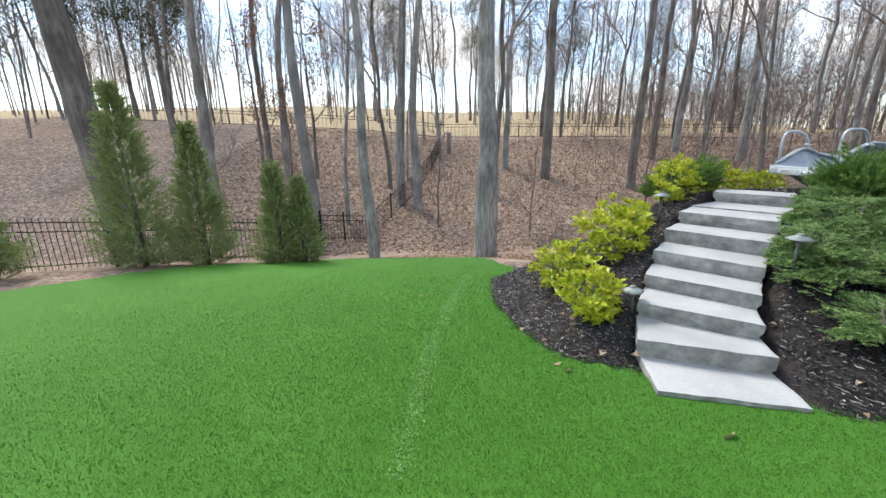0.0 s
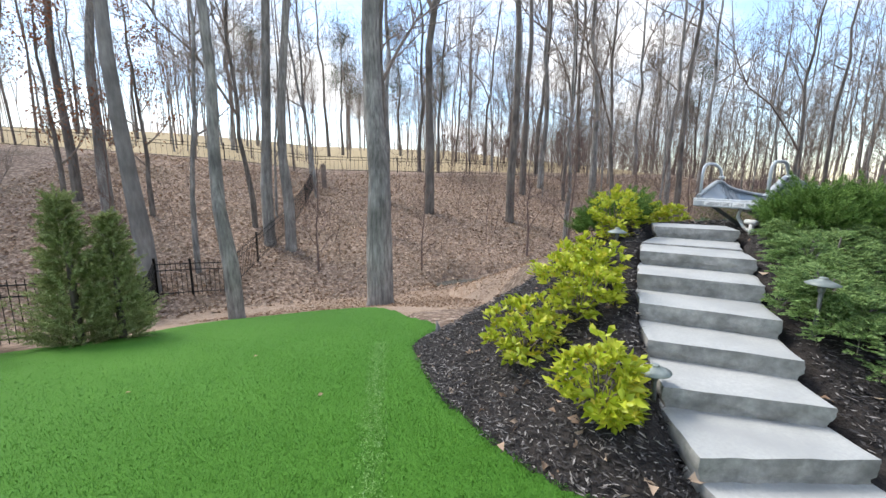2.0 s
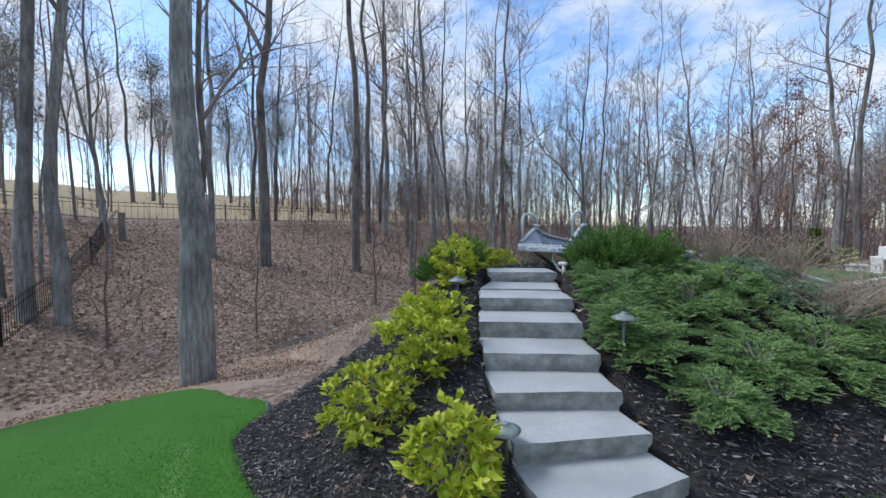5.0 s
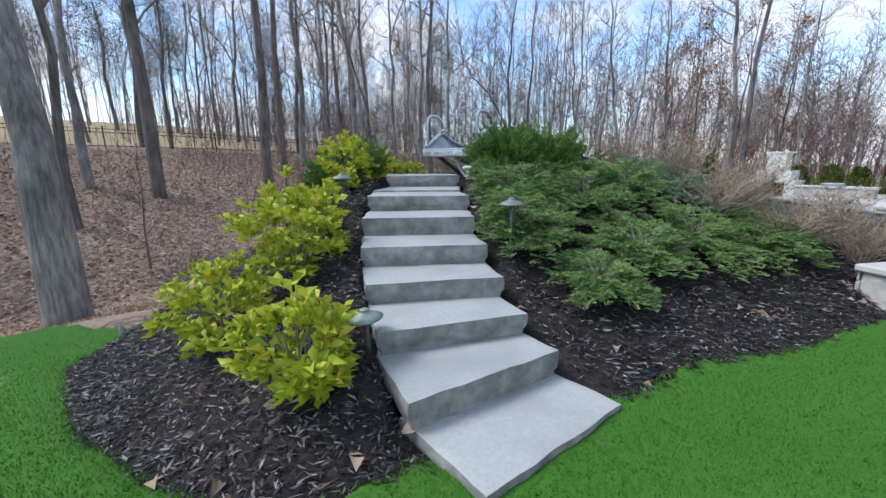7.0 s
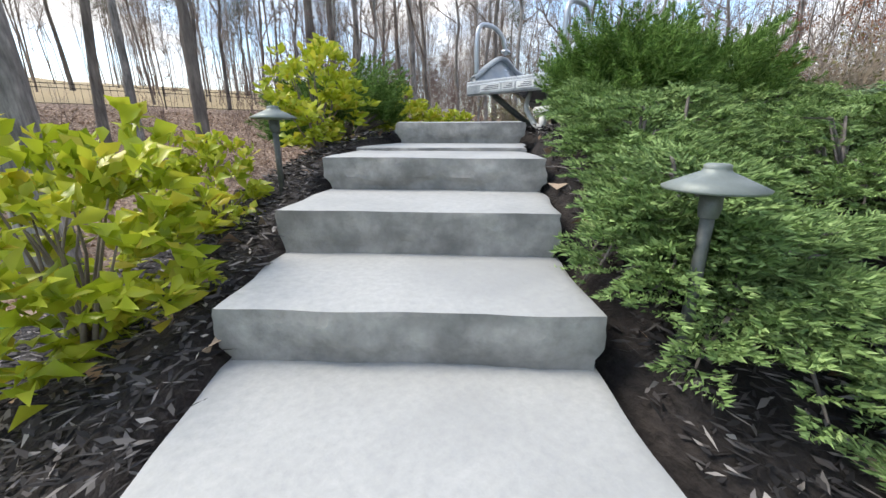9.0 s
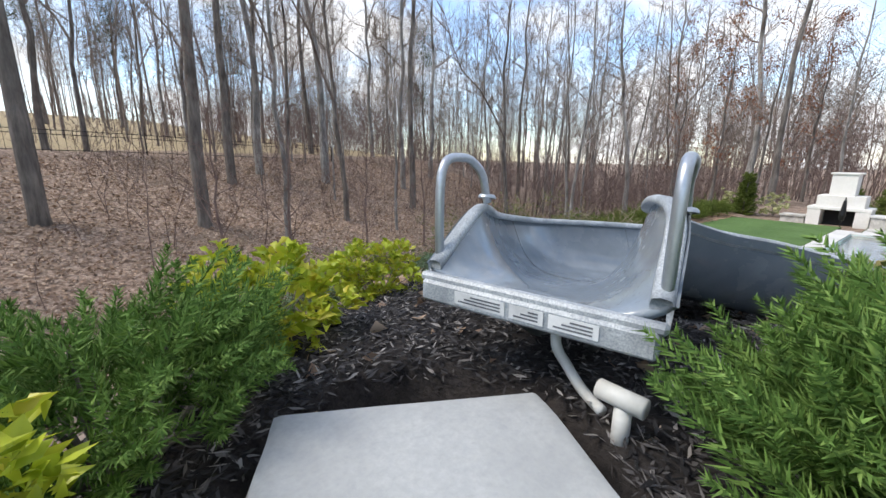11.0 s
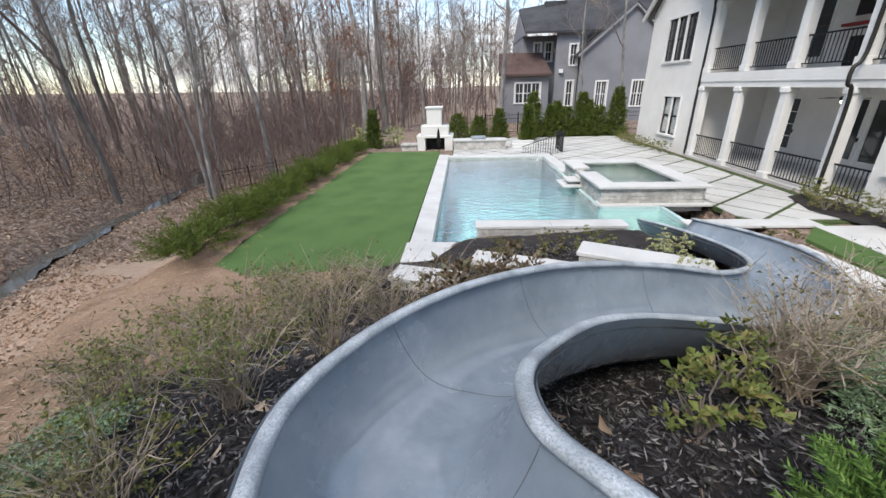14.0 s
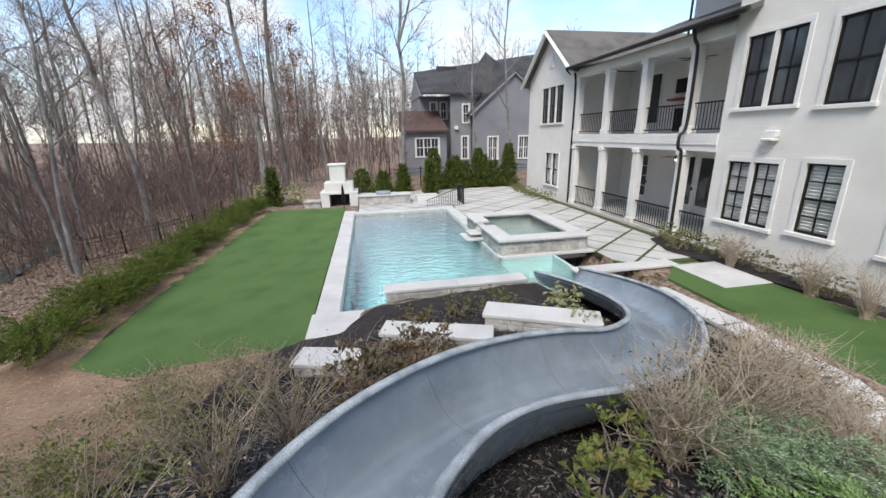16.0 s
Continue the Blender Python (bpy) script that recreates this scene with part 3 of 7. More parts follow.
def chips(name, pts, material, label, size=(0.03, 0.10), lift=0.04, wid=0.015, category="mulch"):
    """Loose flat shards, each a four-cornered splinter of its own length and tilt."""
    n = len(pts)
    pos = np.stack([pts[:, 0], pts[:, 1], height(pts[:, 0], pts[:, 1]) + 0.022 + rng.uniform(0.0, lift, n)], 1)
    d = ground_normal_dirs(n, rng, 0.3)
    d /= np.linalg.norm(d, axis=1, keepdims=True)
    side = np.cross(d, rng.normal(0, 0.45, (n, 3)) + np.array([0, 0, 1.0]))
    side /= np.linalg.norm(side, axis=1, keepdims=True)
    L, W = rng.uniform(*size, n)[:, None], (wid * rng.uniform(0.5, 1.5, n))[:, None]
    V = np.stack([pos - side * W * 0.3, pos + d * L * 0.35 + side * W * 0.5, pos + d * L, pos + d * L * 0.6 - side * W * 0.5], 1).reshape(-1, 3)
    tagged(fast_mesh(name, V, np.arange(4 * n).reshape(-1, 4), material), label, category, kind="stuff")


near_bed = np.array([(5.5, 1.3), (4.6, 1.72), (3.8, 2.25), (3.0, 2.58), (1.8, 3.22), (1.2, 3.53), (0.93, 4.15), (0.74, 5.2), (0.78, 6.2), (0.9, 6.9), (1.4, 7.45), (2.3, 7.3), (3.2, 7.4), (5, 8.0), (8, 7.8), (10.6, 5.9), (11.3, 4), (11.0, 2), (9.6, 0.6), (7, 0.6)])
chips("mulch_chips", scatter(near_bed, 120000, rng), L_CHIP, "loose dark shredded bark chips", (0.02, 0.085), 0.035, 0.012)
straw_poly = spline(STRAW + [STRAW[0]], 4)
chips("straw_needles", scatter(straw_poly, 9000, rng), L_STRAW, "loose orange pine needles and leaves", (0.05, 0.12), 0.03, 0.008, "pine straw")
wood_near = np.array([(-9, 13.5), (-4, 14.6), (0, 15.2), (8, 15.2), (13, 14.6), (17, 12.4), (24, 9.4), (30, 8), (36, 14), (36, 32), (-12, 32), (-14, 18)])
litter("dead_leaves", scatter(wood_near, 60000, rng), (0.08, 0.17), L_LITTER, "dead brown oak leaves lying over the woodland floor", 0.6, 0.05)
path_near = np.array([(-4, 13.2), (1, 13.0), (2.5, 9.5), (6, 9.6), (14, 10.8), (16, 13), (9, 15), (0, 15.4)])
litter("path_leaves", scatter(path_near, 16000, rng), (0.035, 0.08), L_STRAW, "tan fallen leaves on the footpath", 0.6, 0.03)
litter("bed_leaves", scatter(np.array(near_bed), 800, rng), (0.05, 0.13), L_LITTER, "scattered dry leaves on the mulch", 0.6, 0.05)
tp = rng.normal((0.5, 2.6), (3.0, 2.8), (380000, 2))
tp = tp[inside(spline(TURF + [TURF[0]], 4), tp[:, 0], tp[:, 1]) & (tp[:, 1] > -1.5)]
pos = np.stack([tp[:, 0], tp[:, 1], height(tp[:, 0], tp[:, 1]) + 0.038], 1)
dr = np.stack([rng.normal(0, 0.5, len(tp)), rng.normal(0, 0.5, len(tp)), np.ones(len(tp))], 1)
V, F = blade_mesh(pos, dr, rng.uniform(0.014, 0.034, len(tp)), 0.006, rng)
tagged(fast_mesh("turf_blades", V, F, L_TURF), "short green synthetic grass blades", "grass", kind="stuff")

sp = rng.uniform(0, 1, 4200)
sx = -0.30 + 0.78 * sp ** 1.4 + rng.normal(0, 0.06, 4200)
sy = 2.0 + 5.2 * sp
pos = np.stack([sx, sy, height(sx, sy) + 0.052], 1)
dr = np.stack([rng.normal(0, 1.0, 4200), rng.normal(0, 1.0, 4200), np.full(4200, 0.6)], 1)
V, F = blade_mesh(pos, dr, rng.uniform(0.014, 0.03, 4200), 0.006, rng)
tagged(fast_mesh("turf_seam", V, F, L_SEAM), "paler line of blades along a turf seam", "grass", kind="stuff")

for lx, ly, ls in ((1.98, 2.35, 0.13), (1.05, 3.38, 0.10), (1.12, 3.22, 0.09), (-0.4, 5.6, 0.06), (-2.3, 6.4, 0.06), (-1.2, 7.2, 0.06)):
    V, F = leaf_mesh(np.array([[lx, ly, float(height(lx, ly)) + 0.055]]), np.array([[1.0, 0.4, 0.12]]), np.array([ls]), 0.62, rng, 0.25, 0.05)
    tagged(fast_mesh("fallen_leaf", V, F, L_TAN), "single dry tan oak leaf lying on turf", "leaf", "fallen leaves on the lawn")

# creek
cx = np.arange(4, 40, 0.5)
cyc = 16.5 + 0.5 * np.sin(cx * 0.35) + 0.2 * np.sin(cx * 1.3)
V = np.concatenate([np.stack([cx, cyc - 0.25 - 0.22 * np.sin(cx * 2.7) ** 2, 0 * cx - 2.42], 1), np.stack([cx, cyc + 0.3 + 0.3 * np.sin(cx * 1.9 + 1) ** 2, 0 * cx - 2.42], 1)])
k = np.arange(len(cx) - 1)
tagged(fast_mesh("creek_water", V, np.stack([k, k + 1, k + 1 + len(cx), k + len(cx)], 1), M_CREEK), "narrow shallow creek in a leaf-strewn gully", "water", kind="structure")


# ---- stone steps ----
def slab(name, pl, pr, back_l, back_r, top, thick, seed, parent, wavy=1.7):
    """A thick stone step: sawn top, rock-faced front and sides."""
    nx, nz = 40, 9
    r = random.Random(seed)
    pl, pr, bl, br = (Vector((*p, 0)) for p in (pl, pr, back_l, back_r))
    out = ((pl + pr) / 2 - (bl + br) / 2).normalized()
    bm = bmesh.new()
    ny = 8
    tops = [[bm.verts.new((0, 0, 0)) for i in range(nx + 1)] for j in range(ny + 1)]
    for j in range(ny + 1):
        for i in range(nx + 1):
            u, v = i / nx, j / ny
            p = pl.lerp(pr, u).lerp(bl.lerp(br, u), v)
            edge = noise.noise((p.x * 5, p.y * 5, seed)) * 0.012
            if j == 0:
                p = p + out * edge
            if i in (0, nx):
                p = p + (pr - pl).normalized() * noise.noise((p.x * 4, p.y * 4, seed + 3)) * 0.02
            tops[j][i].co = (p.x, p.y, top + 0.003 * noise.noise((p.x * 3, p.y * 3, seed)) - (0.008 if j == 0 or i in (0, nx) else 0))
    for j in range(ny):
        for i in range(nx):
            bm.faces.new((tops[j][i], tops[j][i + 1], tops[j + 1][i + 1], tops[j + 1][i]))
    ring = tops[0] + [tops[j][nx] for j in range(1, ny + 1)] + tops[ny][::-1][1:] + [tops[j][0] for j in range(ny - 1, 0, -1)]
    centre = (pl + pr + bl + br) / 4
    prev = ring
    low = []
    for kz in range(1, nz + 1):
        row = []
        for v in ring:
            d = Vector((v.co.x - centre.x, v.co.y - centre.y, 0)).normalized()
            f = kz / nz
            chip = noise.noise((v.co.x * 5.5, v.co.y * 5.5, seed + 9)) * 0.5 + 0.5
            amp = 0.013 * wavy * noise.noise((v.co.x * 4.0, v.co.y * 4.0, seed + f * 1.5)) + 0.010 * noise.noise((v.co.x * 14, v.co.y * 14, seed + f * 6)) - 0.022 * min(wavy, 1.4) * max(0.0, min(1.0, (f - 0.25 - 0.7 * chip) * 7))
            bulge = 0.006 * math.sin(f * math.pi) - 0.006 * f * f
            row.append(bm.verts.new((v.co.x + d.x * (amp + bulge), v.co.y + d.y * (amp + bulge), top - 0.008 - thick * f)))
        for a in range(len(ring)):
            b = (a + 1) % len(ring)
            fc = bm.faces.new((prev[a], row[a], row[b], prev[b]))
            low.append(fc)
        prev = row
    for fc in low:
        fc.material_index = 1
    ob = part(name, bm, M_STONE, parent, smooth=True)
    ob.data.materials.append(M_STONEFACE)
    ob.data.set_sharp_from_angle(angle=radians(38))
    return ob


stairs = empty("stone_stairs", Matrix(), "pale grey cut limestone garden steps climbing the mulched mound", "stairs")
STEPS = [((1.80, 2.87), (2.87, 2.62), 0.07, 0.13, 0.5), ((1.86, 3.40), (2.92, 3.05), 0.262, 0.19, 0.8), ((2.08, 3.90), (2.98, 3.32), 0.435, 0.175, 1.0), ((2.34, 4.32), (3.15, 3.64), 0.605, 0.175, 0.8), ((2.62, 4.72), (3.42, 3.96), 0.785, 0.18, 0.7),
         ((2.95, 5.09), (3.74, 4.32), 0.968, 0.185, 0.6), ((3.31, 5.45), (4.09, 4.65), 1.138, 0.17, 2.2), ((3.72, 5.83), (4.44, 5.05), 1.165, 0.10, 0.6), ((4.235, 6.13), (4.90, 5.42), 1.325, 0.17, 1.8)]
for i, (a, b, z, th, wv) in enumerate(STEPS):
    if i + 1 < len(STEPS):
        na, nb = STEPS[i + 1][0], STEPS[i + 1][1]
        d = Vector((na[0] - a[0] + nb[0] - b[0], na[1] - a[1] + nb[1] - b[1])).normalized() * 0.12
        ba, bb = (na[0] + d.x, na[1] + d.y), (nb[0] + d.x, nb[1] + d.y)
        if i == 0:
            ba, bb = (1.93, 3.55), (2.95, 3.2)
        if i == 6:
            ba, bb = (3.71, 5.82), (4.43, 5.04)
    else:
        ba, bb = (a[0] + 0.30, a[1] + 0.36), (b[0] + 0.34, b[1] + 0.40)
    slab("step", a, b, ba, bb, z, th, 11 + i * 7, stairs, wv)


# ---- path lights ----
def path_light(x, y, top, tilt=(0, 0), label="weathered verdigris path light with a cone hood on a dark pole"):
    z0 = float(height(x, y)) - 0.05
    h = top - z0
    th = empty("path_light", pose(x, y, z0, tilt[0], tilt[1], 0), label, "path light", "path lights by the steps")
    part("pole", tube([(0, 0, 0), (0, 0, h * 0.5), (0, 0, h - 0.06)], 0.016, 10), M_POLE, th, smooth=True)
    part("shade", lathe([(0.012, h - 0.075), (0.02, h - 0.07), (0.112, h - 0.062), (0.115, h - 0.056), (0.07, h - 0.035), (0.032, h - 0.018), (0.03, h - 0.012)], 24), M_COPPER, th, "weathered verdigris cone hood", True)
    part("cap", lathe([(0.028, h - 0.016), (0.030, h - 0.004), (0.024, h), (0.0, h)], 16), M_COPPER, th, smooth=True)
    part("socket", lathe([(0.022, h - 0.13), (0.026, h - 0.11), (0.026, h - 0.07), (0.0, h - 0.07)], 12), M_POLE, th, smooth=True)
    return th


path_light(2.035, 3.925, 0.60, (-2, -3))
path_light(3.18, 5.70, 1.38)
path_light(3.57, 3.815, 1.185)


# ---- shrubs ----
def stems_mesh(n, h, spread, r0, rng, bend=0.3, segs=4, sides=5):
    pieces = []
    for _ in range(n):
        a, s = rng.uniform(0, 2 * math.pi), rng.uniform(0.2, 1) * spread
        hh = h * rng.uniform(0.65, 1)
        pts = []
        for i in range(segs + 1):
            f = i / segs
            pts.append((math.cos(a) * s * f ** (1 + bend) + rng.normal(0, 0.012), math.sin(a) * s * f ** (1 + bend) + rng.normal(0, 0.012), hh * f - 0.05))
        pieces.append(tube(pts, [r0 * (1 - 0.75 * i / segs) for i in range(segs + 1)], sides, False))
    return join(*pieces)


def broadleaf_shrub(name, x, y, rx, ry, h, count, size, material, label, seed, stems=14, width=0.42, category="shrub", group="", low=0.12, twig=None, hollow=0.45):
    """A leafy shrub: stems, and whorls of pointed leaves at the shoot ends over an uneven crown."""
    r = np.random.default_rng(seed)
    z = float(height(x, y))
    th = empty(name, pose(x, y, z, 0, 0, r.uniform(0, 360)), label, category, group)
    part("woody_base", stems_mesh(stems, h * 0.85, min(rx, ry) * 0.8, 0.012, r), twig or M_TWIG, th, smooth=True)
    n = count // 9
    u = r.normal(size=(n, 3))
    u /= np.linalg.norm(u, axis=1, keepdims=True)
    lump = 1 + 0.22 * np.sin(u[:, 0] * 5 + seed) * np.sin(u[:, 1] * 6 + 2) + 0.18 * np.sin(u[:, 2] * 7 + u[:, 0] * 4 + seed)
    rad = (hollow + (1 - hollow) * r.uniform(0, 1, n) ** 0.45) * lump
    tip = u * rad[:, None] * np.array([rx, ry, h * 0.5])
    tip[:, 2] = np.clip(tip[:, 2] + h * 0.52, h * low, None)
    tipdir = u * 0.8 + np.array([0, 0, 0.75])
    pos = np.repeat(tip, 9, 0) + r.normal(0, size * 0.16, (n * 9, 3))
    a = np.tile(np.arange(9) * 2.4, n)
    spread_v = np.stack([np.cos(a), np.sin(a), r.uniform(-0.1, 0.9, n * 9)], 1)
    dr = np.repeat(tipdir, 9, 0) * 0.7 + spread_v
    V, F = leaf_mesh(pos, dr, r.uniform(0.6, 1.15, n * 9) * size, width, r, 0.25, 0.25)
    fast_mesh("foliage", V, F, material, th)
    return th


YL = "yellow-green broadleaf shrub with glossy pointed leaves in dark mulch"
broadleaf_shrub("anise_shrub", 1.60, 4.02, 0.28, 0.28, 0.58, 760, 0.125, L_YELLOW, YL, 1, group="yellow-green shrubs")
broadleaf_shrub("anise_shrub", 1.66, 5.22, 0.36, 0.36, 0.60, 1000, 0.115, L_YELLOW, YL, 2, group="yellow-green shrubs")
broadleaf_shrub("anise_shrub", 2.32, 5.2, 0.40, 0.40, 0.80, 1400, 0.12, L_YELLOW, YL, 3, group="yellow-green shrubs")
broadleaf_shrub("anise_shrub", 3.7, 6.35, 0.33, 0.33, 0.76, 1300, 0.095, L_YELLOW, YL, 4, group="yellow-green shrubs")
broadleaf_shrub("anise_shrub", 2.86, 5.82, 0.24, 0.24, 0.50, 700, 0.10, L_YELLOW, YL, 6, group="yellow-green shrubs")
broadleaf_shrub("anise_shrub", 5.0, 7.35, 0.45, 0.45, 0.60, 1300, 0.115, L_YELLOW, YL, 5, group="yellow-green shrubs")


def frond_shrub(name, x, y, rx, ry, h, fronds, length, material, label, seed, needles=46, up=0.35, category="juniper", group="", wid=0.016, nl=0.075, z=None, dome=0.55, plume=0.0):
    """A juniper: many feathery sprays of short scale needles, lying or upright, over dark twigs."""
    r = np.random.default_rng(seed)
    z = float(height(x, y)) if z is None else z
    th = empty(name, pose(x, y, z), label, category, group)
    a = r.uniform(0, 2 * math.pi, fronds)
    q = np.sqrt(r.uniform(0, 1, fronds))
    px, py = np.cos(a) * q * rx, np.sin(a) * q * ry
    pz = h * (1 - dome * q * q) * r.uniform(0.45, 1.0, fronds) + (height(x + px, y + py) - z)
    lump = 0.09 * h * np.sin(px * 9 + seed) * np.cos(py * 8 - seed)
    start = np.stack([px, py, np.maximum(pz + lump, 0.03)], 1)
    dr = np.stack([np.cos(a) + r.normal(0, 0.55, fronds), np.sin(a) + r.normal(0, 0.55, fronds), up + r.normal(0, 0.22, fronds)], 1)
    dr /= np.linalg.norm(dr, axis=1, keepdims=True)
    L = length * r.uniform(0.55, 1.2, fronds)
    f = np.tile(np.linspace(0.05, 1, needles), fronds)
    S = np.repeat(start, needles, 0)
    D = np.repeat(dr, needles, 0)
    LL = np.repeat(L, needles)
    pos = S + D * (f * LL)[:, None]
    pos[:, 2] -= 0.22 * LL * f * f * (1 - up)
    side = np.cross(D, r.normal(size=D.shape))
    side /= np.linalg.norm(side, axis=1, keepdims=True) + 1e-9
    pos += side * (plume * LL * (1.05 - f) * np.minimum(1, f * 5) * r.uniform(0, 1, len(f)))[:, None]
    nd = D * 0.75 + side * (0.85 - plume)
    size = nl * (1.15 - 0.65 * f) * r.uniform(0.7, 1.3, len(f))
    V, F = blade_mesh(pos, nd, size, wid, r)
    fast_mesh("foliage", V, F, material, th)
    tw = []
    for i in range(min(fronds, 40)):
        p0 = Vector((0.15 * start[i][0], 0.15 * start[i][1], 0.0))
        p1 = Vector(start[i])
        tw.append(tube([p0, (p0 + p1) / 2 + Vector((0, 0, 0.05)), p1], [0.014, 0.009, 0.004], 5, False))
    part("wood", join(*tw), M_BARKD, th)
    return th


def spray_juniper(name, x, y, rx, ry, h, branches, material, label, seed, group="", sprays=15, blades=66, fan=0.14, nl=0.024, wid=0.009):
    """A spreading juniper: low arching branches, each clothed in flat fans of scale foliage that lift at the tips."""
    r = np.random.default_rng(seed)
    z = float(height(x, y))
    th = empty(name, pose(x, y, z), label, "juniper", group)
    a = np.arange(branches) * 2.39996 + r.normal(0, 0.25, branches)
    reach = r.uniform(0.45, 1.25, branches)
    rise = h * (1.35 - 0.75 * reach) * r.uniform(0.7, 1.2, branches)
    bi = np.repeat(np.arange(branches), sprays)
    f = np.tile(np.linspace(0.22, 1, sprays), branches) + r.normal(0, 0.02, branches * sprays)
    ax = np.stack([np.cos(a) * rx * reach, np.sin(a) * ry * reach], 1)[bi]
    p = np.stack([ax[:, 0] * f, ax[:, 1] * f, rise[bi] * np.sin(np.clip(f, 0, 1) * 2.0) + 0.05], 1)
    p[:, :2] += r.normal(0, 0.02, (len(f), 2))
    p[:, 2] += height(x + p[:, 0], y + p[:, 1]) - z
    out = np.stack([np.cos(a), np.sin(a)], 1)[bi]
    sgn = np.where(np.arange(len(f)) % 2, 1.0, -1.0) * r.uniform(0.1, 1.0, len(f))
    d = np.stack([out[:, 0] - out[:, 1] * sgn, out[:, 1] + out[:, 0] * sgn, r.uniform(0.15, 0.75, len(f))], 1)
    d /= np.linalg.norm(d, axis=1, keepdims=True)
    flat = np.cross(d, np.array([0, 0, 1.0]) + r.normal(0, 0.25, d.shape))
    flat /= np.linalg.norm(flat, axis=1, keepdims=True)
    g = np.tile(np.linspace(0.0, 1, blades), len(f))
    L = np.repeat(fan * r.uniform(0.7, 1.25, len(f)), blades)
    D, S = np.repeat(d, blades, 0), np.repeat(flat, blades, 0)
    across = np.where(np.arange(len(g)) % 2, 1.0, -1.0) * (0.42 * (1.08 - g) * r.uniform(0.1, 1, len(g)))
    pos = np.repeat(p, blades, 0) + D * (g * L)[:, None] + S * (across * L)[:, None]
    pos[:, 2] -= 0.25 * L * g * g
    nd = D + S * np.sign(across)[:, None] * 0.7 + r.normal(0, 0.3, D.shape)
    V, F = blade_mesh(pos, nd, nl * r.uniform(0.7, 1.3, len(g)), wid, r)
    fast_mesh("foliage", V, F, material, th)
    tw = []
    for k in range(branches):
        e = p[bi == k]
        tw.append(tube([(0, 0, 0), tuple(e[0]), tuple(e[sprays // 2]), tuple(e[-1])], [0.013, 0.010, 0.007, 0.003], 5, False))
    tagged(part("wood", join(*tw), M_BARKD, th), kind="stuff")
    return th


JL = "low spreading blue-green juniper on the mulched bank"
for i, (x, y, rx, ry, h) in enumerate([(3.86, 3.1, 0.36, 0.32, 0.17), (3.83, 3.92, 0.30, 0.30, 0.32), (4.27, 4.3, 0.27, 0.27, 0.28), (4.64, 4.65, 0.24, 0.24, 0.24), (3.98, 3.74, 0.46, 0.42, 0.26), (4.66, 3.02, 0.5, 0.42, 0.24), (4.5, 4.25, 0.44, 0.40, 0.26), (5.05, 3.7, 0.55, 0.48, 0.28), (5.45, 2.65, 0.55, 0.45, 0.27), (5.85, 3.55, 0.58, 0.5, 0.30), (4.85, 4.5, 0.4, 0.38, 0.26), (5.5, 4.25, 0.5, 0.44, 0.28), (6.25, 2.1, 0.55, 0.46, 0.27)]):
    spray_juniper("spreading_juniper", x, y, rx, ry, h, 40, L_JUNIPER, JL, 20 + i, "spreading junipers")
DJ = "dense dark green feathery juniper bush beside the steps"
frond_shrub("juniper_bush", 5.12, 4.85, 0.36, 0.32, 0.58, 300, 0.34, L_DARKJUN, DJ, 41, 150, 1.0, group="dark juniper bushes", wid=0.008, nl=0.055, plume=0.13, dome=0.6)
frond_shrub("juniper_bush", 5.78, 4.55, 0.40, 0.34, 0.54, 300, 0.34, L_DARKJUN, DJ, 42, 150, 1.0, group="dark juniper bushes", wid=0.008, nl=0.055, plume=0.13, dome=0.6)
frond_shrub("juniper_bush", 4.15, 6.9, 0.5, 0.4, 0.55, 280, 0.34, L_DARKJUN, DJ, 43, 120, 0.9, group="dark juniper bushes", wid=0.008, nl=0.055, plume=0.13, dome=0.6)
for i in range(11):
    f = i / 10
    x, y = 13.6 + f * 12.4 + 0.2 * math.sin(i * 2.1), 9.35 - f * 3.4 + 0.15 * math.sin(i * 3.3)
    frond_shrub("row_juniper", x, y, 0.52, 0.4, 0.5 + 0.1 * math.sin(i * 1.7), 150, 0.62, L_ARB, "dark green feathery juniper in a row along the pool lawn", 60 + i, 80, 0.6, group="junipers along the pool lawn", wid=0.012, nl=0.085, dome=0.6, plume=0.12)


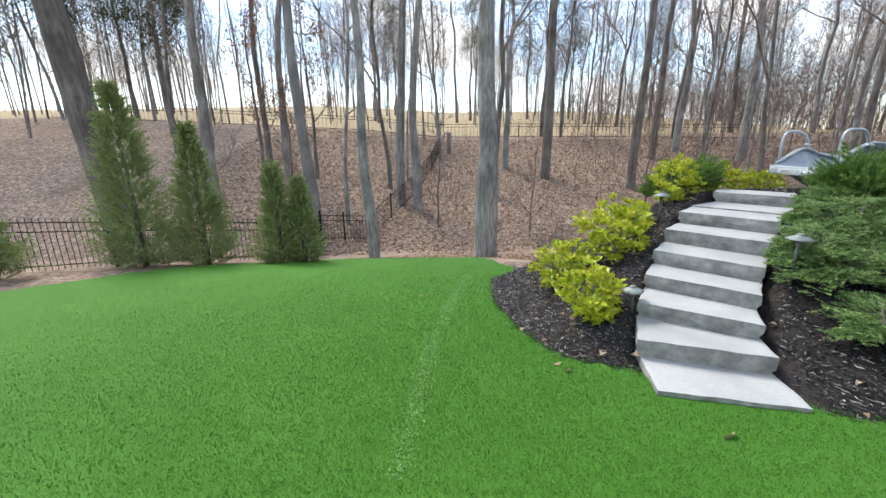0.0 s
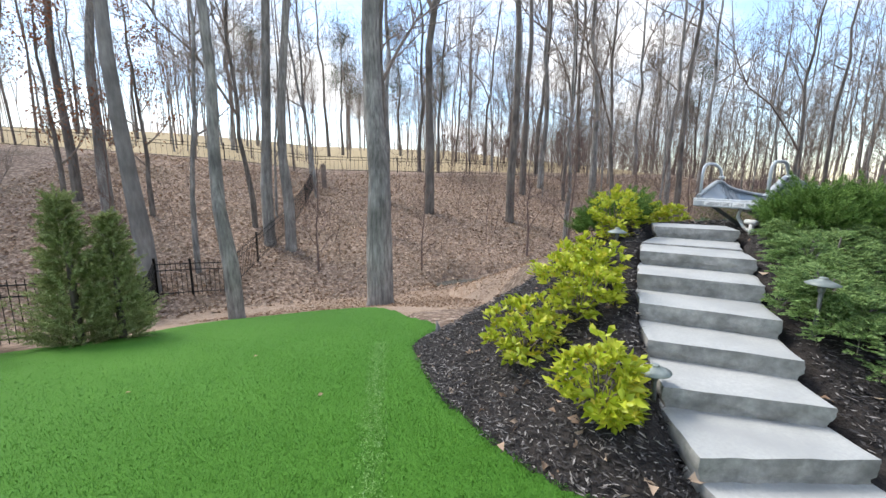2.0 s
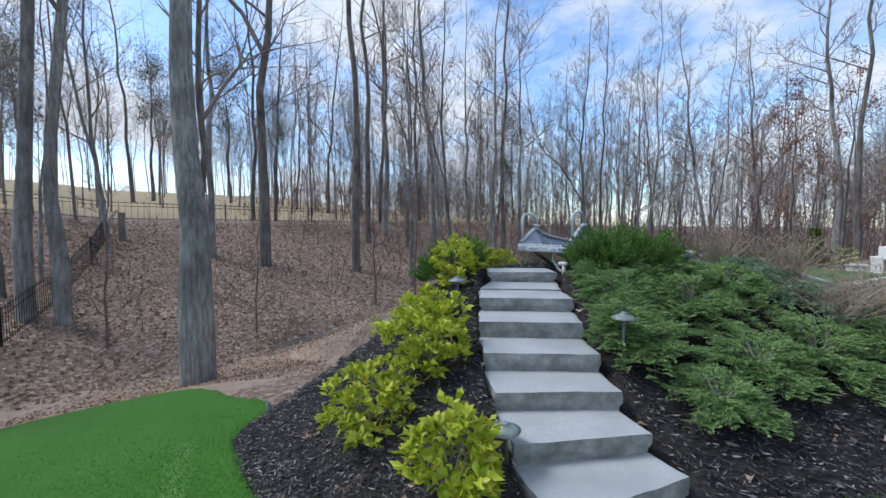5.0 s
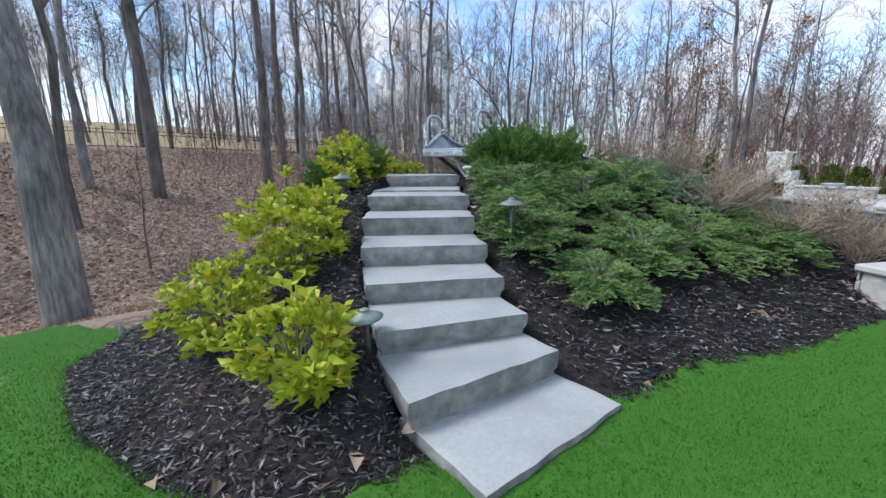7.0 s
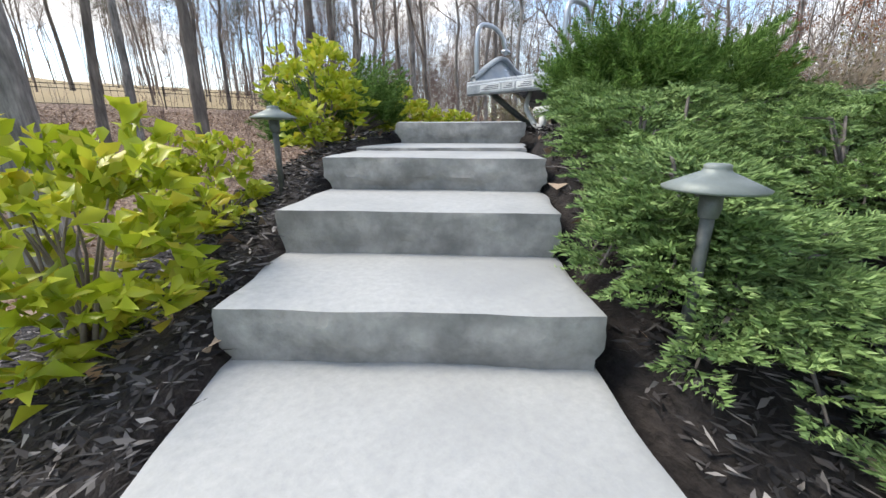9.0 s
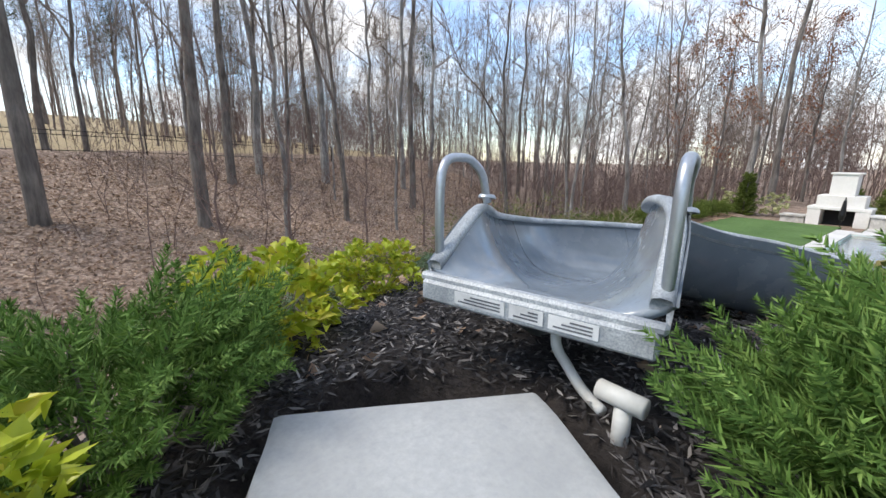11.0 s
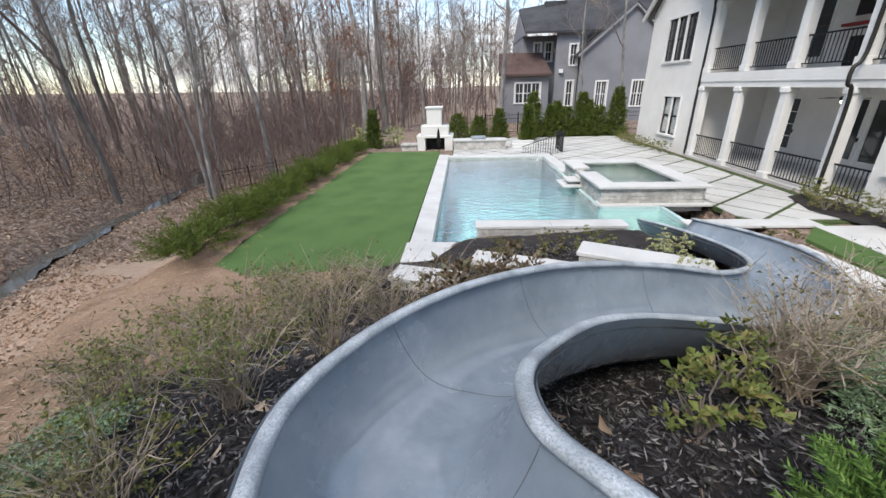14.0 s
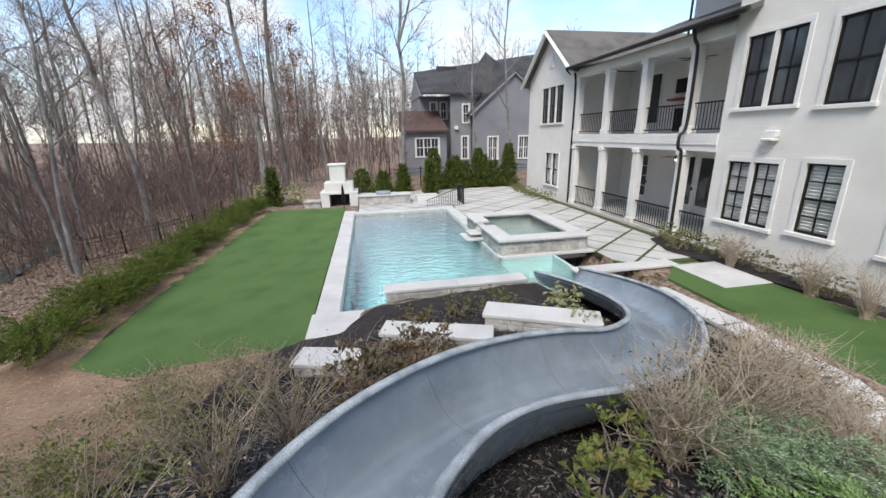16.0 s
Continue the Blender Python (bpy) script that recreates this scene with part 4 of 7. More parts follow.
def conifer(name, x, y, h, rad, sprays, material, label, seed, category="conifer", group="", wid=0.028, nl=0.13, needles=26, z=None, power=0.8, slim=0.12):
    """A columnar evergreen: trunk and upswept sprays of scale foliage, ragged at the outline."""
    r = np.random.default_rng(seed)
    z = float(height(x, y)) if z is None else z
    th = empty(name, pose(x, y, z), label, category, group)
    part("trunk", tube([(0, 0, -0.1), (0.02, 0, h * 0.5), (0, 0, h * 0.95)], [0.07, 0.045, 0.008], 7), M_BARKD, th, smooth=True)
    f = r.uniform(0, 1, sprays) ** 1.15
    a = r.uniform(0, 2 * math.pi, sprays)
    prof = np.minimum(1.0, f * 5 + 0.5) * (slim + (1 - slim) * (1 - f) ** power) * rad * (1 + 0.28 * np.sin(a * 3 + f * 17 + seed) * r.uniform(0.3, 1, sprays))
    q = np.sqrt(r.uniform(0.12, 1, sprays))
    start = np.stack([np.cos(a) * prof * q * 0.8, np.sin(a) * prof * q * 0.8, f * h * 0.94], 1)
    dr = np.stack([np.cos(a) + r.normal(0, 0.35, sprays), np.sin(a) + r.normal(0, 0.35, sprays), 0.75 + r.normal(0, 0.35, sprays)], 1)
    dr /= np.linalg.norm(dr, axis=1, keepdims=True)
    L = (0.2 + 0.75 * rad * (1 - f)) * r.uniform(0.6, 1.2, sprays)
    g = np.tile(np.linspace(0.05, 1, needles), sprays)
    D = np.repeat(dr, needles, 0)
    LL = np.repeat(L, needles)
    pos = np.repeat(start, needles, 0) + D * (g * LL)[:, None]
    side = np.cross(D, r.normal(size=D.shape))
    side /= np.linalg.norm(side, axis=1, keepdims=True) + 1e-9
    V, F = blade_mesh(pos, D * 0.8 + side * 0.8, nl * (1.2 - 0.7 * g) * r.uniform(0.7, 1.3, len(g)), wid, r)
    fast_mesh("foliage", V, F, material, th)
    return th


CL = "young green arborvitae with ragged feathery foliage by the fence"
for i, (x, y, h, rad) in enumerate([(-8.9, 7.2, 1.7, 0.6), (-7.45, 9.25, 4.5, 0.85), (-6.2, 9.75, 3.7, 0.68), (-4.3, 9.85, 2.75, 0.5), (-3.75, 10.0, 2.35, 0.42)]):
    conifer("arborvitae", x, y, h, rad, int(230 * h), L_CEDAR, CL, 80 + i, "arborvitae", "arborvitae by the lawn fence", 0.014, 0.085, 60, None, 1.0, 0.06)


# ---- trees ----
def bare_tree(seed, h, r, limbs=16, twigs=12, bole=0.35, fork=0.0, lean=0.02):
    """A leafless tree: (trunk, branches), each as (verts, faces)."""
    rd = random.Random(seed)
    def wob(p, s):
        return Vector((p[0] + rd.gauss(0, s), p[1] + rd.gauss(0, s), p[2]))
    la = rd.uniform(0, 6.28)
    n = 12
    spine = []
    for i in range(n + 1):
        f = i / n
        off = lean * h * f ** 1.6
        drift = Vector((drift.x + rd.gauss(0, 0.0045) * h, drift.y + rd.gauss(0, 0.0045) * h, 0)) if i > 1 else Vector()
        spine.append(wob((math.cos(la) * off + drift.x, math.sin(la) * off + drift.y, h * f - 0.25 * (i == 0)), 0.002 * h * (f > 0.1)))
    rad = [r * (1.45 if i == 0 else 1.08 if i == 1 else (1 - 0.9 * i / n)) for i in range(n + 1)]
    trunk = [tube(spine[:1] + [spine[0].lerp(spine[1], 0.25)] + spine[1:], rad[:1] + [r * 1.12] + rad[1:], 10, False)]
    fine = []
    def at(f):
        k = min(int(f * n), n - 1)
        return spine[k].lerp(spine[k + 1], f * n - k), r * (1 - 0.9 * f)
    def limb(p, d, length, rr, level):
        pts, q, dd = [p], p.copy(), d.normalized()
        segs = 5 if level == 0 else 3
        for s in range(segs):
            dd = (dd + Vector((rd.gauss(0, 0.17), rd.gauss(0, 0.17), 0.12 + rd.gauss(0, 0.12)))).normalized()
            q = q + dd * length / segs
            pts.append(q.copy())
        rads = [max(0.004, rr * (1 - 0.85 * s / segs)) for s in range(segs + 1)]
        (trunk if level == 0 and rr > 0.08 else fine).append(tube(pts, rads, 6 if level == 0 else (4 if level == 1 else 3), False))
        if level < 2:
            for _ in range(twigs if level == 0 else 4):
                f = rd.uniform(0.25, 1.0)
                k = min(int(f * segs), segs - 1)
                b = pts[k].lerp(pts[k + 1], f * segs - k)
                ax = (pts[k + 1] - pts[k]).normalized()
                side = ax.cross(Vector((rd.gauss(0, 1), rd.gauss(0, 1), rd.gauss(0, 1)))).normalized()
                limb(b, ax * 0.7 + side * 0.75 + Vector((0, 0, 0.15)), length * rd.uniform(0.28, 0.5), max(0.006, rr * 0.42), level + 1)
    for i in range(limbs):
        f = bole + (1 - bole) * (i + rd.random()) / limbs
        p, rr = at(min(f, 0.985))
        a = rd.uniform(0, 6.28)
        up = rd.uniform(0.35, 1.1)
        limb(p, Vector((math.cos(a), math.sin(a), up)), h * rd.uniform(0.10, 0.22) * (1.25 - f * 0.7), rr * rd.uniform(0.32, 0.55), 0)
    if fork:
        p, rr = at(fork)
        a = rd.uniform(0, 6.28)
        limb(p, Vector((math.cos(a) * 0.45, math.sin(a) * 0.45, 1)), h * 0.42, rr * 0.75, 0)
    return join(*trunk), join(*fine)


def tree_thing(seed, h, r, material, label, name="bare_tree", group="bare trees of the wood", twig=None, **kw):
    t, f = bare_tree(seed, h, r, **kw)
    th = empty(name, Matrix(), label, "tree", group)
    part("trunk", t, material, th, smooth=True)
    part("crown", f, twig or M_TWIG, th)
    return th


def place(th, x, y, s=1.0, turn=0.0, tilt=(0, 0), sink=0.1, z=None):
    zz = float(height(x, y)) - sink if z is None else z
    return pose(x, y, zz, tilt[0], tilt[1], turn) @ Matrix.Diagonal((s, s, s, 1))


WOODL = "tall leafless hardwood with grey bark standing in dead leaves"
one = tree_thing(3, 24, 0.36, M_BARK, "large leafless hardwood with furrowed grey bark at the lawn edge", "large_tree", "", bole=0.42, limbs=14)
one.matrix_basis = place(one, 1.46, 13.4)
one = tree_thing(4, 19, 0.19, M_BARK, "slender leaning grey-barked tree at the lawn edge", "slender_tree", "", bole=0.5, limbs=11, lean=0.04)
one.matrix_basis = place(one, -2.5, 13.3, tilt=(0, -1.5))
one = tree_thing(5, 22, 0.26, M_BARKP, "pale smooth-barked leafless tree behind the fence", "pale_tree", "", bole=0.5, limbs=11)
one.matrix_basis = place(one, -5.5, 16.4, tilt=(0, -1.2))
one = tree_thing(6, 24, 0.47, M_BARKD, "thick dark-barked pine trunk beyond the arborvitae", "dark_pine", "", bole=0.55, limbs=10)
one.matrix_basis = place(one, -10.4, 12.4, tilt=(0, -3))

templates = [
    tree_thing(21, 23, 0.20, M_BARK, WOODL, bole=0.38, limbs=17),
    tree_thing(22, 20, 0.135, M_BARKD, WOODL, bole=0.34, limbs=15, fork=0.3),
    tree_thing(23, 24, 0.165, M_BARKD, WOODL, bole=0.45, limbs=14, lean=0.035),
    tree_thing(24, 17, 0.09, M_BARK, "thin leafless young tree in the wood", bole=0.25, limbs=14),
    tree_thing(25, 14, 0.06, M_BARK, "thin leafless young tree in the wood", bole=0.2, limbs=13, lean=0.05),
    tree_thing(26, 21, 0.15, M_BARK, WOODL, bole=0.3, limbs=16, fork=0.42),
    tree_thing(27, 9, 0.06, M_TWIGR, "small twiggy leafless understorey tree", "understorey_tree", "understorey trees", M_TWIGR, bole=0.12, limbs=18),
]
known = [(0, -8.4, 21.4, 1.0, 30), (3, -4.45, 17.7, 1.0, 80), (1, 6.2, 24.3, 1.9, 10), (2, 10.8, 22.8, 1.4, 200), (5, -2.3, 20.6, 1.5, 120), (0, -1.4, 20.2, 1.1, 310), (2, -9.9, 22.6, 1.0, 40), (0, -11.0, 18.6, 1.2, 70), (5, 16.6, 28.9, 1.4, 0),
         (0, 20.0, 27.0, 1.2, 150), (2, 14.2, 27.4, 1.3, 250), (1, 17.2, 21.6, 1.0, 90), (2, 22.8, 21.9, 1.1, 20), (5, 25.5, 25.2, 1.2, 160), (3, 26.4, 12.9, 1.1, 0), (3, 26.9, 13.3, 0.95, 210), (1, 27.4, 17.6, 1.0, 45), (5, 13.0, 20.3, 0.8, 330),
         (6, 12.2, 18.9, 0.9, 0), (6, 15.5, 18.2, 0.8, 60), (6, 9.6, 18.6, 0.9, 120), (6, 19.0, 17.8, 0.9, 200), (6, 4.0, 17.9, 0.6, 33), (6, -0.3, 18.3, 0.7, 75), (6, -6.6, 17.0, 0.7, 99), (4, -9.7, 16.6, 0.8, 210), (4, 18.5, 24.2, 1.0, 270)]
taken = []
for k, (ti, x, y, s, rz) in enumerate(known):
    copy_thing(templates[ti], place(None, x, y, s, rz))
    taken.append((x, y))
rr_ = random.Random(9)
made = 0
while made < 118:
    x, y = rr_.uniform(-34, 62), rr_.uniform(18.5, 62)
    if rr_.random() < 0.2:
        x, y = rr_.uniform(28, 66), rr_.uniform(9, 24)
    if x < 14 and (y > 33 or y < 31) and rr_.random() < 0.6:
        continue
    if min((x - a) ** 2 + (y - b) ** 2 for a, b in taken) < 2.2:
        continue
    taken.append((x, y))
    ti = rr_.choice([0, 1, 2, 3, 3, 3, 3, 4, 4, 4, 4, 5, 6, 6])
    copy_thing(templates[ti], place(None, x, y, rr_.uniform(0.8, 1.25), rr_.uniform(0, 360), (rr_.gauss(0, 2.0), rr_.gauss(0, 2.0))))
    made += 1
# the templates themselves stand in the wood too
for th, (x, y) in zip(templates, [(31, 27), (-16, 24), (38, 22), (35, 17.5), (24, 30), (-20, 30), (30.5, 15.5)]):
    th.matrix_basis = place(None, x, y, 1.0, 15)


def far_wood(name, count, box_, hs, label, seed, material, twig_count, spread=1.3, girth=0.006, lean=0.03):
    """A far belt of bare trees, joined."""
    rd = np.random.default_rng(seed)
    x, y = rd.uniform(box_[0], box_[1], count), rd.uniform(box_[2], box_[3], count)
    z = height(x, y)
    far = np.hypot(x, y)
    z = np.where(far > 120, np.minimum(z, 9 + 0.01 * far), z) - 0.3
    h = rd.uniform(*hs, count)
    r = h * girth

    def sway(f):
        return np.stack([rd.normal(0, 1, count) * h * f, rd.normal(0, 1, count) * h * f, 0 * h], 1)

    base = np.stack([x, y, z], 1)
    up = np.array([0, 0, 1.0])
    low = base + up * (h * 0.3)[:, None] + sway(lean * 0.4)
    fork = low + up * (h * rd.uniform(0.12, 0.3, count))[:, None] + sway(lean * 0.6)
    top = base + up * h[:, None] + sway(lean * 1.3)
    top2 = base + up * (h * rd.uniform(0.75, 0.98, count))[:, None] + sway(lean * 2.4)
    bough = low + (fork - low) * 0.4 + up * (h * 0.3)[:, None] + sway(lean * 3.4)
    runs = [(base, low, 1.0, 0.75), (low, fork, 0.75, 0.6), (fork, top, 0.6, 0.1), (fork, top2, 0.45, 0.08), (low, bough, 0.35, 0.06)]
    Vs, Fs = [], []
    for n0, (p0, p1, g0, g1) in enumerate(runs):
        ring = []
        for k in range(4):
            a = k * math.pi / 2
            o = np.stack([np.cos(a) * r, np.sin(a) * r, 0 * r], 1)
            ring += [p0 + o * g0, p1 + o * g1]
        Vs.append(np.stack(ring, 1).reshape(-1, 3))
        i = (np.arange(count)[:, None] + n0 * count) * 8
        Fs.append(np.concatenate([i + np.array([[2 * k, (2 * k + 2) % 8, (2 * k + 3) % 8, 2 * k + 1]]) for k in range(4)], 1).reshape(-1, 4))
    tagged(fast_mesh(name, np.concatenate(Vs), np.concatenate(Fs), material), label, "trees", kind="stuff")
    n = count * twig_count
    who = np.repeat(np.arange(count), twig_count)
    pick = rd.choice(4, n, p=[0.16, 0.38, 0.28, 0.18])
    p0 = np.stack([low, fork, fork, low], 0)[pick, who]
    p1 = np.stack([fork, top, top2, bough], 0)[pick, who]
    f = rd.uniform(0.05, 0.98, n)[:, None]
    p = p0 + (p1 - p0) * f
    a = rd.uniform(0, 6.28, n)
    d = np.stack([np.cos(a), np.sin(a), rd.uniform(0.2, 1.5, n)], 1)
    L = h[who] * rd.uniform(0.05, 0.19, n) * (1.25 - 0.7 * f[:, 0])
    V1, F1 = blade_mesh(p, d, L, 0.05 * spread, rd)
    unit = d / np.linalg.norm(d, axis=1, keepdims=True)
    VV, FF, o = [V1], [F1], len(V1)
    for wide, short in ((0.036, 0.6), (0.03, 0.45)):
        tip = p + unit * (L * rd.uniform(0.25, 0.9, n))[:, None]
        V2, F2 = blade_mesh(tip, d + rd.normal(0, 0.8, d.shape), L * short, wide * spread, rd)
        VV.append(V2)
        FF.append(F2 + o)
        o += len(V2)
    tagged(fast_mesh(name + "_twigs", np.concatenate(VV), np.concatenate(FF), material), label + ", fine twigs", "trees", kind="stuff")


far_wood("far_trees", 300, (-100, 80, 74, 120), (13, 23), "far belt of bare grey trees beyond the dry field", 31, M_TWIG, 100, 0.75, 0.0042)
far_wood("far_trees_east", 250, (44, 110, -14, 84), (13, 24), "far bare trees of the wood", 32, M_TWIG, 100, 0.8, 0.0042)
far_wood("mid_trees", 90, (-26, 56, 30, 62), (11, 21), "slender bare trees deeper in the wood", 39, M_TWIG, 140, 0.42, 0.0045)
far_wood("far_thicket", 700, (16, 70, 34, 66), (2.5, 8.0), "grey-brown bare thicket deep in the wood", 40, M_TWIGR, 24, 0.7, 0.005, 0.12)
far_wood("far_trees_west", 130, (-80, -24, 16, 70), (12, 20), "far bare trees beside the field", 33, M_TWIG, 80)
far_wood("far_trees_south_east", 200, (48, 120, -60, 18), (9, 20), "far bare trees behind the houses", 36, M_TWIG, 80)
far_wood("far_brush", 420, (34, 62, -6, 16), (2.0, 7.0), "dense bare brush beyond the pool terrace", 37, M_TWIGR, 26, 0.7, 0.006, 0.12)
far_wood("saplings", 620, (8, 58, 18.5, 44), (1.6, 5.5), "thin bare saplings and brush in the wood", 34, M_TWIGR, 26, 0.3, 0.0045, 0.14)
far_wood("slope_saplings", 60, (-8, 8, 19, 31), (1.2, 3.5), "a few thin bare saplings on the leafy slope", 38, M_TWIGR, 16, 0.3, 0.0045, 0.12)
far_wood("brush", 460, (26, 50, 8, 22), (2.0, 6.0), "thin bare brush at the wood's edge", 35, M_TWIGR, 24, 0.3, 0.005, 0.14)


def leafy_tree(name, x, y, h, r, material, label, seed, clumps, size, bole=0.3, width=0.5, group="", bark=None, loose=0.18):
    rd = np.random.default_rng(seed)
    t, f = bare_tree(seed, h, r, 14, 8, bole)
    th = empty(name, place(None, x, y), label, "tree", group)
    part("trunk", t, bark or M_BARKD, th, smooth=True)
    part("crown", f, M_TWIG, th)
    pts = np.array(f[0])
    pts = pts[rd.integers(0, len(pts), clumps)] + rd.normal(0, loose, (clumps, 3))
    V, F = leaf_mesh(pts, rd.normal(size=(clumps, 3)) + np.array([0, 0, -0.3]), rd.uniform(0.6, 1.2, clumps) * size, width, rd)
    fast_mesh("foliage", V, F, material, th)
    return th


for i, (x, y, h) in enumerate([(-9.2, 20.2, 9), (-6.9, 21.5, 10), (31, 6.5, 11), (34, 4.5, 12), (37, 2.0, 11), (36, 9.0, 13)]):
    leafy_tree("beech_tree", x, y, h, 0.10, L_RUST, "slim young tree holding rust-brown dead leaves", 140 + i, 1500, 0.13, 0.2, group="rust-leaved trees")
for i, (x, y, h) in enumerate([(4, 62, 17), (13, 64, 19), (-20, 34, 15), (-24, 28, 14), (46, 40, 18), (20, 66, 16), (-27, 36, 15), (-18, 27, 13), (-31, 26, 15), (-36, 40, 16), (30, 60, 17), (-8, 68, 16)]):
    leafy_tree("pine_tree", x, y, h, 0.2, L_PINE, "dark green pine among bare trees", 160 + i, 6500, 0.4, 0.4, 0.10, group="pines beyond the field", loose=0.75)


# ---- fences ----
def picket_fence(name, points, h, gap, label, drop=0.0, rails=(0.12, 0.75, 0.92)):
    """A black metal picket fence that follows the ground from post to post."""
    th = empty(name, Matrix(), label, "fence")
    pick = []
    for (x0, y0), (x1, y1) in zip(points, points[1:]):
        a = Vector((x0, y0, float(height(x0, y0)) + drop))
        b = Vector((x1, y1, float(height(x1, y1)) + drop))
        part("post", boxes((x0 - 0.03, x0 + 0.03, y0 - 0.03, y0 + 0.03, a.z - 0.1, a.z + h + 0.06)), M_BLACK, th)
        n = max(2, int((b - a).length / gap))
        for k in range(1, n):
            p = a.lerp(b, k / n)
            pick.append(tube([p + Vector((0, 0, 0.05)), p + Vector((0, 0, h))], 0.009, 4))
        for f in rails:
            part("rail", tube([a + Vector((0, 0, h * f)), b + Vector((0, 0, h * f))], 0.016, 4), M_BLACK, th)
    x1, y1 = points[-1]
    z1 = float(height(x1, y1)) + drop
    part("post", boxes((x1 - 0.03, x1 + 0.03, y1 - 0.03, y1 + 0.03, z1 - 0.1, z1 + h + 0.06)), M_BLACK, th)
    tagged(part("picket_run", join(*pick), M_BLACK, th), kind="stuff")
    return th


FL = "black metal picket fence beside the lawn"
picket_fence("lawn_fence", [(-10.6, 5.2), (-9.6, 7.6), (-8.3, 9.4), (-6.7, 10.4), (-5.0, 10.9), (-4.7, 12.6), (-4.9, 14.4), (-5.2, 16.0)], 1.25, 0.105, FL)
picket_fence("slope_fence", [(-5.2, 16.0), (-4.3, 16.3), (-3.3, 16.6), (-2.6, 18.8), (-1.6, 22.0), (-0.8, 25.5), (-0.3, 29.0)], 1.2, 0.13, "black metal picket fence stepping up the leafy slope")
picket_fence("far_fence", [(-30, 31), (-24, 31.5), (-18, 32), (-12, 32.2), (-6, 32.4), (-0.3, 32.5), (6, 32.6), (12, 32.4), (18, 32), (24, 31.5)], 1.2, 0.3, "thin black metal fence along the field's edge")
picket_fence("wood_fence", [(33.5, 18.0), (31.7, 16.0), (30.1, 14.4), (28.6, 13.2), (29.4, 11.9), (30.6, 10.6), (32.4, 9.2), (34.6, 7.7)], 1.2, 0.2, "black metal fence below the pool lawn")
one = part("marker_post", boxes((0.2, 0.5, 29.0, 29.3, float(height(0.3, 29)) - 0.1, float(height(0.3, 29)) + 1.5), bevel=0.02), M_TWIG)
tagged(one, "short weathered wooden post at the fence end", "post")

# ---- water slide ----
LEFT = spline([(5.30, 6.40), (5.7, 6.42), (6.1, 6.535), (6.5, 6.605), (6.973, 6.553), (7.394, 6.26), (7.762, 5.83), (8.054, 5.304), (8.291, 4.684), (8.449, 3.99), (8.546, 3.198), (8.606, 2.498), (8.82, 1.85), (9.26, 1.38), (10.0, 1.02), (11.0, 0.82), (11.9, 0.80)], 6)
RIGHT = spline([(5.31, 5.44), (5.7, 5.475), (6.082, 5.60), (6.431, 5.69), (6.749, 5.601), (7.014, 5.346), (7.212, 5.003), (7.334, 4.618), (7.407, 4.193), (7.432, 3.672), (7.48, 3.094), (7.62, 2.4), (7.95, 1.6), (8.55, 0.75), (9.45, 0.08), (10.5, -0.22), (11.6, -0.20)], 6)


def run_height(*z):
    """Heights at the control points, smoothed along the run."""
    return spline(list(enumerate(z)), 6)[:, 1]


RIM_L = run_height(1.73, 1.95, 1.87, 1.80, 1.73, 1.69, 1.65, 1.59, 1.50, 1.37, 1.19, 1.0, 0.88, 0.77, 0.64, 0.50, 0.38)
RIM_R = run_height(1.75, 2.0, 2.03, 1.95, 1.87, 1.76, 1.69, 1.59, 1.46, 1.32, 1.18, 1.04, 0.90, 0.77, 0.64, 0.50, 0.38)
FLOORZ = run_height(1.66, 1.60, 1.52, 1.43, 1.34, 1.26, 1.18, 1.09, 0.98, 0.86, 0.72, 0.58, 0.46, 0.35, 0.24, 0.12, 0.02)


def flume_section(i, u, out=0.0):
    """A point of the flume at run i, u from -1 (one rim) to 1 (the other); out: thickness."""
    l, r = LEFT[i], RIGHT[i]
    c, hw = (l + r) / 2, (l - r) / 2
    s = math.copysign(abs(u) ** 0.72, u)
    k = 1 + out / 0.5
    z = FLOORZ[i] + ((RIM_L if u > 0 else RIM_R)[i] - FLOORZ[i]) * abs(u) ** 2.6 - out * (1 - abs(u) ** 4)
    return (c[0] + hw[0] * s * k, c[1] + hw[1] * s * k, z)


slide = empty("water_slide", pose(0, 0, 0), "curving grey fibreglass pool slide with aluminium handrails", "water slide")
NS, NU = len(LEFT), 20
vs, fs = [], []
for layer, out in ((0, 0.0), (1, 0.035)):
    for i in range(NS):
        for j in range(NU + 1):
            vs.append(flume_section(i, -1 + 2 * j / NU, out))
W_ = NU + 1
for layer in (0, 1):
    o = layer * NS * W_
    for i in range(NS - 1):
        for j in range(NU):
            q = (o + i * W_ + j, o + i * W_ + j + 1, o + (i + 1) * W_ + j + 1, o + (i + 1) * W_ + j)
            fs.append(q if layer == 0 else q[::-1])
for i, rev in ((0, 0), (NS - 1, 1)):
    for j in range(NU):
        a, b = i * W_ + j, NS * W_ + i * W_ + j
        fs.append((a, b, b + 1, a + 1) if not rev else (a, a + 1, b + 1, b))
part("flume", (vs, fs), M_FLUME, slide, smooth=True)
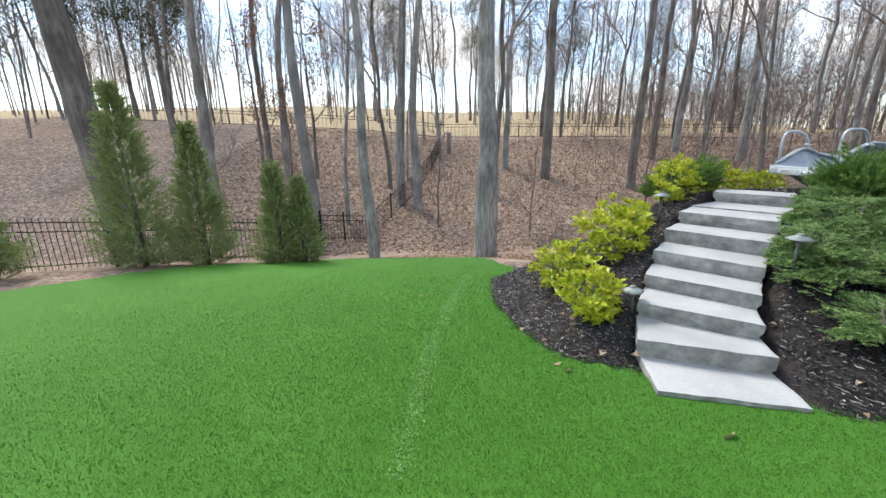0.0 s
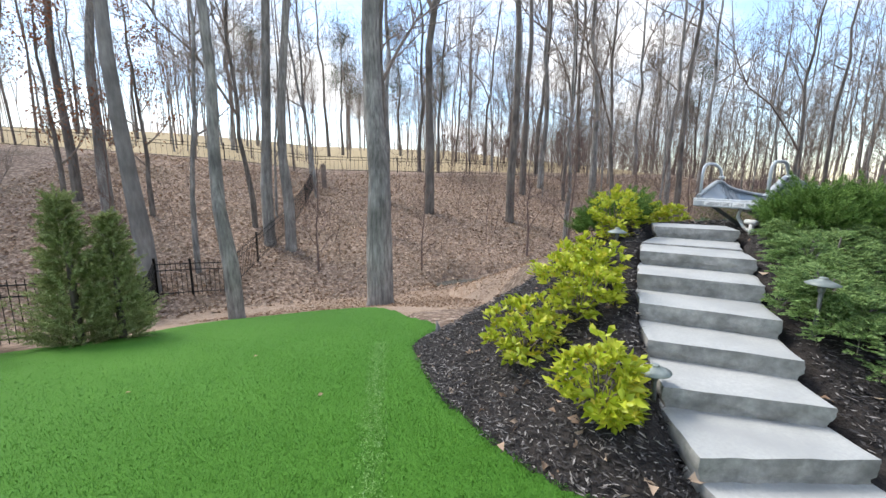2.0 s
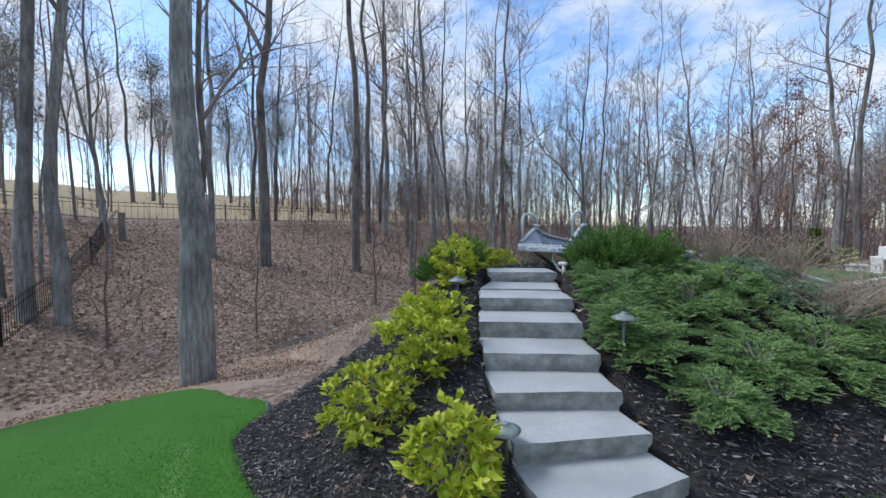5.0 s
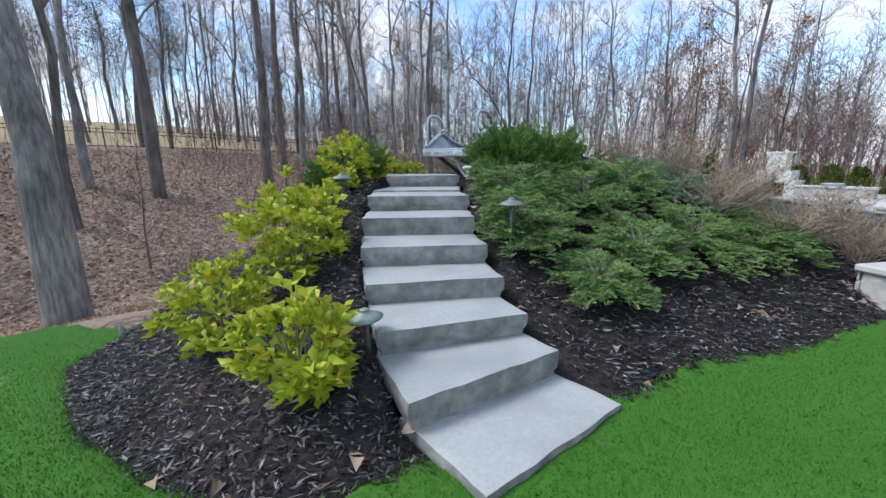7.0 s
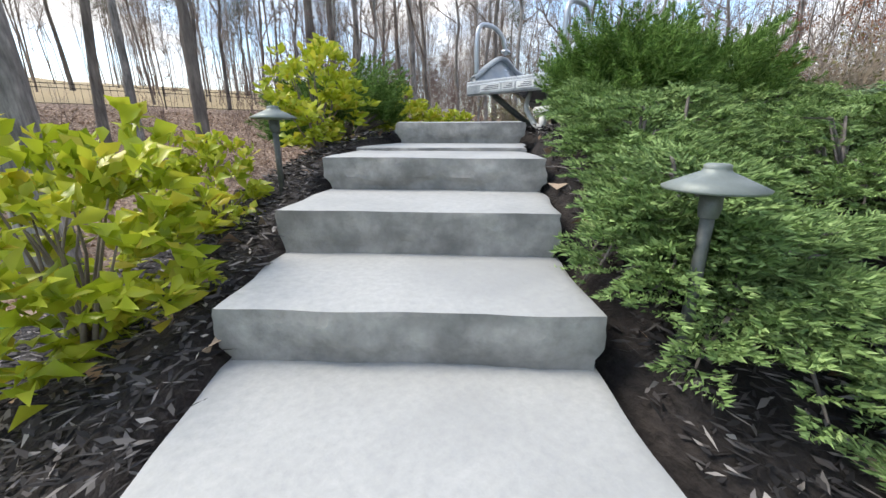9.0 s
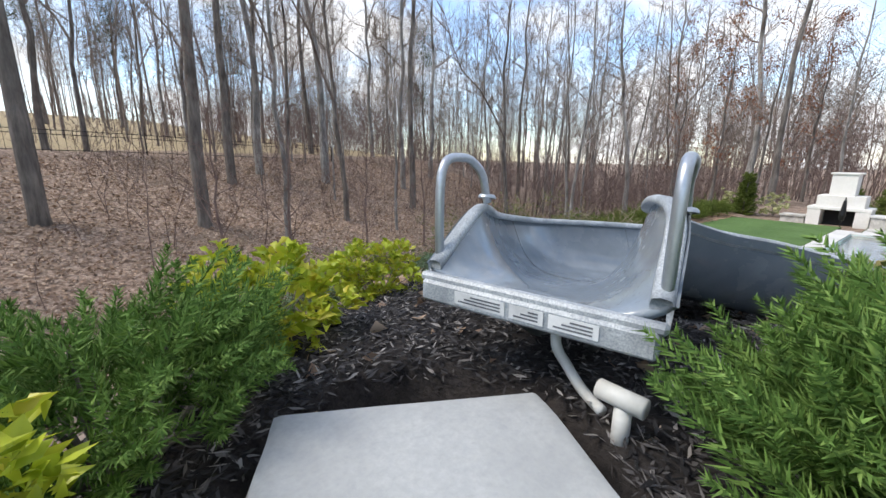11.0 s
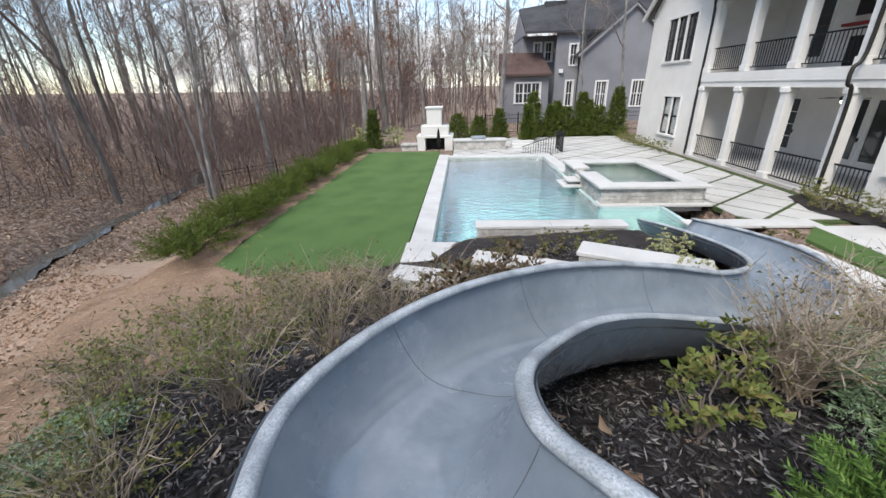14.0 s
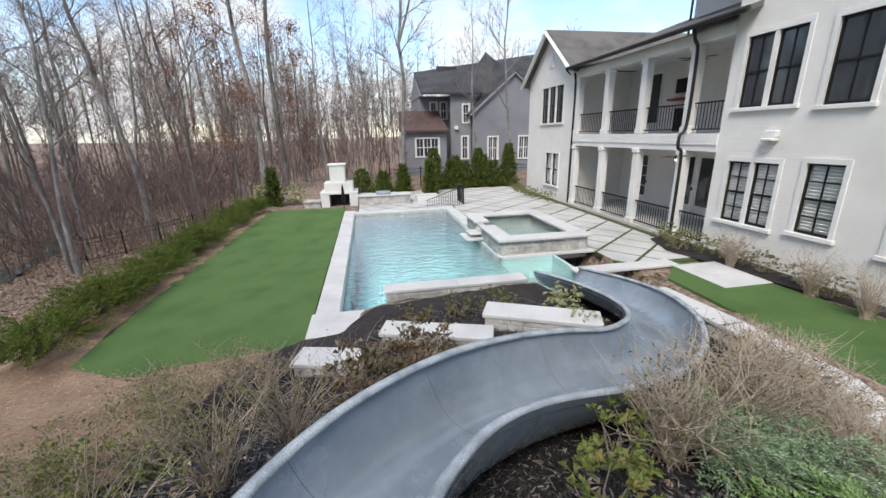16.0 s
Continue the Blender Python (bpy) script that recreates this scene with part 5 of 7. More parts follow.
for nm, path, other, rimz in (("rim", LEFT, RIGHT, RIM_L), ("rim", RIGHT, LEFT, RIM_R)):
    vs, fs = [], []
    prof = [(-0.052, -0.004), (-0.046, 0.014), (-0.02, 0.021), (0.012, 0.016), (0.022, -0.004), (0.018, -0.07), (0.004, -0.075), (0.0, -0.02), (-0.05, -0.02)]
    for i in range(NS):
        d = path[i] - other[i]
        d = d / np.linalg.norm(d)
        for w, z in prof:
            vs.append((path[i][0] + d[0] * w, path[i][1] + d[1] * w, rimz[i] + z))
    m_ = len(prof)
    for i in range(NS - 1):
        for j in range(m_):
            j2 = (j + 1) % m_
            fs.append((i * m_ + j, i * m_ + j2, (i + 1) * m_ + j2, (i + 1) * m_ + j))
    fs += [tuple(range(m_)), tuple(range((NS - 1) * m_, NS * m_))]
    part(nm, (vs, fs), M_RIM, slide, "speckled pale grey rim", True)
for i in (18, 33, 45, 57, 69):
    pts = [Vector(flume_section(i, -0.97 + 1.94 * j / 24)) + Vector((0, 0, 0.003)) for j in range(25)]
    part("seam", tube(pts, 0.0018, 5), M_SEAM, slide, "dark joint between flume sections")
# lip across the entry
part("lip", boxes((5.235, 5.31, 5.44, 6.41, 1.575, 1.672), (5.25, 5.30, 5.42, 6.43, 1.66, 1.70), bevel=0.012), M_RIM, slide, "rounded grey entry lip")
for y0, y1 in ((5.98, 6.22), (5.82, 5.96), (5.62, 5.80)):
    pl = part("sticker", boxes((5.230, 5.233, y0, y1, 1.60, 1.655)), M_STICKER, slide, "pale safety sticker with small print")
    for k in range(3):
        part("print_line", boxes((5.228, 5.2305, y0 + 0.02, y1 - 0.02 - 0.03 * k, 1.611 + 0.014 * k, 1.617 + 0.014 * k)), M_INK, pl)
for y, yi in ((6.40, 6.385), (5.45, 5.465)):
    pts = spline([(5.36, y, 1.76), (5.355, y, 1.95), (5.365, y, 2.13), (5.42, y, 2.205), (5.54, y, 2.215), (5.63, y, 2.195), (5.70, yi, 2.13), (5.745, yi, 2.02), (5.76, yi, 1.985)], 5)
    hr = part("handrail", tube(pts, 0.0215, 12), M_ALU, slide, "bent aluminium grab rail", True)
    part("flange", lathe([(0.0, 0.016), (0.038, 0.014), (0.048, 0.004), (0.05, -0.006)], 18), M_ALU, hr, smooth=True, m=pose(5.757, yi, 2.012, 0, 12, 0))
gz = float(height(5.9, 5.9))
part("leg", tube([(5.42, 6.25, 1.6), (5.75, 6.1, 1.35), (6.05, 6.0, gz - 0.1)], 0.03, 8), M_POLE, slide, "dark diagonal support leg", True)
part("leg", tube([(5.42, 5.6, 1.6), (5.75, 5.75, 1.35), (6.05, 5.9, gz - 0.1)], 0.03, 8), M_POLE, slide, smooth=True)
for i in (30, 46, 60, 74):
    c = (LEFT[i] + RIGHT[i]) / 2
    part("post", tube([(c[0], c[1], float(height(c[0], c[1])) - 0.1), (c[0], c[1], FLOORZ[i] - 0.02)], 0.05, 10), M_POLE, slide, smooth=True)
one = part("water_pipe", tube(spline([(5.5, 5.85, 1.58), (5.42, 5.83, 1.46), (5.44, 5.78, 1.36), (5.4, 5.7, 1.30), (5.32, 5.6, 1.29)], 5), 0.022, 10), M_PVC, slide, "pale curved plumbing pipe under the slide", True)
fit_ = empty("pipe_fitting", pose(5.25, 5.52, float(height(5.25, 5.52))), "pale plastic pipe fitting standing in the mulch", "pipe fitting")
part("riser", tube([(0, 0, -0.05), (0, 0, 0.16)], 0.03, 12), M_PVC, fit_, smooth=True)
part("tee", tube([(-0.02, -0.07, 0.17), (0.02, 0.09, 0.17)], 0.036, 12), M_PVC, fit_, smooth=True)

# ---- small things on the mound ----
spr = empty("driftwood", pose(1.36, 7.25, float(height(1.36, 7.25))), "weathered pale driftwood stump beside the lawn edge", "driftwood")
part("stump", tube([(0, 0, -0.03), (0.01, 0, 0.1), (-0.01, 0.02, 0.2)], [0.05, 0.035, 0.012], 7), M_BARKP, spr, smooth=True)
part("root", tube([(0.02, 0, 0.02), (-0.1, -0.05, 0.03), (-0.22, -0.07, 0.01)], [0.03, 0.02, 0.008], 6), M_BARKP, spr, smooth=True)


# ---- pool terrace (built in the terrace's own axes: x along the pool, y towards the wood) ----
def tboxes(*dims, bevel=0.0):
    """Boxes given as (along0, along1, across0, across1, z0, z1); across runs from the pool lawn towards the house."""
    return boxes(*[(a0, a1, -b1, -b0, z0, z1) for a0, a1, b0, b1, z0, z1 in dims], bevel=bevel)


def setting(name, bm, material, label, category):
    return tagged(part(name, bm, material, m=POOL), label, category, kind="structure")


def thing(name, label, category, group="", m=None):
    return empty(name, POOL if m is None else POOL @ m, label, category, group)


vs = [(-1.6, 3.35, 0.012), (12.2, 3.9, 0.012), (12.2, 0.0, 0.012), (-0.6, 0.0, 0.012), (-0.9, 0.8, 0.012)]
lawn2 = part("pool_lawn", ([(x, y, z) for x, y, z in vs] + [(x, y, -0.12) for x, y, z in vs], [(0, 1, 2, 3, 4)] + [(i, (i + 1) % 5, 5 + (i + 1) % 5, 5 + i) for i in range(5)]), M_TURF2, m=POOL)
tagged(lawn2, "flat green artificial turf strip beside the pool", "lawn", kind="structure")

pool = thing("swimming_pool", "rectangular aqua swimming pool with pale stone coping", "swimming pool")
part("basin", tboxes((0.45, 10.35, 0.5, 4.5, -1.2, -1.1), (0.35, 0.45, 0.4, 6.1, -1.5, -0.02), (10.35, 10.45, 0.4, 4.6, -1.5, -0.02), (0.35, 10.45, 0.40, 0.5, -1.5, -0.02), (2.9, 10.45, 4.5, 4.6, -1.5, -0.02), (2.9, 3.0, 4.5, 6.1, -1.5, -0.02), (0.35, 3.0, 6.0, 6.1, -1.5, -0.02)), M_POOL, pool)
part("inlet_floor", tboxes((0.45, 2.9, 4.5, 6.0, -0.75, -0.65)), M_STONEFACE, pool, "grey stone floor of the slide inlet")
part("tile_band", tboxes((0.452, 10.348, 0.502, 0.51, -0.2, -0.03), (10.338, 10.348, 0.51, 4.5, -0.2, -0.03), (3.0, 10.34, 4.488, 4.498, -0.2, -0.03)), M_STACK, pool, "grey waterline tile")
wob = bmesh.new()
bmesh.ops.create_grid(wob, x_segments=80, y_segments=40, size=1)
for v in wob.verts:
    v.co = Vector((5.4 + v.co.x * 4.94, -2.5 + v.co.y * 1.99, -0.11 + 0.004 * noise.noise((v.co.x * 22, v.co.y * 9, 0))))
water = part("water", wob, M_WATER, pool, "rippled aqua pool water", True)
water.visible_shadow = False
w2 = part("water", tboxes((0.46, 2.9, 4.49, 6.0, -0.12, -0.112)), M_WATER2, pool)
w2.visible_shadow = False
cops = []
def cope(a0, a1, b0, b1, z1=0.03, n=None, along=True, who=pool):
    n = n or max(1, round((a1 - a0 if along else b1 - b0) / 1.2))
    for k in range(n):
        g = 0.004
        if along:
            d = (a0 + (a1 - a0) * k / n + g, a0 + (a1 - a0) * (k + 1) / n - g, b0, b1, z1 - 0.06, z1)
        else:
            d = (a0, a1, b0 + (b1 - b0) * k / n + g, b0 + (b1 - b0) * (k + 1) / n - g, z1 - 0.06, z1)
        part("coping_stone", tboxes(d, bevel=0.008), M_COPING, who)
cope(0.0, 11.1, 0.03, 0.48)
cope(-0.5, 0.42, -0.02, 0.95, 0.05, 1)
cope(10.36, 10.85, 0.48, 4.9, along=False)
cope(7.0, 10.36, 4.52, 4.95)
cope(2.92, 3.35, 4.52, 7.3, 0.02, along=False)
part("fountain_jet", lathe([(0.05, -0.1), (0.035, 0.0), (0.028, 0.12), (0.02, 0.2), (0.0, 0.22)], 8), M_COPING, pool, m=pose(9.9, -4.2, 0))

spa = thing("spa", "raised square stone spa with pale coping and stacked stone sides", "hot tub")
part("wall", tboxes((3.1, 3.3, 4.6, 7.15, -0.2, 0.40), (6.6, 6.8, 4.6, 7.15, -0.2, 0.40), (3.3, 6.6, 4.6, 4.8, -0.2, 0.40), (3.3, 6.6, 6.95, 7.15, -0.2, 0.40)), M_STACK, spa)
rs = random.Random(3)
stone = None
for face in range(2):
    for row in range(5):
        x = 0.0
        ln = 2.55 if face == 0 else 3.7
        while x < ln - 0.02:
            w = min(rs.uniform(0.18, 0.42), ln - x)
            pr = rs.uniform(0.006, 0.028)
            z0 = -0.1 + row * 0.1
            if face == 0:
                d = (3.1 - pr, 3.12, 4.6 + x + 0.004, 4.6 + x + w - 0.004, z0 + 0.004, z0 + 0.096)
            else:
                d = (3.1 + x + 0.004, 3.1 + x + w - 0.004, 4.6 - pr, 4.62, z0 + 0.004, z0 + 0.096)
            part("ledgestone", tboxes(d, bevel=0.006), M_STACK, spa)
            x += w
for d in ((3.0, 3.5, 4.5, 7.25, 0.40, 0.47), (6.4, 6.9, 4.5, 7.25, 0.40, 0.47), (3.5, 6.4, 6.75, 7.25, 0.40, 0.47), (3.5, 4.9, 4.5, 5.0, 0.40, 0.47), (5.5, 6.4, 4.5, 5.0, 0.40, 0.47), (4.9, 5.5, 4.55, 5.0, 0.22, 0.28)):
    part("coping_stone", tboxes(d, bevel=0.01), M_COPING, spa)
part("spillway", tboxes((4.75, 5.65, 4.05, 4.6, 0.02, 0.08), (4.9, 5.5, 4.2, 4.6, 0.16, 0.21), bevel=0.01), M_COPING, spa, "stepped stone spillway")
w3 = part("water", tboxes((3.3, 6.6, 4.8, 6.95, 0.30, 0.308)), M_WATER2, spa, "still spa water")
w3.visible_shadow = False
part("spa_floor", tboxes((3.3, 6.6, 4.8, 6.95, -0.3, -0.2)), M_STONE, spa)
part("drain_grille", tboxes((4.9, 5.15, 5.8, 6.05, -0.196, -0.18)), M_BLACK, spa)

# deck: pale pavers with green turf joints
deck = setting("patio", tboxes((6.95, 17.0, 4.97, 10.15, -0.12, -0.012), (1.6, 6.95, 7.3, 10.15, -0.12, -0.012), (10.87, 17.0, 0.6, 4.97, -0.13, -0.014)), M_JOINT, "pale square pavers divided by dark green turf strips", "patio")

def clip_rect(poly, a0, a1, b0, b1):
    """A convex polygon cut to a rectangle."""
    for axis, lim, sgn in ((0, a0, 1), (0, a1, -1), (1, b0, 1), (1, b1, -1)):
        out = []
        for k in range(len(poly)):
            p, q = poly[k - 1], poly[k]
            dp, dq = sgn * (p[axis] - lim), sgn * (q[axis] - lim)
            if (dp >= 0) != (dq >= 0):
                f = dp / (dp - dq)
                out.append((p[0] + (q[0] - p[0]) * f, p[1] + (q[1] - p[1]) * f))
            if dq >= 0:
                out.append(q)
        poly = out
        if len(poly) < 3:
            return []
    return poly


def paver(poly):
    n = len(poly)
    vs = [(a, -b, 0.006) for a, b in poly] + [(a, -b, -0.05) for a, b in poly]
    part("paver", (vs, [tuple(range(n))] + [(k, n + k, n + (k + 1) % n, (k + 1) % n) for k in range(n)]), M_PAVER, deck)


du, dv = (math.cos(radians(52)), math.sin(radians(52))), (-math.sin(radians(52)), math.cos(radians(52)))
PU, PV, GJ = 0.78, 1.12, 0.045
for iu in range(-6, 30):
    for iv in range(-16, 14):
        c0, c1, d0, d1 = iu * PU + GJ, (iu + 1) * PU - GJ, iv * PV + GJ, (iv + 1) * PV - GJ
        q4 = [(c * du[0] + d * dv[0], c * du[1] + d * dv[1]) for c, d in ((c0, d0), (c1, d0), (c1, d1), (c0, d1))]
        for rect in ((6.95, 16.9, 4.99, 9.85), (1.78, 6.95, 7.32, 9.85), (10.9, 16.9, 0.65, 4.97)):
            pg = clip_rect(q4, *rect)
            if pg and abs(sum(pg[k - 1][0] * pg[k][1] - pg[k][0] * pg[k - 1][1] for k in range(len(pg)))) > 0.03:
                paver(pg)
cope(1.3, 1.75, 5.9, 8.6, 0.03, along=False, who=deck)
cope(-0.2, 1.3, 8.4, 9.6, 0.02, 2, who=deck)
side = part("side_lawn", ([(-7, -7.4, 0.005), (0.6, -7.7, 0.005), (1.6, -8.7, 0.005), (0.4, -9.5, 0.005), (-3, -9.9, 0.005), (-7, -10.2, 0.005)] + [(-7, -7.4, -0.1), (0.6, -7.7, -0.1), (1.6, -8.7, -0.1), (0.4, -9.5, -0.1), (-3, -9.9, -0.1), (-7, -10.2, -0.1)], [(0, 1, 2, 3, 4, 5)] + [(i, (i + 1) % 6, 6 + (i + 1) % 6, 6 + i) for i in range(6)]), M_TURF2, m=POOL)
tagged(side, "green turf patch below the house wall", "lawn", kind="structure")


def stone_wall(name, x0, y0, x1, y1, z0, z1, thick, label, cap=0.07, over=0.04):
    """A low ledgestone wall with a pale cap, from point to point on the plan."""
    d = Vector((x1 - x0, y1 - y0, 0))
    L = d.length
    m = Matrix.Translation((x0, y0, 0)) @ Matrix.Rotation(math.atan2(d.y, d.x), 4, "Z")
    th = empty(name, m, label, "stone wall", "low stone walls")
    part("core", boxes((0.01, L - 0.01, -thick / 2 + 0.02, thick / 2 - 0.02, z0 - 0.3, z1 - cap)), M_STACK, th)
    r = random.Random(int(x0 * 100))
    for sgn in (-1, 1):
        z = z0 - 0.05
        while z < z1 - cap - 0.05:
            hh = min(r.uniform(0.08, 0.13), z1 - cap - z)
            x = 0.0
            while x < L - 0.05:
                w = min(r.uniform(0.2, 0.45), L - x)
                y = sgn * (thick / 2)
                part("ledgestone", boxes((x + 0.004, x + w - 0.004, y - 0.025, y + r.uniform(0.0, 0.02) * sgn + 0.012, z + 0.004, z + hh - 0.004), bevel=0.006), M_STACK, th)
                x += w
            z += hh
    n = max(1, round(L / 1.3))
    for k in range(n):
        part("cap_stone", boxes((L * k / n - (0.04 if k == 0 else 0) + 0.003, L * (k + 1) / n + (0.04 if k == n - 1 else 0) - 0.003, -thick / 2 - over, thick / 2 + over, z1 - cap, z1), bevel=0.012), M_COPING, th)
    return th


def tp(a, b):
    v = POOL @ Vector((a, -b, 0))
    return v.x, v.y


WL = "low pale stone retaining wall with a smooth cap"
stone_wall("planter_wall", *tp(0.70, 1.38), *tp(0.70, 4.25), -0.1, 0.34, 0.30, WL)
stone_wall("terrace_wall", 10.85, 4.5, 9.95, 3.2, 0.1, 0.50, 0.34, WL)
stone_wall("terrace_wall", 10.45, 2.95, 9.35, 1.72, 0.2, 0.62, 0.40, WL)
stone_wall("curved_wall", 9.9, -0.36, 8.5, -0.10, -0.1, 0.46, 0.34, WL)
stone_wall("curved_wall", 8.48, -0.09, 7.2, 0.30, -0.1, 0.46, 0.34, WL)
stone_wall("curved_wall", 7.18, 0.31, 6.15, 1.15, -0.1, 0.46, 0.36, WL)
stone_wall("upper_wall", 10.55, 5.75, 10.1, 5.0, 0.2, 0.55, 0.34, WL)

# ---- outdoor fireplace, counter and rail ----
fire = thing("outdoor_fireplace", "white stepped outdoor fireplace with a tall chimney", "fireplace")
part("base", tboxes((12.9, 14.1, -1.15, -0.75, -0.4, 0.62), (12.9, 14.1, 0.2, 0.6, -0.4, 0.62), (13.5, 14.1, -0.75, 0.2, -0.4, 0.62), (12.9, 13.5, -0.75, 0.2, -0.4, -0.1), bevel=0.012), M_WHITE, fire)
part("lintel", tboxes((12.88, 14.12, -1.17, 0.62, 0.55, 0.66), bevel=0.01), M_TRIM, fire)
part("shoulder", tboxes((12.98, 14.05, -0.95, 0.4, 0.66, 1.10), bevel=0.012), M_WHITE, fire)
part("chimney", tboxes((13.1, 13.95, -0.66, 0.06, 1.10, 1.90), bevel=0.012), M_WHITE, fire)
part("chimney_cap", tboxes((13.05, 14.0, -0.72, 0.12, 1.90, 1.97), bevel=0.01), M_TRIM, fire)
part("firebox", tboxes((13.40, 13.48, -0.72, 0.18, -0.1, 0.5)), M_DARKROOM, fire)
part("wood_box", tboxes((12.95, 13.6, -1.95, -1.2, -0.4, 0.18), (12.9, 13.65, -2.0, -1.18, 0.18, 0.26), bevel=0.01), M_STACK, fire, "low stone side bench")
grill = thing("grill_counter", "white stone outdoor grill counter with a steel lid", "outdoor kitchen")
part("body", tboxes((12.6, 13.3, 0.65, 3.15, -0.4, 0.40), bevel=0.01), M_STACK, grill)
part("worktop", tboxes((12.55, 13.35, 0.6, 3.2, 0.40, 0.47), bevel=0.01), M_COPING, grill)
part("grill_lid", tboxes((12.65, 13.2, 1.5, 2.2, 0.47, 0.60), bevel=0.03), M_ALU, grill, "brushed steel grill lid")
umb = thing("closed_umbrella", "closed dark patio umbrella on a pole", "umbrella")
part("pole", tube([(12.2, 0.05, 0), (12.2, 0.05, 1.1)], 0.02, 8), M_BLACK, umb)
part("canopy", lathe([(0.02, 1.05), (0.05, 0.95), (0.10, 0.45), (0.06, 0.25), (0.0, 0.24)], 10), M_BLACK, umb, m=pose(12.2, 0.05, 0))
rail = thing("stair_rail", "black metal picket railing at the terrace steps", "railing")
for k in range(16):
    b = 3.8 + k * 0.11
    part("baluster", tboxes((11.3, 11.32, b, b + 0.018, 0.0, 0.25 + 0.04 * k)), M_BLACK, rail)
part("top_rail", tube([(11.31, -3.75, 0.28), (11.31, -5.6, 0.9)], 0.02, 6), M_BLACK, rail)
for k in range(14):
    a = 11.3 + k * 0.11
    part("baluster", tboxes((a, a + 0.018, 5.55, 5.57, 0.0, 0.92 - 0.012 * k)), M_BLACK, rail)
part("top_rail", tube([(11.3, -5.56, 0.93), (12.8, -5.56, 0.76)], 0.02, 6), M_BLACK, rail)
bench = thing("stone_steps", "pale stone terrace steps behind the pool", "steps")
for k in range(3):
    part("step", tboxes((12.6 + 0.3 * k, 12.95 + 0.3 * k, 3.5, 4.6, -0.1, 0.10 + 0.1 * k), bevel=0.01), M_COPING, bench)


# ---- white house ----
def wall_holes(a0, a1, z0, z1, b0, b1, holes):
    """A wall along the terrace axis, with real openings."""
    bm = bmesh.new()
    xs = sorted({a0, a1, *[h[0] for h in holes], *[h[1] for h in holes]})
    for x0, x1 in zip(xs, xs[1:]):
        zs = z0
        for h in sorted((h for h in holes if h[0] <= x0 and h[1] >= x1), key=lambda q: q[2]):
            if h[2] > zs:
                box(bm, x0, x1, -b1, -b0, zs, h[2])
            zs = h[3]
        if z1 > zs:
            box(bm, x0, x1, -b1, -b0, zs, z1)
    bmesh.ops.remove_doubles(bm, verts=bm.verts, dist=1e-5)
    return bm


def window(house, a0, a1, z0, z1, b, cols, rows, shutters=False, black=True, trim=None, tri=1):
    """A framed window with sashes, muntins, a sill and, where there are some, inner shutters."""
    t = trim or M_TRIM
    w = part("window", tboxes((a0 - 0.09, a1 + 0.09, b - 0.03, b + 0.02, z1, z1 + 0.11), (a0 - 0.09, a0, b - 0.03, b + 0.02, z0, z1), (a1, a1 + 0.09, b - 0.03, b + 0.02, z0, z1)), t, house, "white painted window surround")
    part("sill", tboxes((a0 - 0.13, a1 + 0.13, b - 0.08, b + 0.02, z0 - 0.09, z0), bevel=0.008), t, w)
    fr = M_BLACK if black else t
    for k in range(tri):
        p0, p1 = a0 + (a1 - a0) * k / tri, a0 + (a1 - a0) * (k + 1) / tri
        g0, g1 = p0 + (0.05 if k else 0.0), p1 - (0.05 if k < tri - 1 else 0.0)
        if k:
            part("mullion", tboxes((p0 - 0.05, p0 + 0.05, b - 0.02, b + 0.06, z0, z1)), t, w)
        part("sash", tboxes((g0, g0 + 0.045, b + 0.04, b + 0.08, z0, z1), (g1 - 0.045, g1, b + 0.04, b + 0.08, z0, z1), (g0 + 0.045, g1 - 0.045, b + 0.04, b + 0.08, z0, z0 + 0.06), (g0 + 0.045, g1 - 0.045, b + 0.04, b + 0.08, z1 - 0.05, z1), (g0 + 0.045, g1 - 0.045, b + 0.035, b + 0.085, (z0 + z1) / 2 - 0.025, (z0 + z1) / 2 + 0.025)), fr, w, "black window sash" if black else "white window sash")
        bars = []
        for i in range(1, cols):
            x = g0 + (g1 - g0) * i / cols
            bars.append((x - 0.011, x + 0.011, b + 0.045, b + 0.075, z0 + 0.06, z1 - 0.05))
        for j in range(1, rows):
            if abs(j / rows - 0.5) > 0.05:
                z = z0 + (z1 - z0) * j / rows
                bars.append((g0 + 0.045, g1 - 0.045, b + 0.046, b + 0.074, z - 0.011, z + 0.011))
        for d in bars:
            part("muntin", tboxes(d), fr, w)
        part("pane", tboxes((g0 + 0.04, g1 - 0.04, b + 0.066, b + 0.07, z0 + 0.05, z1 - 0.04)), M_GLASS if not shutters else M_CLEAR, w).visible_shadow = not shutters
        if shutters:
            # near-black sheet: the unlit room behind the slats, put into the colour
            part("painted_room_dark", tboxes((g0, g1, b + 0.24, b + 0.26, z0, z1)), M_DARKROOM, w)
            z = z0 + 0.08
            while z < z1 - 0.06:
                sl = part("slat", tboxes((g0 + 0.05, g1 - 0.05, -0.045, 0.045, -0.006, 0.006)), M_SLAT, w, m=Matrix.Translation((0, -(b + 0.115), z)) @ Matrix.Rotation(radians(52), 4, "X"))
                z += 0.075
    return w


M_CLEAR, n_, l_, b_ = mat("clear_window_glass", 0.03, 0, 0.6)
b_.inputs["Base Color"].default_value = (0.9, 0.93, 0.95, 1)
b_.inputs["Transmission Weight"].default_value = 1.0
b_.inputs["IOR"].default_value = 1.05
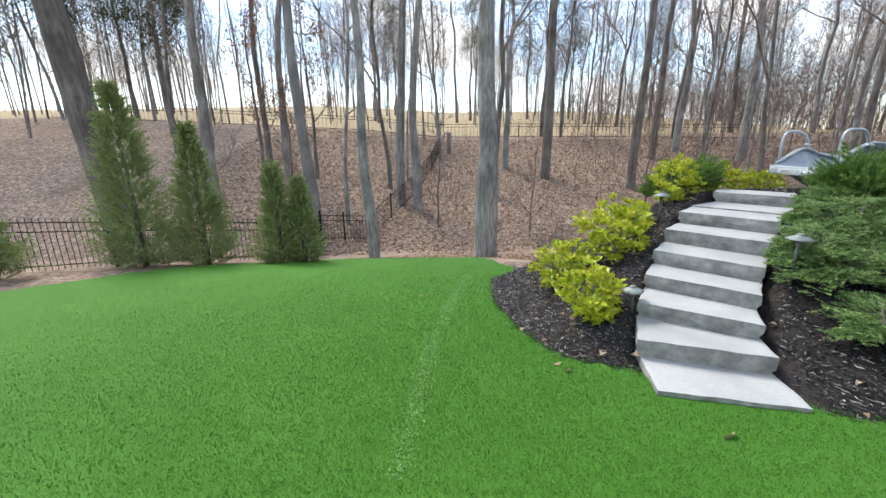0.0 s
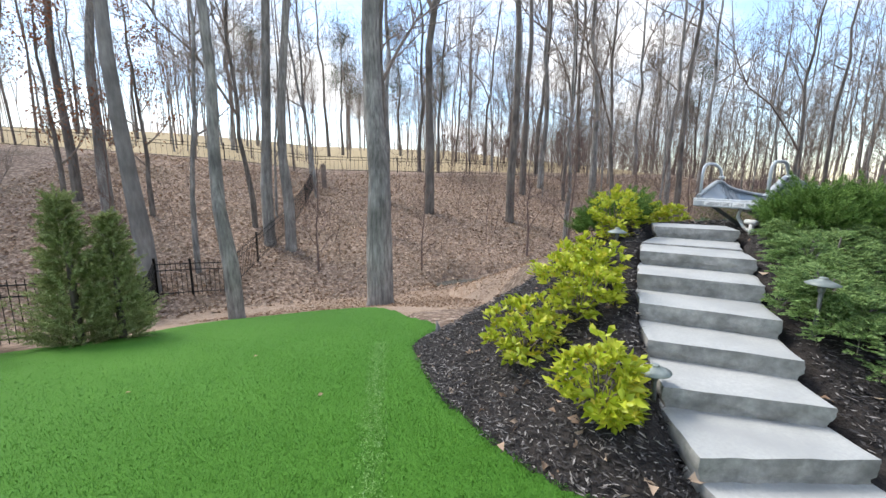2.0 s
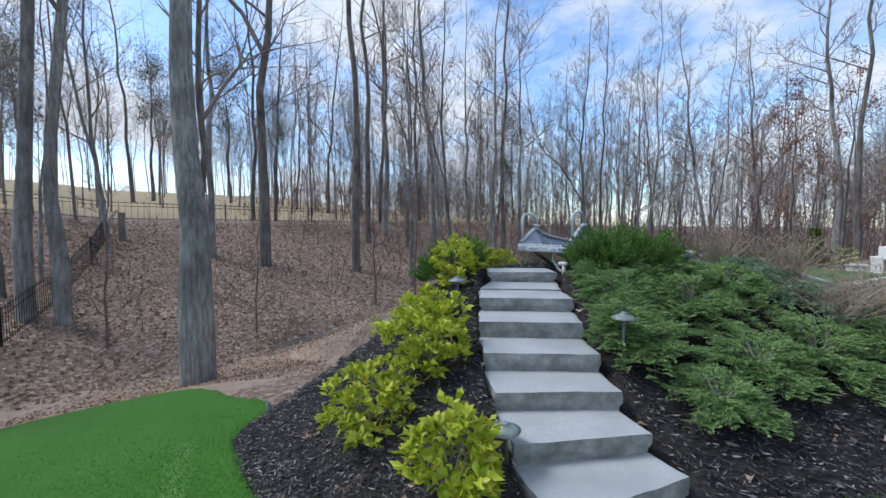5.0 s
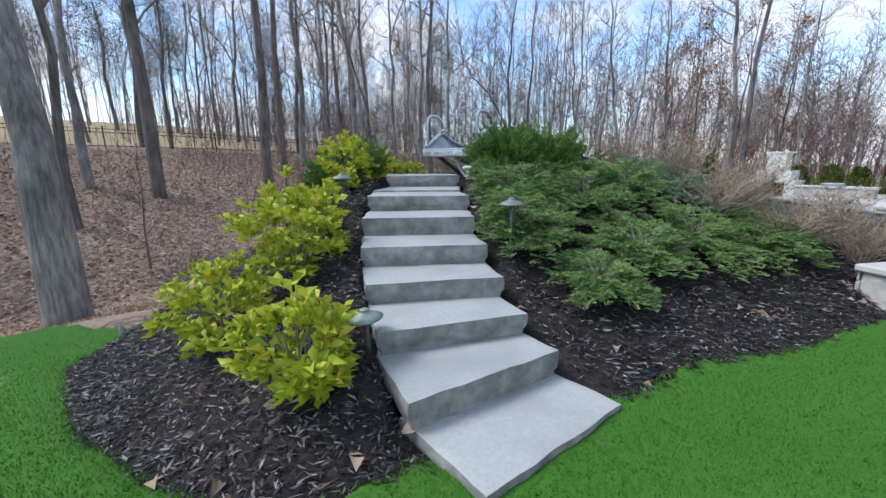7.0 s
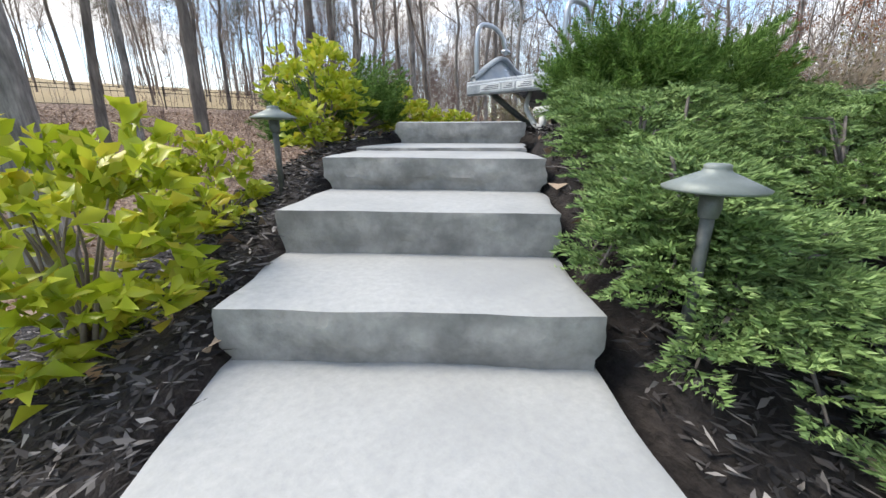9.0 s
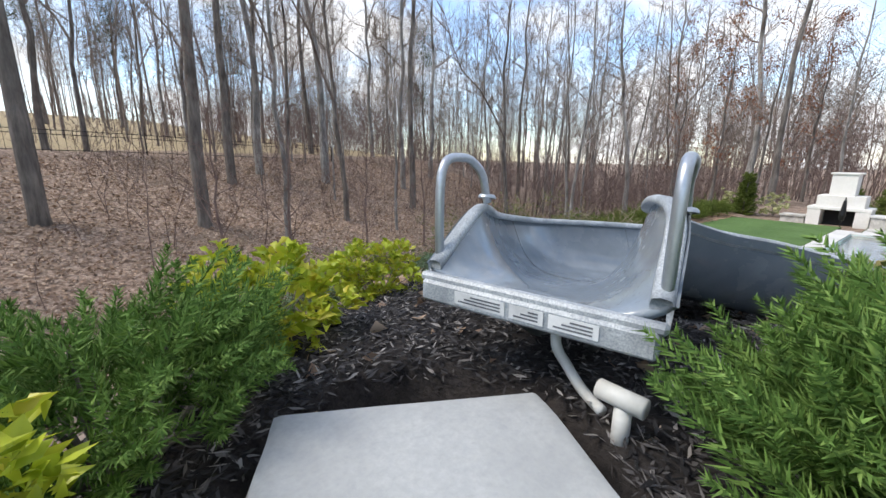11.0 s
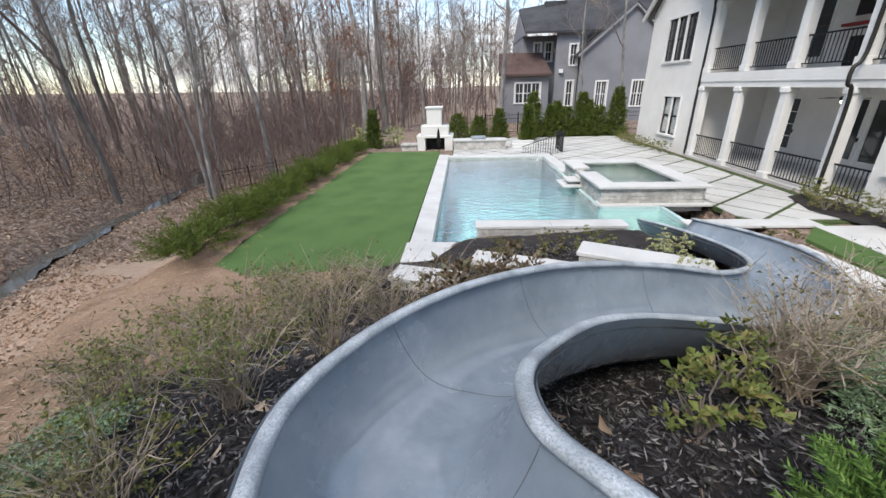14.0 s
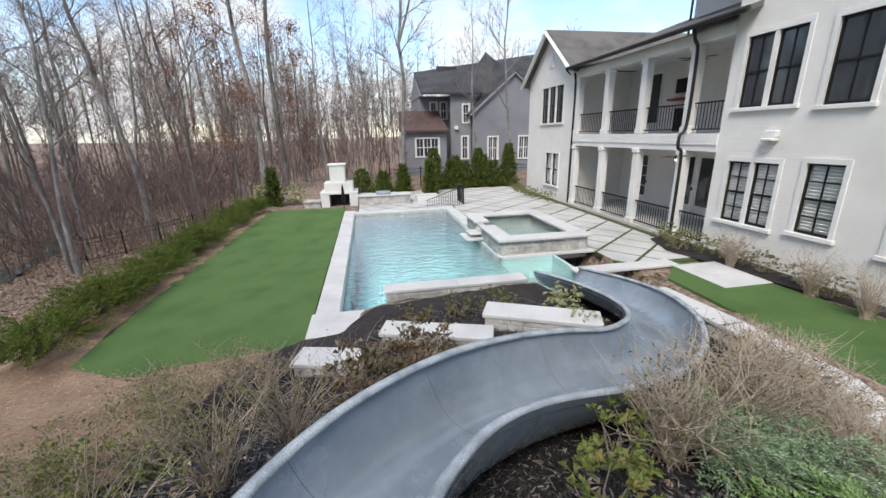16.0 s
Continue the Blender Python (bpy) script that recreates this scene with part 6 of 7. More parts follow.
# painted brick: courses in relief
M_BRICK, n_, l_, b_ = mat("white_painted_brick", 0.75, 0, 0.3)
co_ = n_.new("ShaderNodeTexCoord")
sx_ = n_.new("ShaderNodeSeparateXYZ")
cb_ = n_.new("ShaderNodeCombineXYZ")
l_.new(co_.outputs["Object"], sx_.inputs[0])
l_.new(sx_.outputs[0], cb_.inputs[0])
l_.new(sx_.outputs[2], cb_.inputs[1])
bt_ = n_.new("ShaderNodeTexBrick")
bt_.inputs["Scale"].default_value = 1.0
bt_.inputs["Brick Width"].default_value, bt_.inputs["Row Height"].default_value, bt_.inputs["Mortar Size"].default_value = 0.24, 0.078, 0.008
bt_.inputs["Color1"].default_value, bt_.inputs["Color2"].default_value, bt_.inputs["Mortar"].default_value = (1, 1, 1, 1), (0.8, 0.8, 0.8, 1), (0.25, 0.25, 0.25, 1)
l_.new(cb_.outputs[0], bt_.inputs["Vector"])
g_ = noise_tex(n_, l_, 1.3, 4)
l_.new(ramp(n_, l_, g_, [(0.3, (0.68, 0.665, 0.635)), (0.75, (0.77, 0.755, 0.725))]), b_.inputs["Base Color"])
bump(n_, l_, b_, bt_.outputs["Color"], 0.55, 0.012)

BF = 10.4
house = thing("white_house", "two-storey white painted brick house with double porches", "house")
WB = BF + 0.3
# gabled wing
h1 = [(11.55, 12.95, 0.62, 2.2, ), (11.4, 13.7, 3.66, 5.35)]
part("wall", wall_holes(10.4, 15.4, -0.2, 5.85, BF, WB, [(h[0], h[1], h[2], h[3]) for h in h1]), M_BRICK, house)
part("wall", tboxes((15.1, 15.4, WB, BF + 8, -0.2, 5.85), (10.4, 10.7, WB, BF + 2.8, -0.2, 5.85)), M_BRICK, house)
gb = bmesh.new()
tri = [gb.verts.new(p) for p in ((10.4, -BF, 5.85), (15.4, -BF, 5.85), (12.9, -BF, 7.75))]
f0 = gb.faces.new(tri)
ext = bmesh.ops.extrude_face_region(gb, geom=[f0])
for v in [g for g in ext["geom"] if isinstance(g, bmesh.types.BMVert)]:
    v.co.y -= 0.3
part("gable", gb, M_BRICK, house)
part("gable_vent", tboxes((12.62, 13.05, BF - 0.04, BF + 0.0, 6.2, 6.85), bevel=0.01), M_TRIM, house)
for k in range(6):
    part("louvre", tboxes((12.67, 13.0, BF - 0.055, BF - 0.035, 6.26 + 0.09 * k, 6.31 + 0.09 * k)), M_SLAT, house)


def roof(verts, material, thick=0.12, label="", who=None):
    bm = bmesh.new()
    f = bm.faces.new([bm.verts.new(p) for p in verts])
    ext = bmesh.ops.extrude_face_region(bm, geom=[f])
    for v in [g for g in ext["geom"] if isinstance(g, bmesh.types.BMVert)]:
        v.co.z += thick
    return part("roof", bm, material, who or house, label)


roof([(10.1, -BF + 0.35, 5.68), (12.9, -BF + 0.35, 7.80), (12.9, -BF - 9, 7.80), (10.1, -BF - 9, 5.68)], M_ROOF, label="grey shingle roof")
roof([(12.9, -BF + 0.35, 7.80), (15.75, -BF + 0.35, 5.65), (15.75, -BF - 9, 5.65), (12.9, -BF - 9, 7.80)], M_ROOF)
part("barge_board", join(tube([(10.05, -BF + 0.36, 5.62), (12.9, -BF + 0.36, 7.78)], 0.10, 4), tube([(12.9, -BF + 0.36, 7.78), (15.8, -BF + 0.36, 5.58)], 0.10, 4)), M_TRIM, house)
window(house, 11.55, 12.95, 0.62, 2.2, BF, 1, 2, True, tri=2)
window(house, 11.4, 13.7, 3.66, 5.35, BF, 2, 4, False, tri=3)
# porch bay
PD = 2.7
part("wall", wall_holes(2.6, 10.4, -0.2, 5.85, BF + PD, BF + PD + 0.3, [(8.6, 9.6, 0.0, 2.3), (5.2, 6.9, 0.0, 2.35), (3.0, 4.2, 0.0, 2.3), (8.4, 9.3, 3.5, 5.4), (3.0, 5.0, 3.1, 5.3)]), M_WHITE, house)
part("porch_floor", tboxes((2.6, 10.4, BF - 0.05, BF + PD, 2.80, 3.10)), M_TRIM, house)
part("porch_floor", tboxes((2.6, 10.4, BF - 0.05, BF + PD, -0.1, 0.02)), M_PAVER, house)
part("porch_ceiling", tboxes((2.6, 10.4, BF, BF + PD, 5.72, 5.78)), M_TRIM, house)
part("beam", tboxes((2.6, 10.4, BF - 0.06, BF + 0.28, 5.45, 5.72)), M_TRIM, house)
part("beam", tboxes((2.6, 10.4, BF - 0.02, BF + 0.24, 2.62, 2.80)), M_TRIM, house)
roof([(2.0, -BF + 0.45, 5.76), (10.3, -BF + 0.45, 5.76), (10.3, -BF - 4.6, 7.55), (2.0, -BF - 4.6, 7.55)], M_ROOF)
part("gutter", tube([(1.9, -BF + 0.5, 5.82), (10.3, -BF + 0.5, 5.82)], 0.07, 8), M_BRONZE, house, "dark bronze gutter")
for a in (10.1, 7.95, 5.85, 3.8):
    for z0, z1 in ((0.0, 2.62), (3.1, 5.45)):
        c = part("column", tboxes((a - 0.13, a + 0.13, BF - 0.03, BF + 0.23, z0, z1), bevel=0.01), M_TRIM, house)
        part("capital", tboxes((a - 0.17, a + 0.17, BF - 0.07, BF + 0.27, z1 - 0.14, z1 - 0.003), bevel=0.015), M_TRIM, c)
        part("plinth", tboxes((a - 0.16, a + 0.16, BF - 0.06, BF + 0.26, z0 + 0.003, z0 + 0.2), bevel=0.012), M_TRIM, c)
for a0, a1 in ((8.1, 9.95), (6.0, 7.8), (3.95, 5.7), (2.65, 3.65)):
    for z in (0.03, 3.12):
        rl = part("railing", tboxes((a0, a1, BF + 0.08, BF + 0.12, z + 0.78, z + 0.82)), M_BLACK, house, "black metal porch railing")
        part("bottom_rail", tboxes((a0, a1, BF + 0.08, BF + 0.12, z + 0.08, z + 0.11)), M_BLACK, rl)
        n = int((a1 - a0) / 0.11)
        for k in range(1, n):
            x = a0 + (a1 - a0) * k / n
            part("baluster", tboxes((x - 0.008, x + 0.008, BF + 0.092, BF + 0.108, z + 0.11, z + 0.78)), M_BLACK, rl)
def door(a0, a1, z0, z1, b, panes, material):
    d = part("door", tboxes((a0, a0 + 0.12, b + 0.05, b + 0.1, z0, z1), (a1 - 0.12, a1, b + 0.05, b + 0.1, z0, z1), (a0 + 0.12, a1 - 0.12, b + 0.05, b + 0.1, z1 - 0.14, z1), (a0 + 0.12, a1 - 0.12, b + 0.05, b + 0.1, z0, z0 + 0.45)), material, house, "glazed porch door")
    part("pane", tboxes((a0 + 0.1, a1 - 0.1, b + 0.07, b + 0.08, z0 + 0.4, z1 - 0.12)), M_GLASS, d)
    for k in range(1, panes):
        z = z0 + 0.45 + (z1 - z0 - 0.6) * k / panes
        part("muntin", tboxes((a0 + 0.12, a1 - 0.12, b + 0.055, b + 0.095, z - 0.012, z + 0.012)), material, d)
    part("handle", tboxes((a0 + 0.04, a0 + 0.08, b + 0.0, b + 0.05, z0 + 1.0, z0 + 1.12)), M_BLACK, d)
PB = BF + PD
door(8.6, 9.6, 0.0, 2.3, PB, 4, M_TRIM)
door(5.2, 6.03, 0.0, 2.35, PB, 1, M_TRIM)
door(6.07, 6.9, 0.0, 2.35, PB, 1, M_TRIM)
door(3.0, 4.2, 0.0, 2.3, PB, 1, M_TRIM)
door(3.0, 3.98, 3.1, 5.3, PB, 1, M_BLACK)
door(4.02, 5.0, 3.1, 5.3, PB, 1, M_BLACK)
window(house, 8.4, 9.3, 3.5, 5.4, PB, 1, 3)
part("television", tboxes((6.6, 7.5, PB - 0.09, PB - 0.01, 4.55, 5.05), bevel=0.01), M_BLACK, house, "black wall television")
part("mantel", tboxes((6.4, 7.7, PB - 0.25, PB - 0.003, 4.28, 4.36), bevel=0.01), M_RED, house, "red mantel shelf")
# flat panel on the wall; the opening's darkness is painted, nothing is recessed
part("firebox", tboxes((6.6, 7.5, PB - 0.02, PB - 0.004, 3.15, 4.0)), M_DARKROOM, house)
for a, z in ((5.2, 5.70), (5.4, 2.62)):
    fan = thing("ceiling_fan", "black porch ceiling fan with a lit bulb", "ceiling fan", "porch fans", Matrix.Translation((a, -(BF + 1.3), z)))
    part("downrod", tube([(0, 0, 0), (0, 0, -0.28)], 0.015, 8), M_BLACK, fan)
    part("motor", lathe([(0.03, -0.25), (0.10, -0.28), (0.10, -0.34), (0.05, -0.38), (0.0, -0.38)], 14), M_BLACK, fan, smooth=True)
    part("bulb", lathe([(0.06, -0.38), (0.07, -0.42), (0.04, -0.46), (0.0, -0.465)], 12), M_LAMP, fan, "lit frosted bulb")
    for k in range(5):
        part("blade", boxes((0.1, 0.55, -0.055, 0.055, -0.315, -0.305)), M_BLACK, fan, m=Matrix.Rotation(2 * math.pi * k / 5, 4, "Z"))
part("downspout", tube(spline([(10.35, -BF + 0.48, 5.78), (10.3, -BF + 0.3, 5.6), (10.27, -BF + 0.07, 5.35), (10.27, -BF + 0.07, 2.0), (10.27, -BF + 0.07, 0.05)], 4), 0.045, 8), M_BRONZE, house, "dark bronze downspout", True)
part("downspout", tube(spline([(3.45, -BF + 0.48, 5.78), (3.5, -BF + 0.35, 5.5), (3.62, -BF + 0.12, 5.2), (3.62, -BF + 0.12, 3.4), (3.62, -BF + 0.3, 3.05), (3.62, -BF + 0.3, 2.7), (3.68, -BF + 0.1, 2.4), (3.68, -BF + 0.1, 0.1)], 4), 0.045, 8), M_BRONZE, house, smooth=True)
# near block
nb = [(0.85, 2.15, 0.90, 2.42), (0.83, 2.2, 3.70, 5.30), (-0.45, 0.27, 0.98, 2.48), (-0.55, 0.28, 3.64, 5.25), (-2.6, -1.4, 0.9, 2.42), (-2.6, -1.4, 3.7, 5.3), (-5.2, -3.9, 0.9, 2.42), (-5.2, -3.9, 3.7, 5.3)]
part("wall", wall_holes(-8.5, 2.6, -0.3, 9.0, BF, WB, nb), M_BRICK, house)
part("wall", tboxes((2.3, 2.6, WB, BF + 4, -0.2, 9.0), (-8.5, -8.2, WB, BF + 9, -0.3, 9.0)), M_BRICK, house)
for i, (a0, a1, z0, z1) in enumerate(nb):
    window(house, a0, a1, z0, z1, BF, 2 if z0 < 2 else 2, 4 if z0 < 2 else 2, z0 < 2, tri=2 if a1 - a0 > 1 else 1)
part("vent_hood", boxes((0.98, 1.26, -BF + 0.003, -BF + 0.22, 2.92, 3.0), (0.98, 1.26, -BF + 0.003, -BF + 0.15, 3.0, 3.16), bevel=0.02), M_TRIM, house, "white wall vent hood")
# upper storey behind the porch roof
part("wall", wall_holes(2.6, 8.0, 5.9, 9.0, BF + 3.4, BF + 3.7, [(3.9, 5.0, 7.0, 8.6)]), M_WHITE, house)
part("wall", tboxes((7.7, 8.0, BF + 3.7, BF + 8, 5.9, 9.0)), M_WHITE, house)
window(house, 3.9, 5.0, 7.0, 8.6, BF + 3.4, 2, 4, True, tri=2)
roof([(-9, -BF + 0.5, 8.9), (2.6, -BF + 0.5, 8.9), (8.4, -BF - 3.0, 8.9), (8.4, -BF - 10, 11.5), (-9, -BF - 10, 11.5)], M_ROOF)
part("downspout", tube([(8.06, -(BF + 3.3), 9.0), (8.06, -(BF + 3.3), 6.6)], 0.045, 8), M_BRONZE, house)

# ---- grey neighbour house ----
nbh = thing("grey_house", "grey painted two-storey house with dark shingle roofs", "house")
A0 = 27.0


def nwall(b0, b1, z0, z1, a, holes):
    """A wall facing the pool along the across axis."""
    bm = bmesh.new()
    xs = sorted({b0, b1, *[h[0] for h in holes], *[h[1] for h in holes]})
    for x0, x1 in zip(xs, xs[1:]):
        zs = z0
        for h in sorted((h for h in holes if h[0] <= x0 and h[1] >= x1), key=lambda q: q[2]):
            if h[2] > zs:
                box(bm, a, a + 0.3, -x1, -x0, zs, h[2])
            zs = h[3]
        if z1 > zs:
            box(bm, a, a + 0.3, -x1, -x0, zs, z1)
    return part("wall", bm, M_GREY, nbh)


def nwindow(b0, b1, z0, z1, a, tri):
    w = part("window", tboxes((a - 0.04, a + 0.02, b0 - 0.12, b1 + 0.12, z1, z1 + 0.12), (a - 0.04, a + 0.02, b0 - 0.12, b0, z0, z1), (a - 0.04, a + 0.02, b1, b1 + 0.12, z0, z1), (a - 0.08, a + 0.02, b0 - 0.14, b1 + 0.14, z0 - 0.1, z0)), M_TRIM, nbh, "pale window surround")
    for k in range(tri):
        p0, p1 = b0 + (b1 - b0) * k / tri, b0 + (b1 - b0) * (k + 1) / tri
        part("pane", tboxes((a + 0.1, a + 0.11, p0 + 0.03, p1 - 0.03, z0, z1)), M_GLASS, w)
        part("sash", tboxes((a + 0.05, a + 0.1, p0, p0 + 0.05, z0, z1), (a + 0.05, a + 0.1, p1 - 0.05, p1, z0, z1), (a + 0.05, a + 0.1, p0 + 0.05, p1 - 0.05, (z0 + z1) / 2 - 0.03, (z0 + z1) / 2 + 0.03), (a + 0.05, a + 0.1, (p0 + p1) / 2 - 0.015, (p0 + p1) / 2 + 0.015, z0, z1)), M_TRIM, w)


nwall(4.2, 7.9, -0.5, 3.5, A0, [(5.3, 7.2, 1.5, 2.9)])
nwindow(5.3, 7.2, 1.5, 2.9, A0, 3)
roof([(A0 - 0.4, -3.9, 3.45), (A0 - 0.4, -8.0, 3.45), (A0 + 2.4, -7.6, 5.1), (A0 + 2.4, -4.1, 5.1)], M_ROOFR, 0.15, "brown shingle lean-to roof", nbh)
nwall(6.0, 11.0, -0.5, 6.45, A0 + 2.4, [(7.0, 7.5, 4.6, 5.9), (7.9, 8.4, 4.6, 5.9)])
nwindow(7.0, 7.5, 4.6, 5.9, A0 + 2.4, 1)
nwindow(7.9, 8.4, 4.6, 5.9, A0 + 2.4, 1)
nwall(8.4, 10.2, -0.5, 6.6, A0 + 0.6, [(9.4, 9.9, 1.2, 3.0), (9.5, 10.0, 4.2, 5.6)])
nwindow(9.4, 9.9, 1.2, 3.0, A0 + 0.6, 1)
nwindow(9.5, 10.0, 4.2, 5.6, A0 + 0.6, 1)
nwall(10.2, 18.0, -0.5, 4.9, A0, [(11.6, 12.4, 1.1, 2.9), (14.4, 15.3, 1.1, 2.9)])
nwindow(11.6, 12.4, 1.1, 2.9, A0, 2)
nwindow(14.4, 15.3, 1.1, 2.9, A0, 2)
gb = bmesh.new()
f0 = gb.faces.new([gb.verts.new(p) for p in ((A0, -10.2, 4.9), (A0, -17.4, 4.9), (A0, -13.8, 8.0))])
ext = bmesh.ops.extrude_face_region(gb, geom=[f0])
for v in [g for g in ext["geom"] if isinstance(g, bmesh.types.BMVert)]:
    v.co.x += 0.3
part("gable", gb, M_GREY, nbh)
part("barge_board", join(tube([(A0 - 0.2, -9.9, 4.75), (A0 - 0.2, -13.8, 8.1)], 0.13, 4), tube([(A0 - 0.2, -13.8, 8.1), (A0 - 0.2, -17.7, 4.75)], 0.13, 4)), M_GREYTRIM, nbh)
roof([(A0 - 0.3, -9.8, 4.7), (A0 - 0.3, -13.8, 8.1), (A0 + 9, -13.8, 8.1), (A0 + 9, -9.8, 4.7)], M_ROOFD, 0.15, "dark shingle roof", nbh)
roof([(A0 - 0.3, -13.8, 8.1), (A0 - 0.3, -17.8, 4.7), (A0 + 9, -17.8, 4.7), (A0 + 9, -13.8, 8.1)], M_ROOFD, 0.15, "", nbh)
roof([(A0 + 0.2, -5.9, 6.4), (A0 + 0.2, -18, 6.4), (A0 + 5, -18, 10.3), (A0 + 5, -5.9, 8.6)], M_ROOFD, 0.15, "", nbh)
roof([(A0 + 1.5, -9.8, 7.0), (A0 + 1.5, -15.5, 7.0), (A0 + 4.5, -12.6, 10.3)], M_ROOFD, 0.15, "", nbh)
part("wall", tboxes((A0 + 2.7, A0 + 9, 6.0, 6.3, -0.5, 6.5), (A0 + 0.9, A0 + 2.4, 10.2, 10.5, -0.5, 6.4), (A0 + 0.3, A0 + 2.4, 4.2, 4.5, -0.5, 3.4)), M_GREY, nbh)
gb = bmesh.new()
f0 = gb.faces.new([gb.verts.new(p) for p in ((A0 + 1.5, -5.95, 6.4), (A0 + 9, -5.95, 6.4), (A0 + 5, -5.95, 8.5))])
ext = bmesh.ops.extrude_face_region(gb, geom=[f0])
for v in [g for g in ext["geom"] if isinstance(g, bmesh.types.BMVert)]:
    v.co.y -= 0.3
part("gable", gb, M_GREY, nbh)
part("chimney", tboxes((A0 + 4.2, A0 + 5.0, 8.0, 9.8, 8.3, 9.15)), M_ROOFD, nbh)
part("vent_box", tboxes((A0 + 0.35, A0 + 0.6, 8.7, 9.0, 3.6, 3.9), bevel=0.02), M_TRIM, nbh)

# ---- planting round the terrace ----
AL = "green arborvitae in a hedge row behind the patio"
rs = random.Random(12)
for i, (a, b, h, r) in enumerate([(16.5, 2.0, 1.2, 0.5), (16.8, 3.2, 1.6, 0.4), (15.2, 4.55, 1.9, 0.28), (17.0, 5.1, 2.5, 0.5), (17.2, 6.2, 1.7, 0.55), (17.4, 7.1, 1.6, 0.5), (17.5, 8.0, 2.4, 0.5), (17.6, 9.0, 1.6, 0.5), (17.4, 9.95, 2.6, 0.5), (18.2, 6.7, 1.9, 0.5), (18.4, 8.6, 1.9, 0.5), (13.9, -3.5, 1.8, 0.3), (17.5, 0.8, 1.3, 0.6), (17.8, -0.6, 1.3, 0.6)]):
    x, y = tp(a, b)
    conifer("hedge_arborvitae", x, y, h + 0.2, r, int(210 * h), L_ARB, AL, 200 + i, "arborvitae", "arborvitae behind the patio", 0.035, 0.13, 20, z=-0.15, power=0.7, slim=0.2)
for i in range(9):
    x, y = tp(15.9 - i * 0.62, 9.75 - 0.25 * math.sin(i * 0.35))
    broadleaf_shrub("hedge_shrub", x, y, 0.42, 0.36, 0.45, 420, 0.07, L_SHRUB, "low clipped green shrub beside the house wall", 240 + i, 6, group="low shrubs by the house")
for i, (a, b) in enumerate([(3.6, 10.05), (3.1, 9.85), (2.6, 9.95), (2.1, 9.9), (1.5, 9.95), (0.9, 10.0), (0.4, 9.95), (2.4, 9.5), (-0.4, 10.0), (-1.1, 9.9)]):
    x, y = tp(a, b)
    broadleaf_shrub("foundation_shrub", x, y, 0.34, 0.32, 0.5, 420, 0.07, L_SHRUB if i < 5 else L_OLIVE, "small mixed green shrub below the house windows", 260 + i, 7, group="shrubs below the windows")
bed = part("foundation_bed", ([tuple(POOL.inverted() @ Vector((*tp(a, b), 0.015))) for a, b in ((4.0, 10.38), (3.6, 9.55), (2.4, 9.15), (0.8, 9.55), (-2, 9.85), (-7, 10.05), (-7, 10.38))], [tuple(range(7))]), M_MULCH, m=POOL)
tagged(bed, "dark mulch strip below the house wall", "mulch bed", kind="structure")


def twig_shrub(name, x, y, rx, h, twigs, material, label, seed, leaves=0, leaf_mat=None, leaf=0.032, group="", thin=0.0036, up=1.0):
    """A thin bare or half-bare shrub: many fine arching twigs, with a few small leaves."""
    r = np.random.default_rng(seed)
    z = float(height(x, y))
    th = empty(name, pose(x, y, z), label, "shrub", group)
    ps, tips = [], []
    for _ in range(twigs):
        a, s = r.uniform(0, 6.28), r.uniform(0.15, 1) * rx
        hh = h * r.uniform(0.5, 1.05)
        pts = [(r.normal(0, 0.05), r.normal(0, 0.05), -0.04)]
        for f in (0.35, 0.7, 1.0):
            pts.append((math.cos(a) * s * f + r.normal(0, 0.03), math.sin(a) * s * f + r.normal(0, 0.03), hh * f ** (0.7 / up)))
        ps.append(tube(pts, [thin * 1.5, thin * 1.1, thin * 0.8, thin * 0.4], 3, False))
        tips.append(pts)
        for _k in range(3):
            f = r.uniform(0.3, 0.9)
            k = 1 if f < 0.6 else 2
            q = np.array(pts[k]) * (1 - f) + np.array(pts[k + 1]) * f
            e = q + np.array([r.normal(0, 0.12), r.normal(0, 0.12), r.uniform(0.02, 0.2)])
            ps.append(tube([q, (q + e) / 2 + r.normal(0, 0.01, 3), e], [thin * 0.7, thin * 0.5, thin * 0.3], 3, False))
            tips.append([q, q, q, e])
    part("twiggy_crown", join(*ps), material, th)
    if leaves:
        t = np.array([[p[k] for k in range(4)] for p in tips])
        i = r.integers(0, len(t), leaves)
        f = r.uniform(0.2, 1, leaves)[:, None]
        pos = t[i, 2] * (1 - f) + t[i, 3] * f + r.normal(0, 0.02, (leaves, 3))
        V, F = leaf_mesh(pos, r.normal(size=(leaves, 3)) + np.array([0, 0, 0.4]), r.uniform(0.6, 1.2, leaves) * leaf, 0.45, r)
        fast_mesh("foliage", V, F, leaf_mat or L_OLIVE, th)
    return th


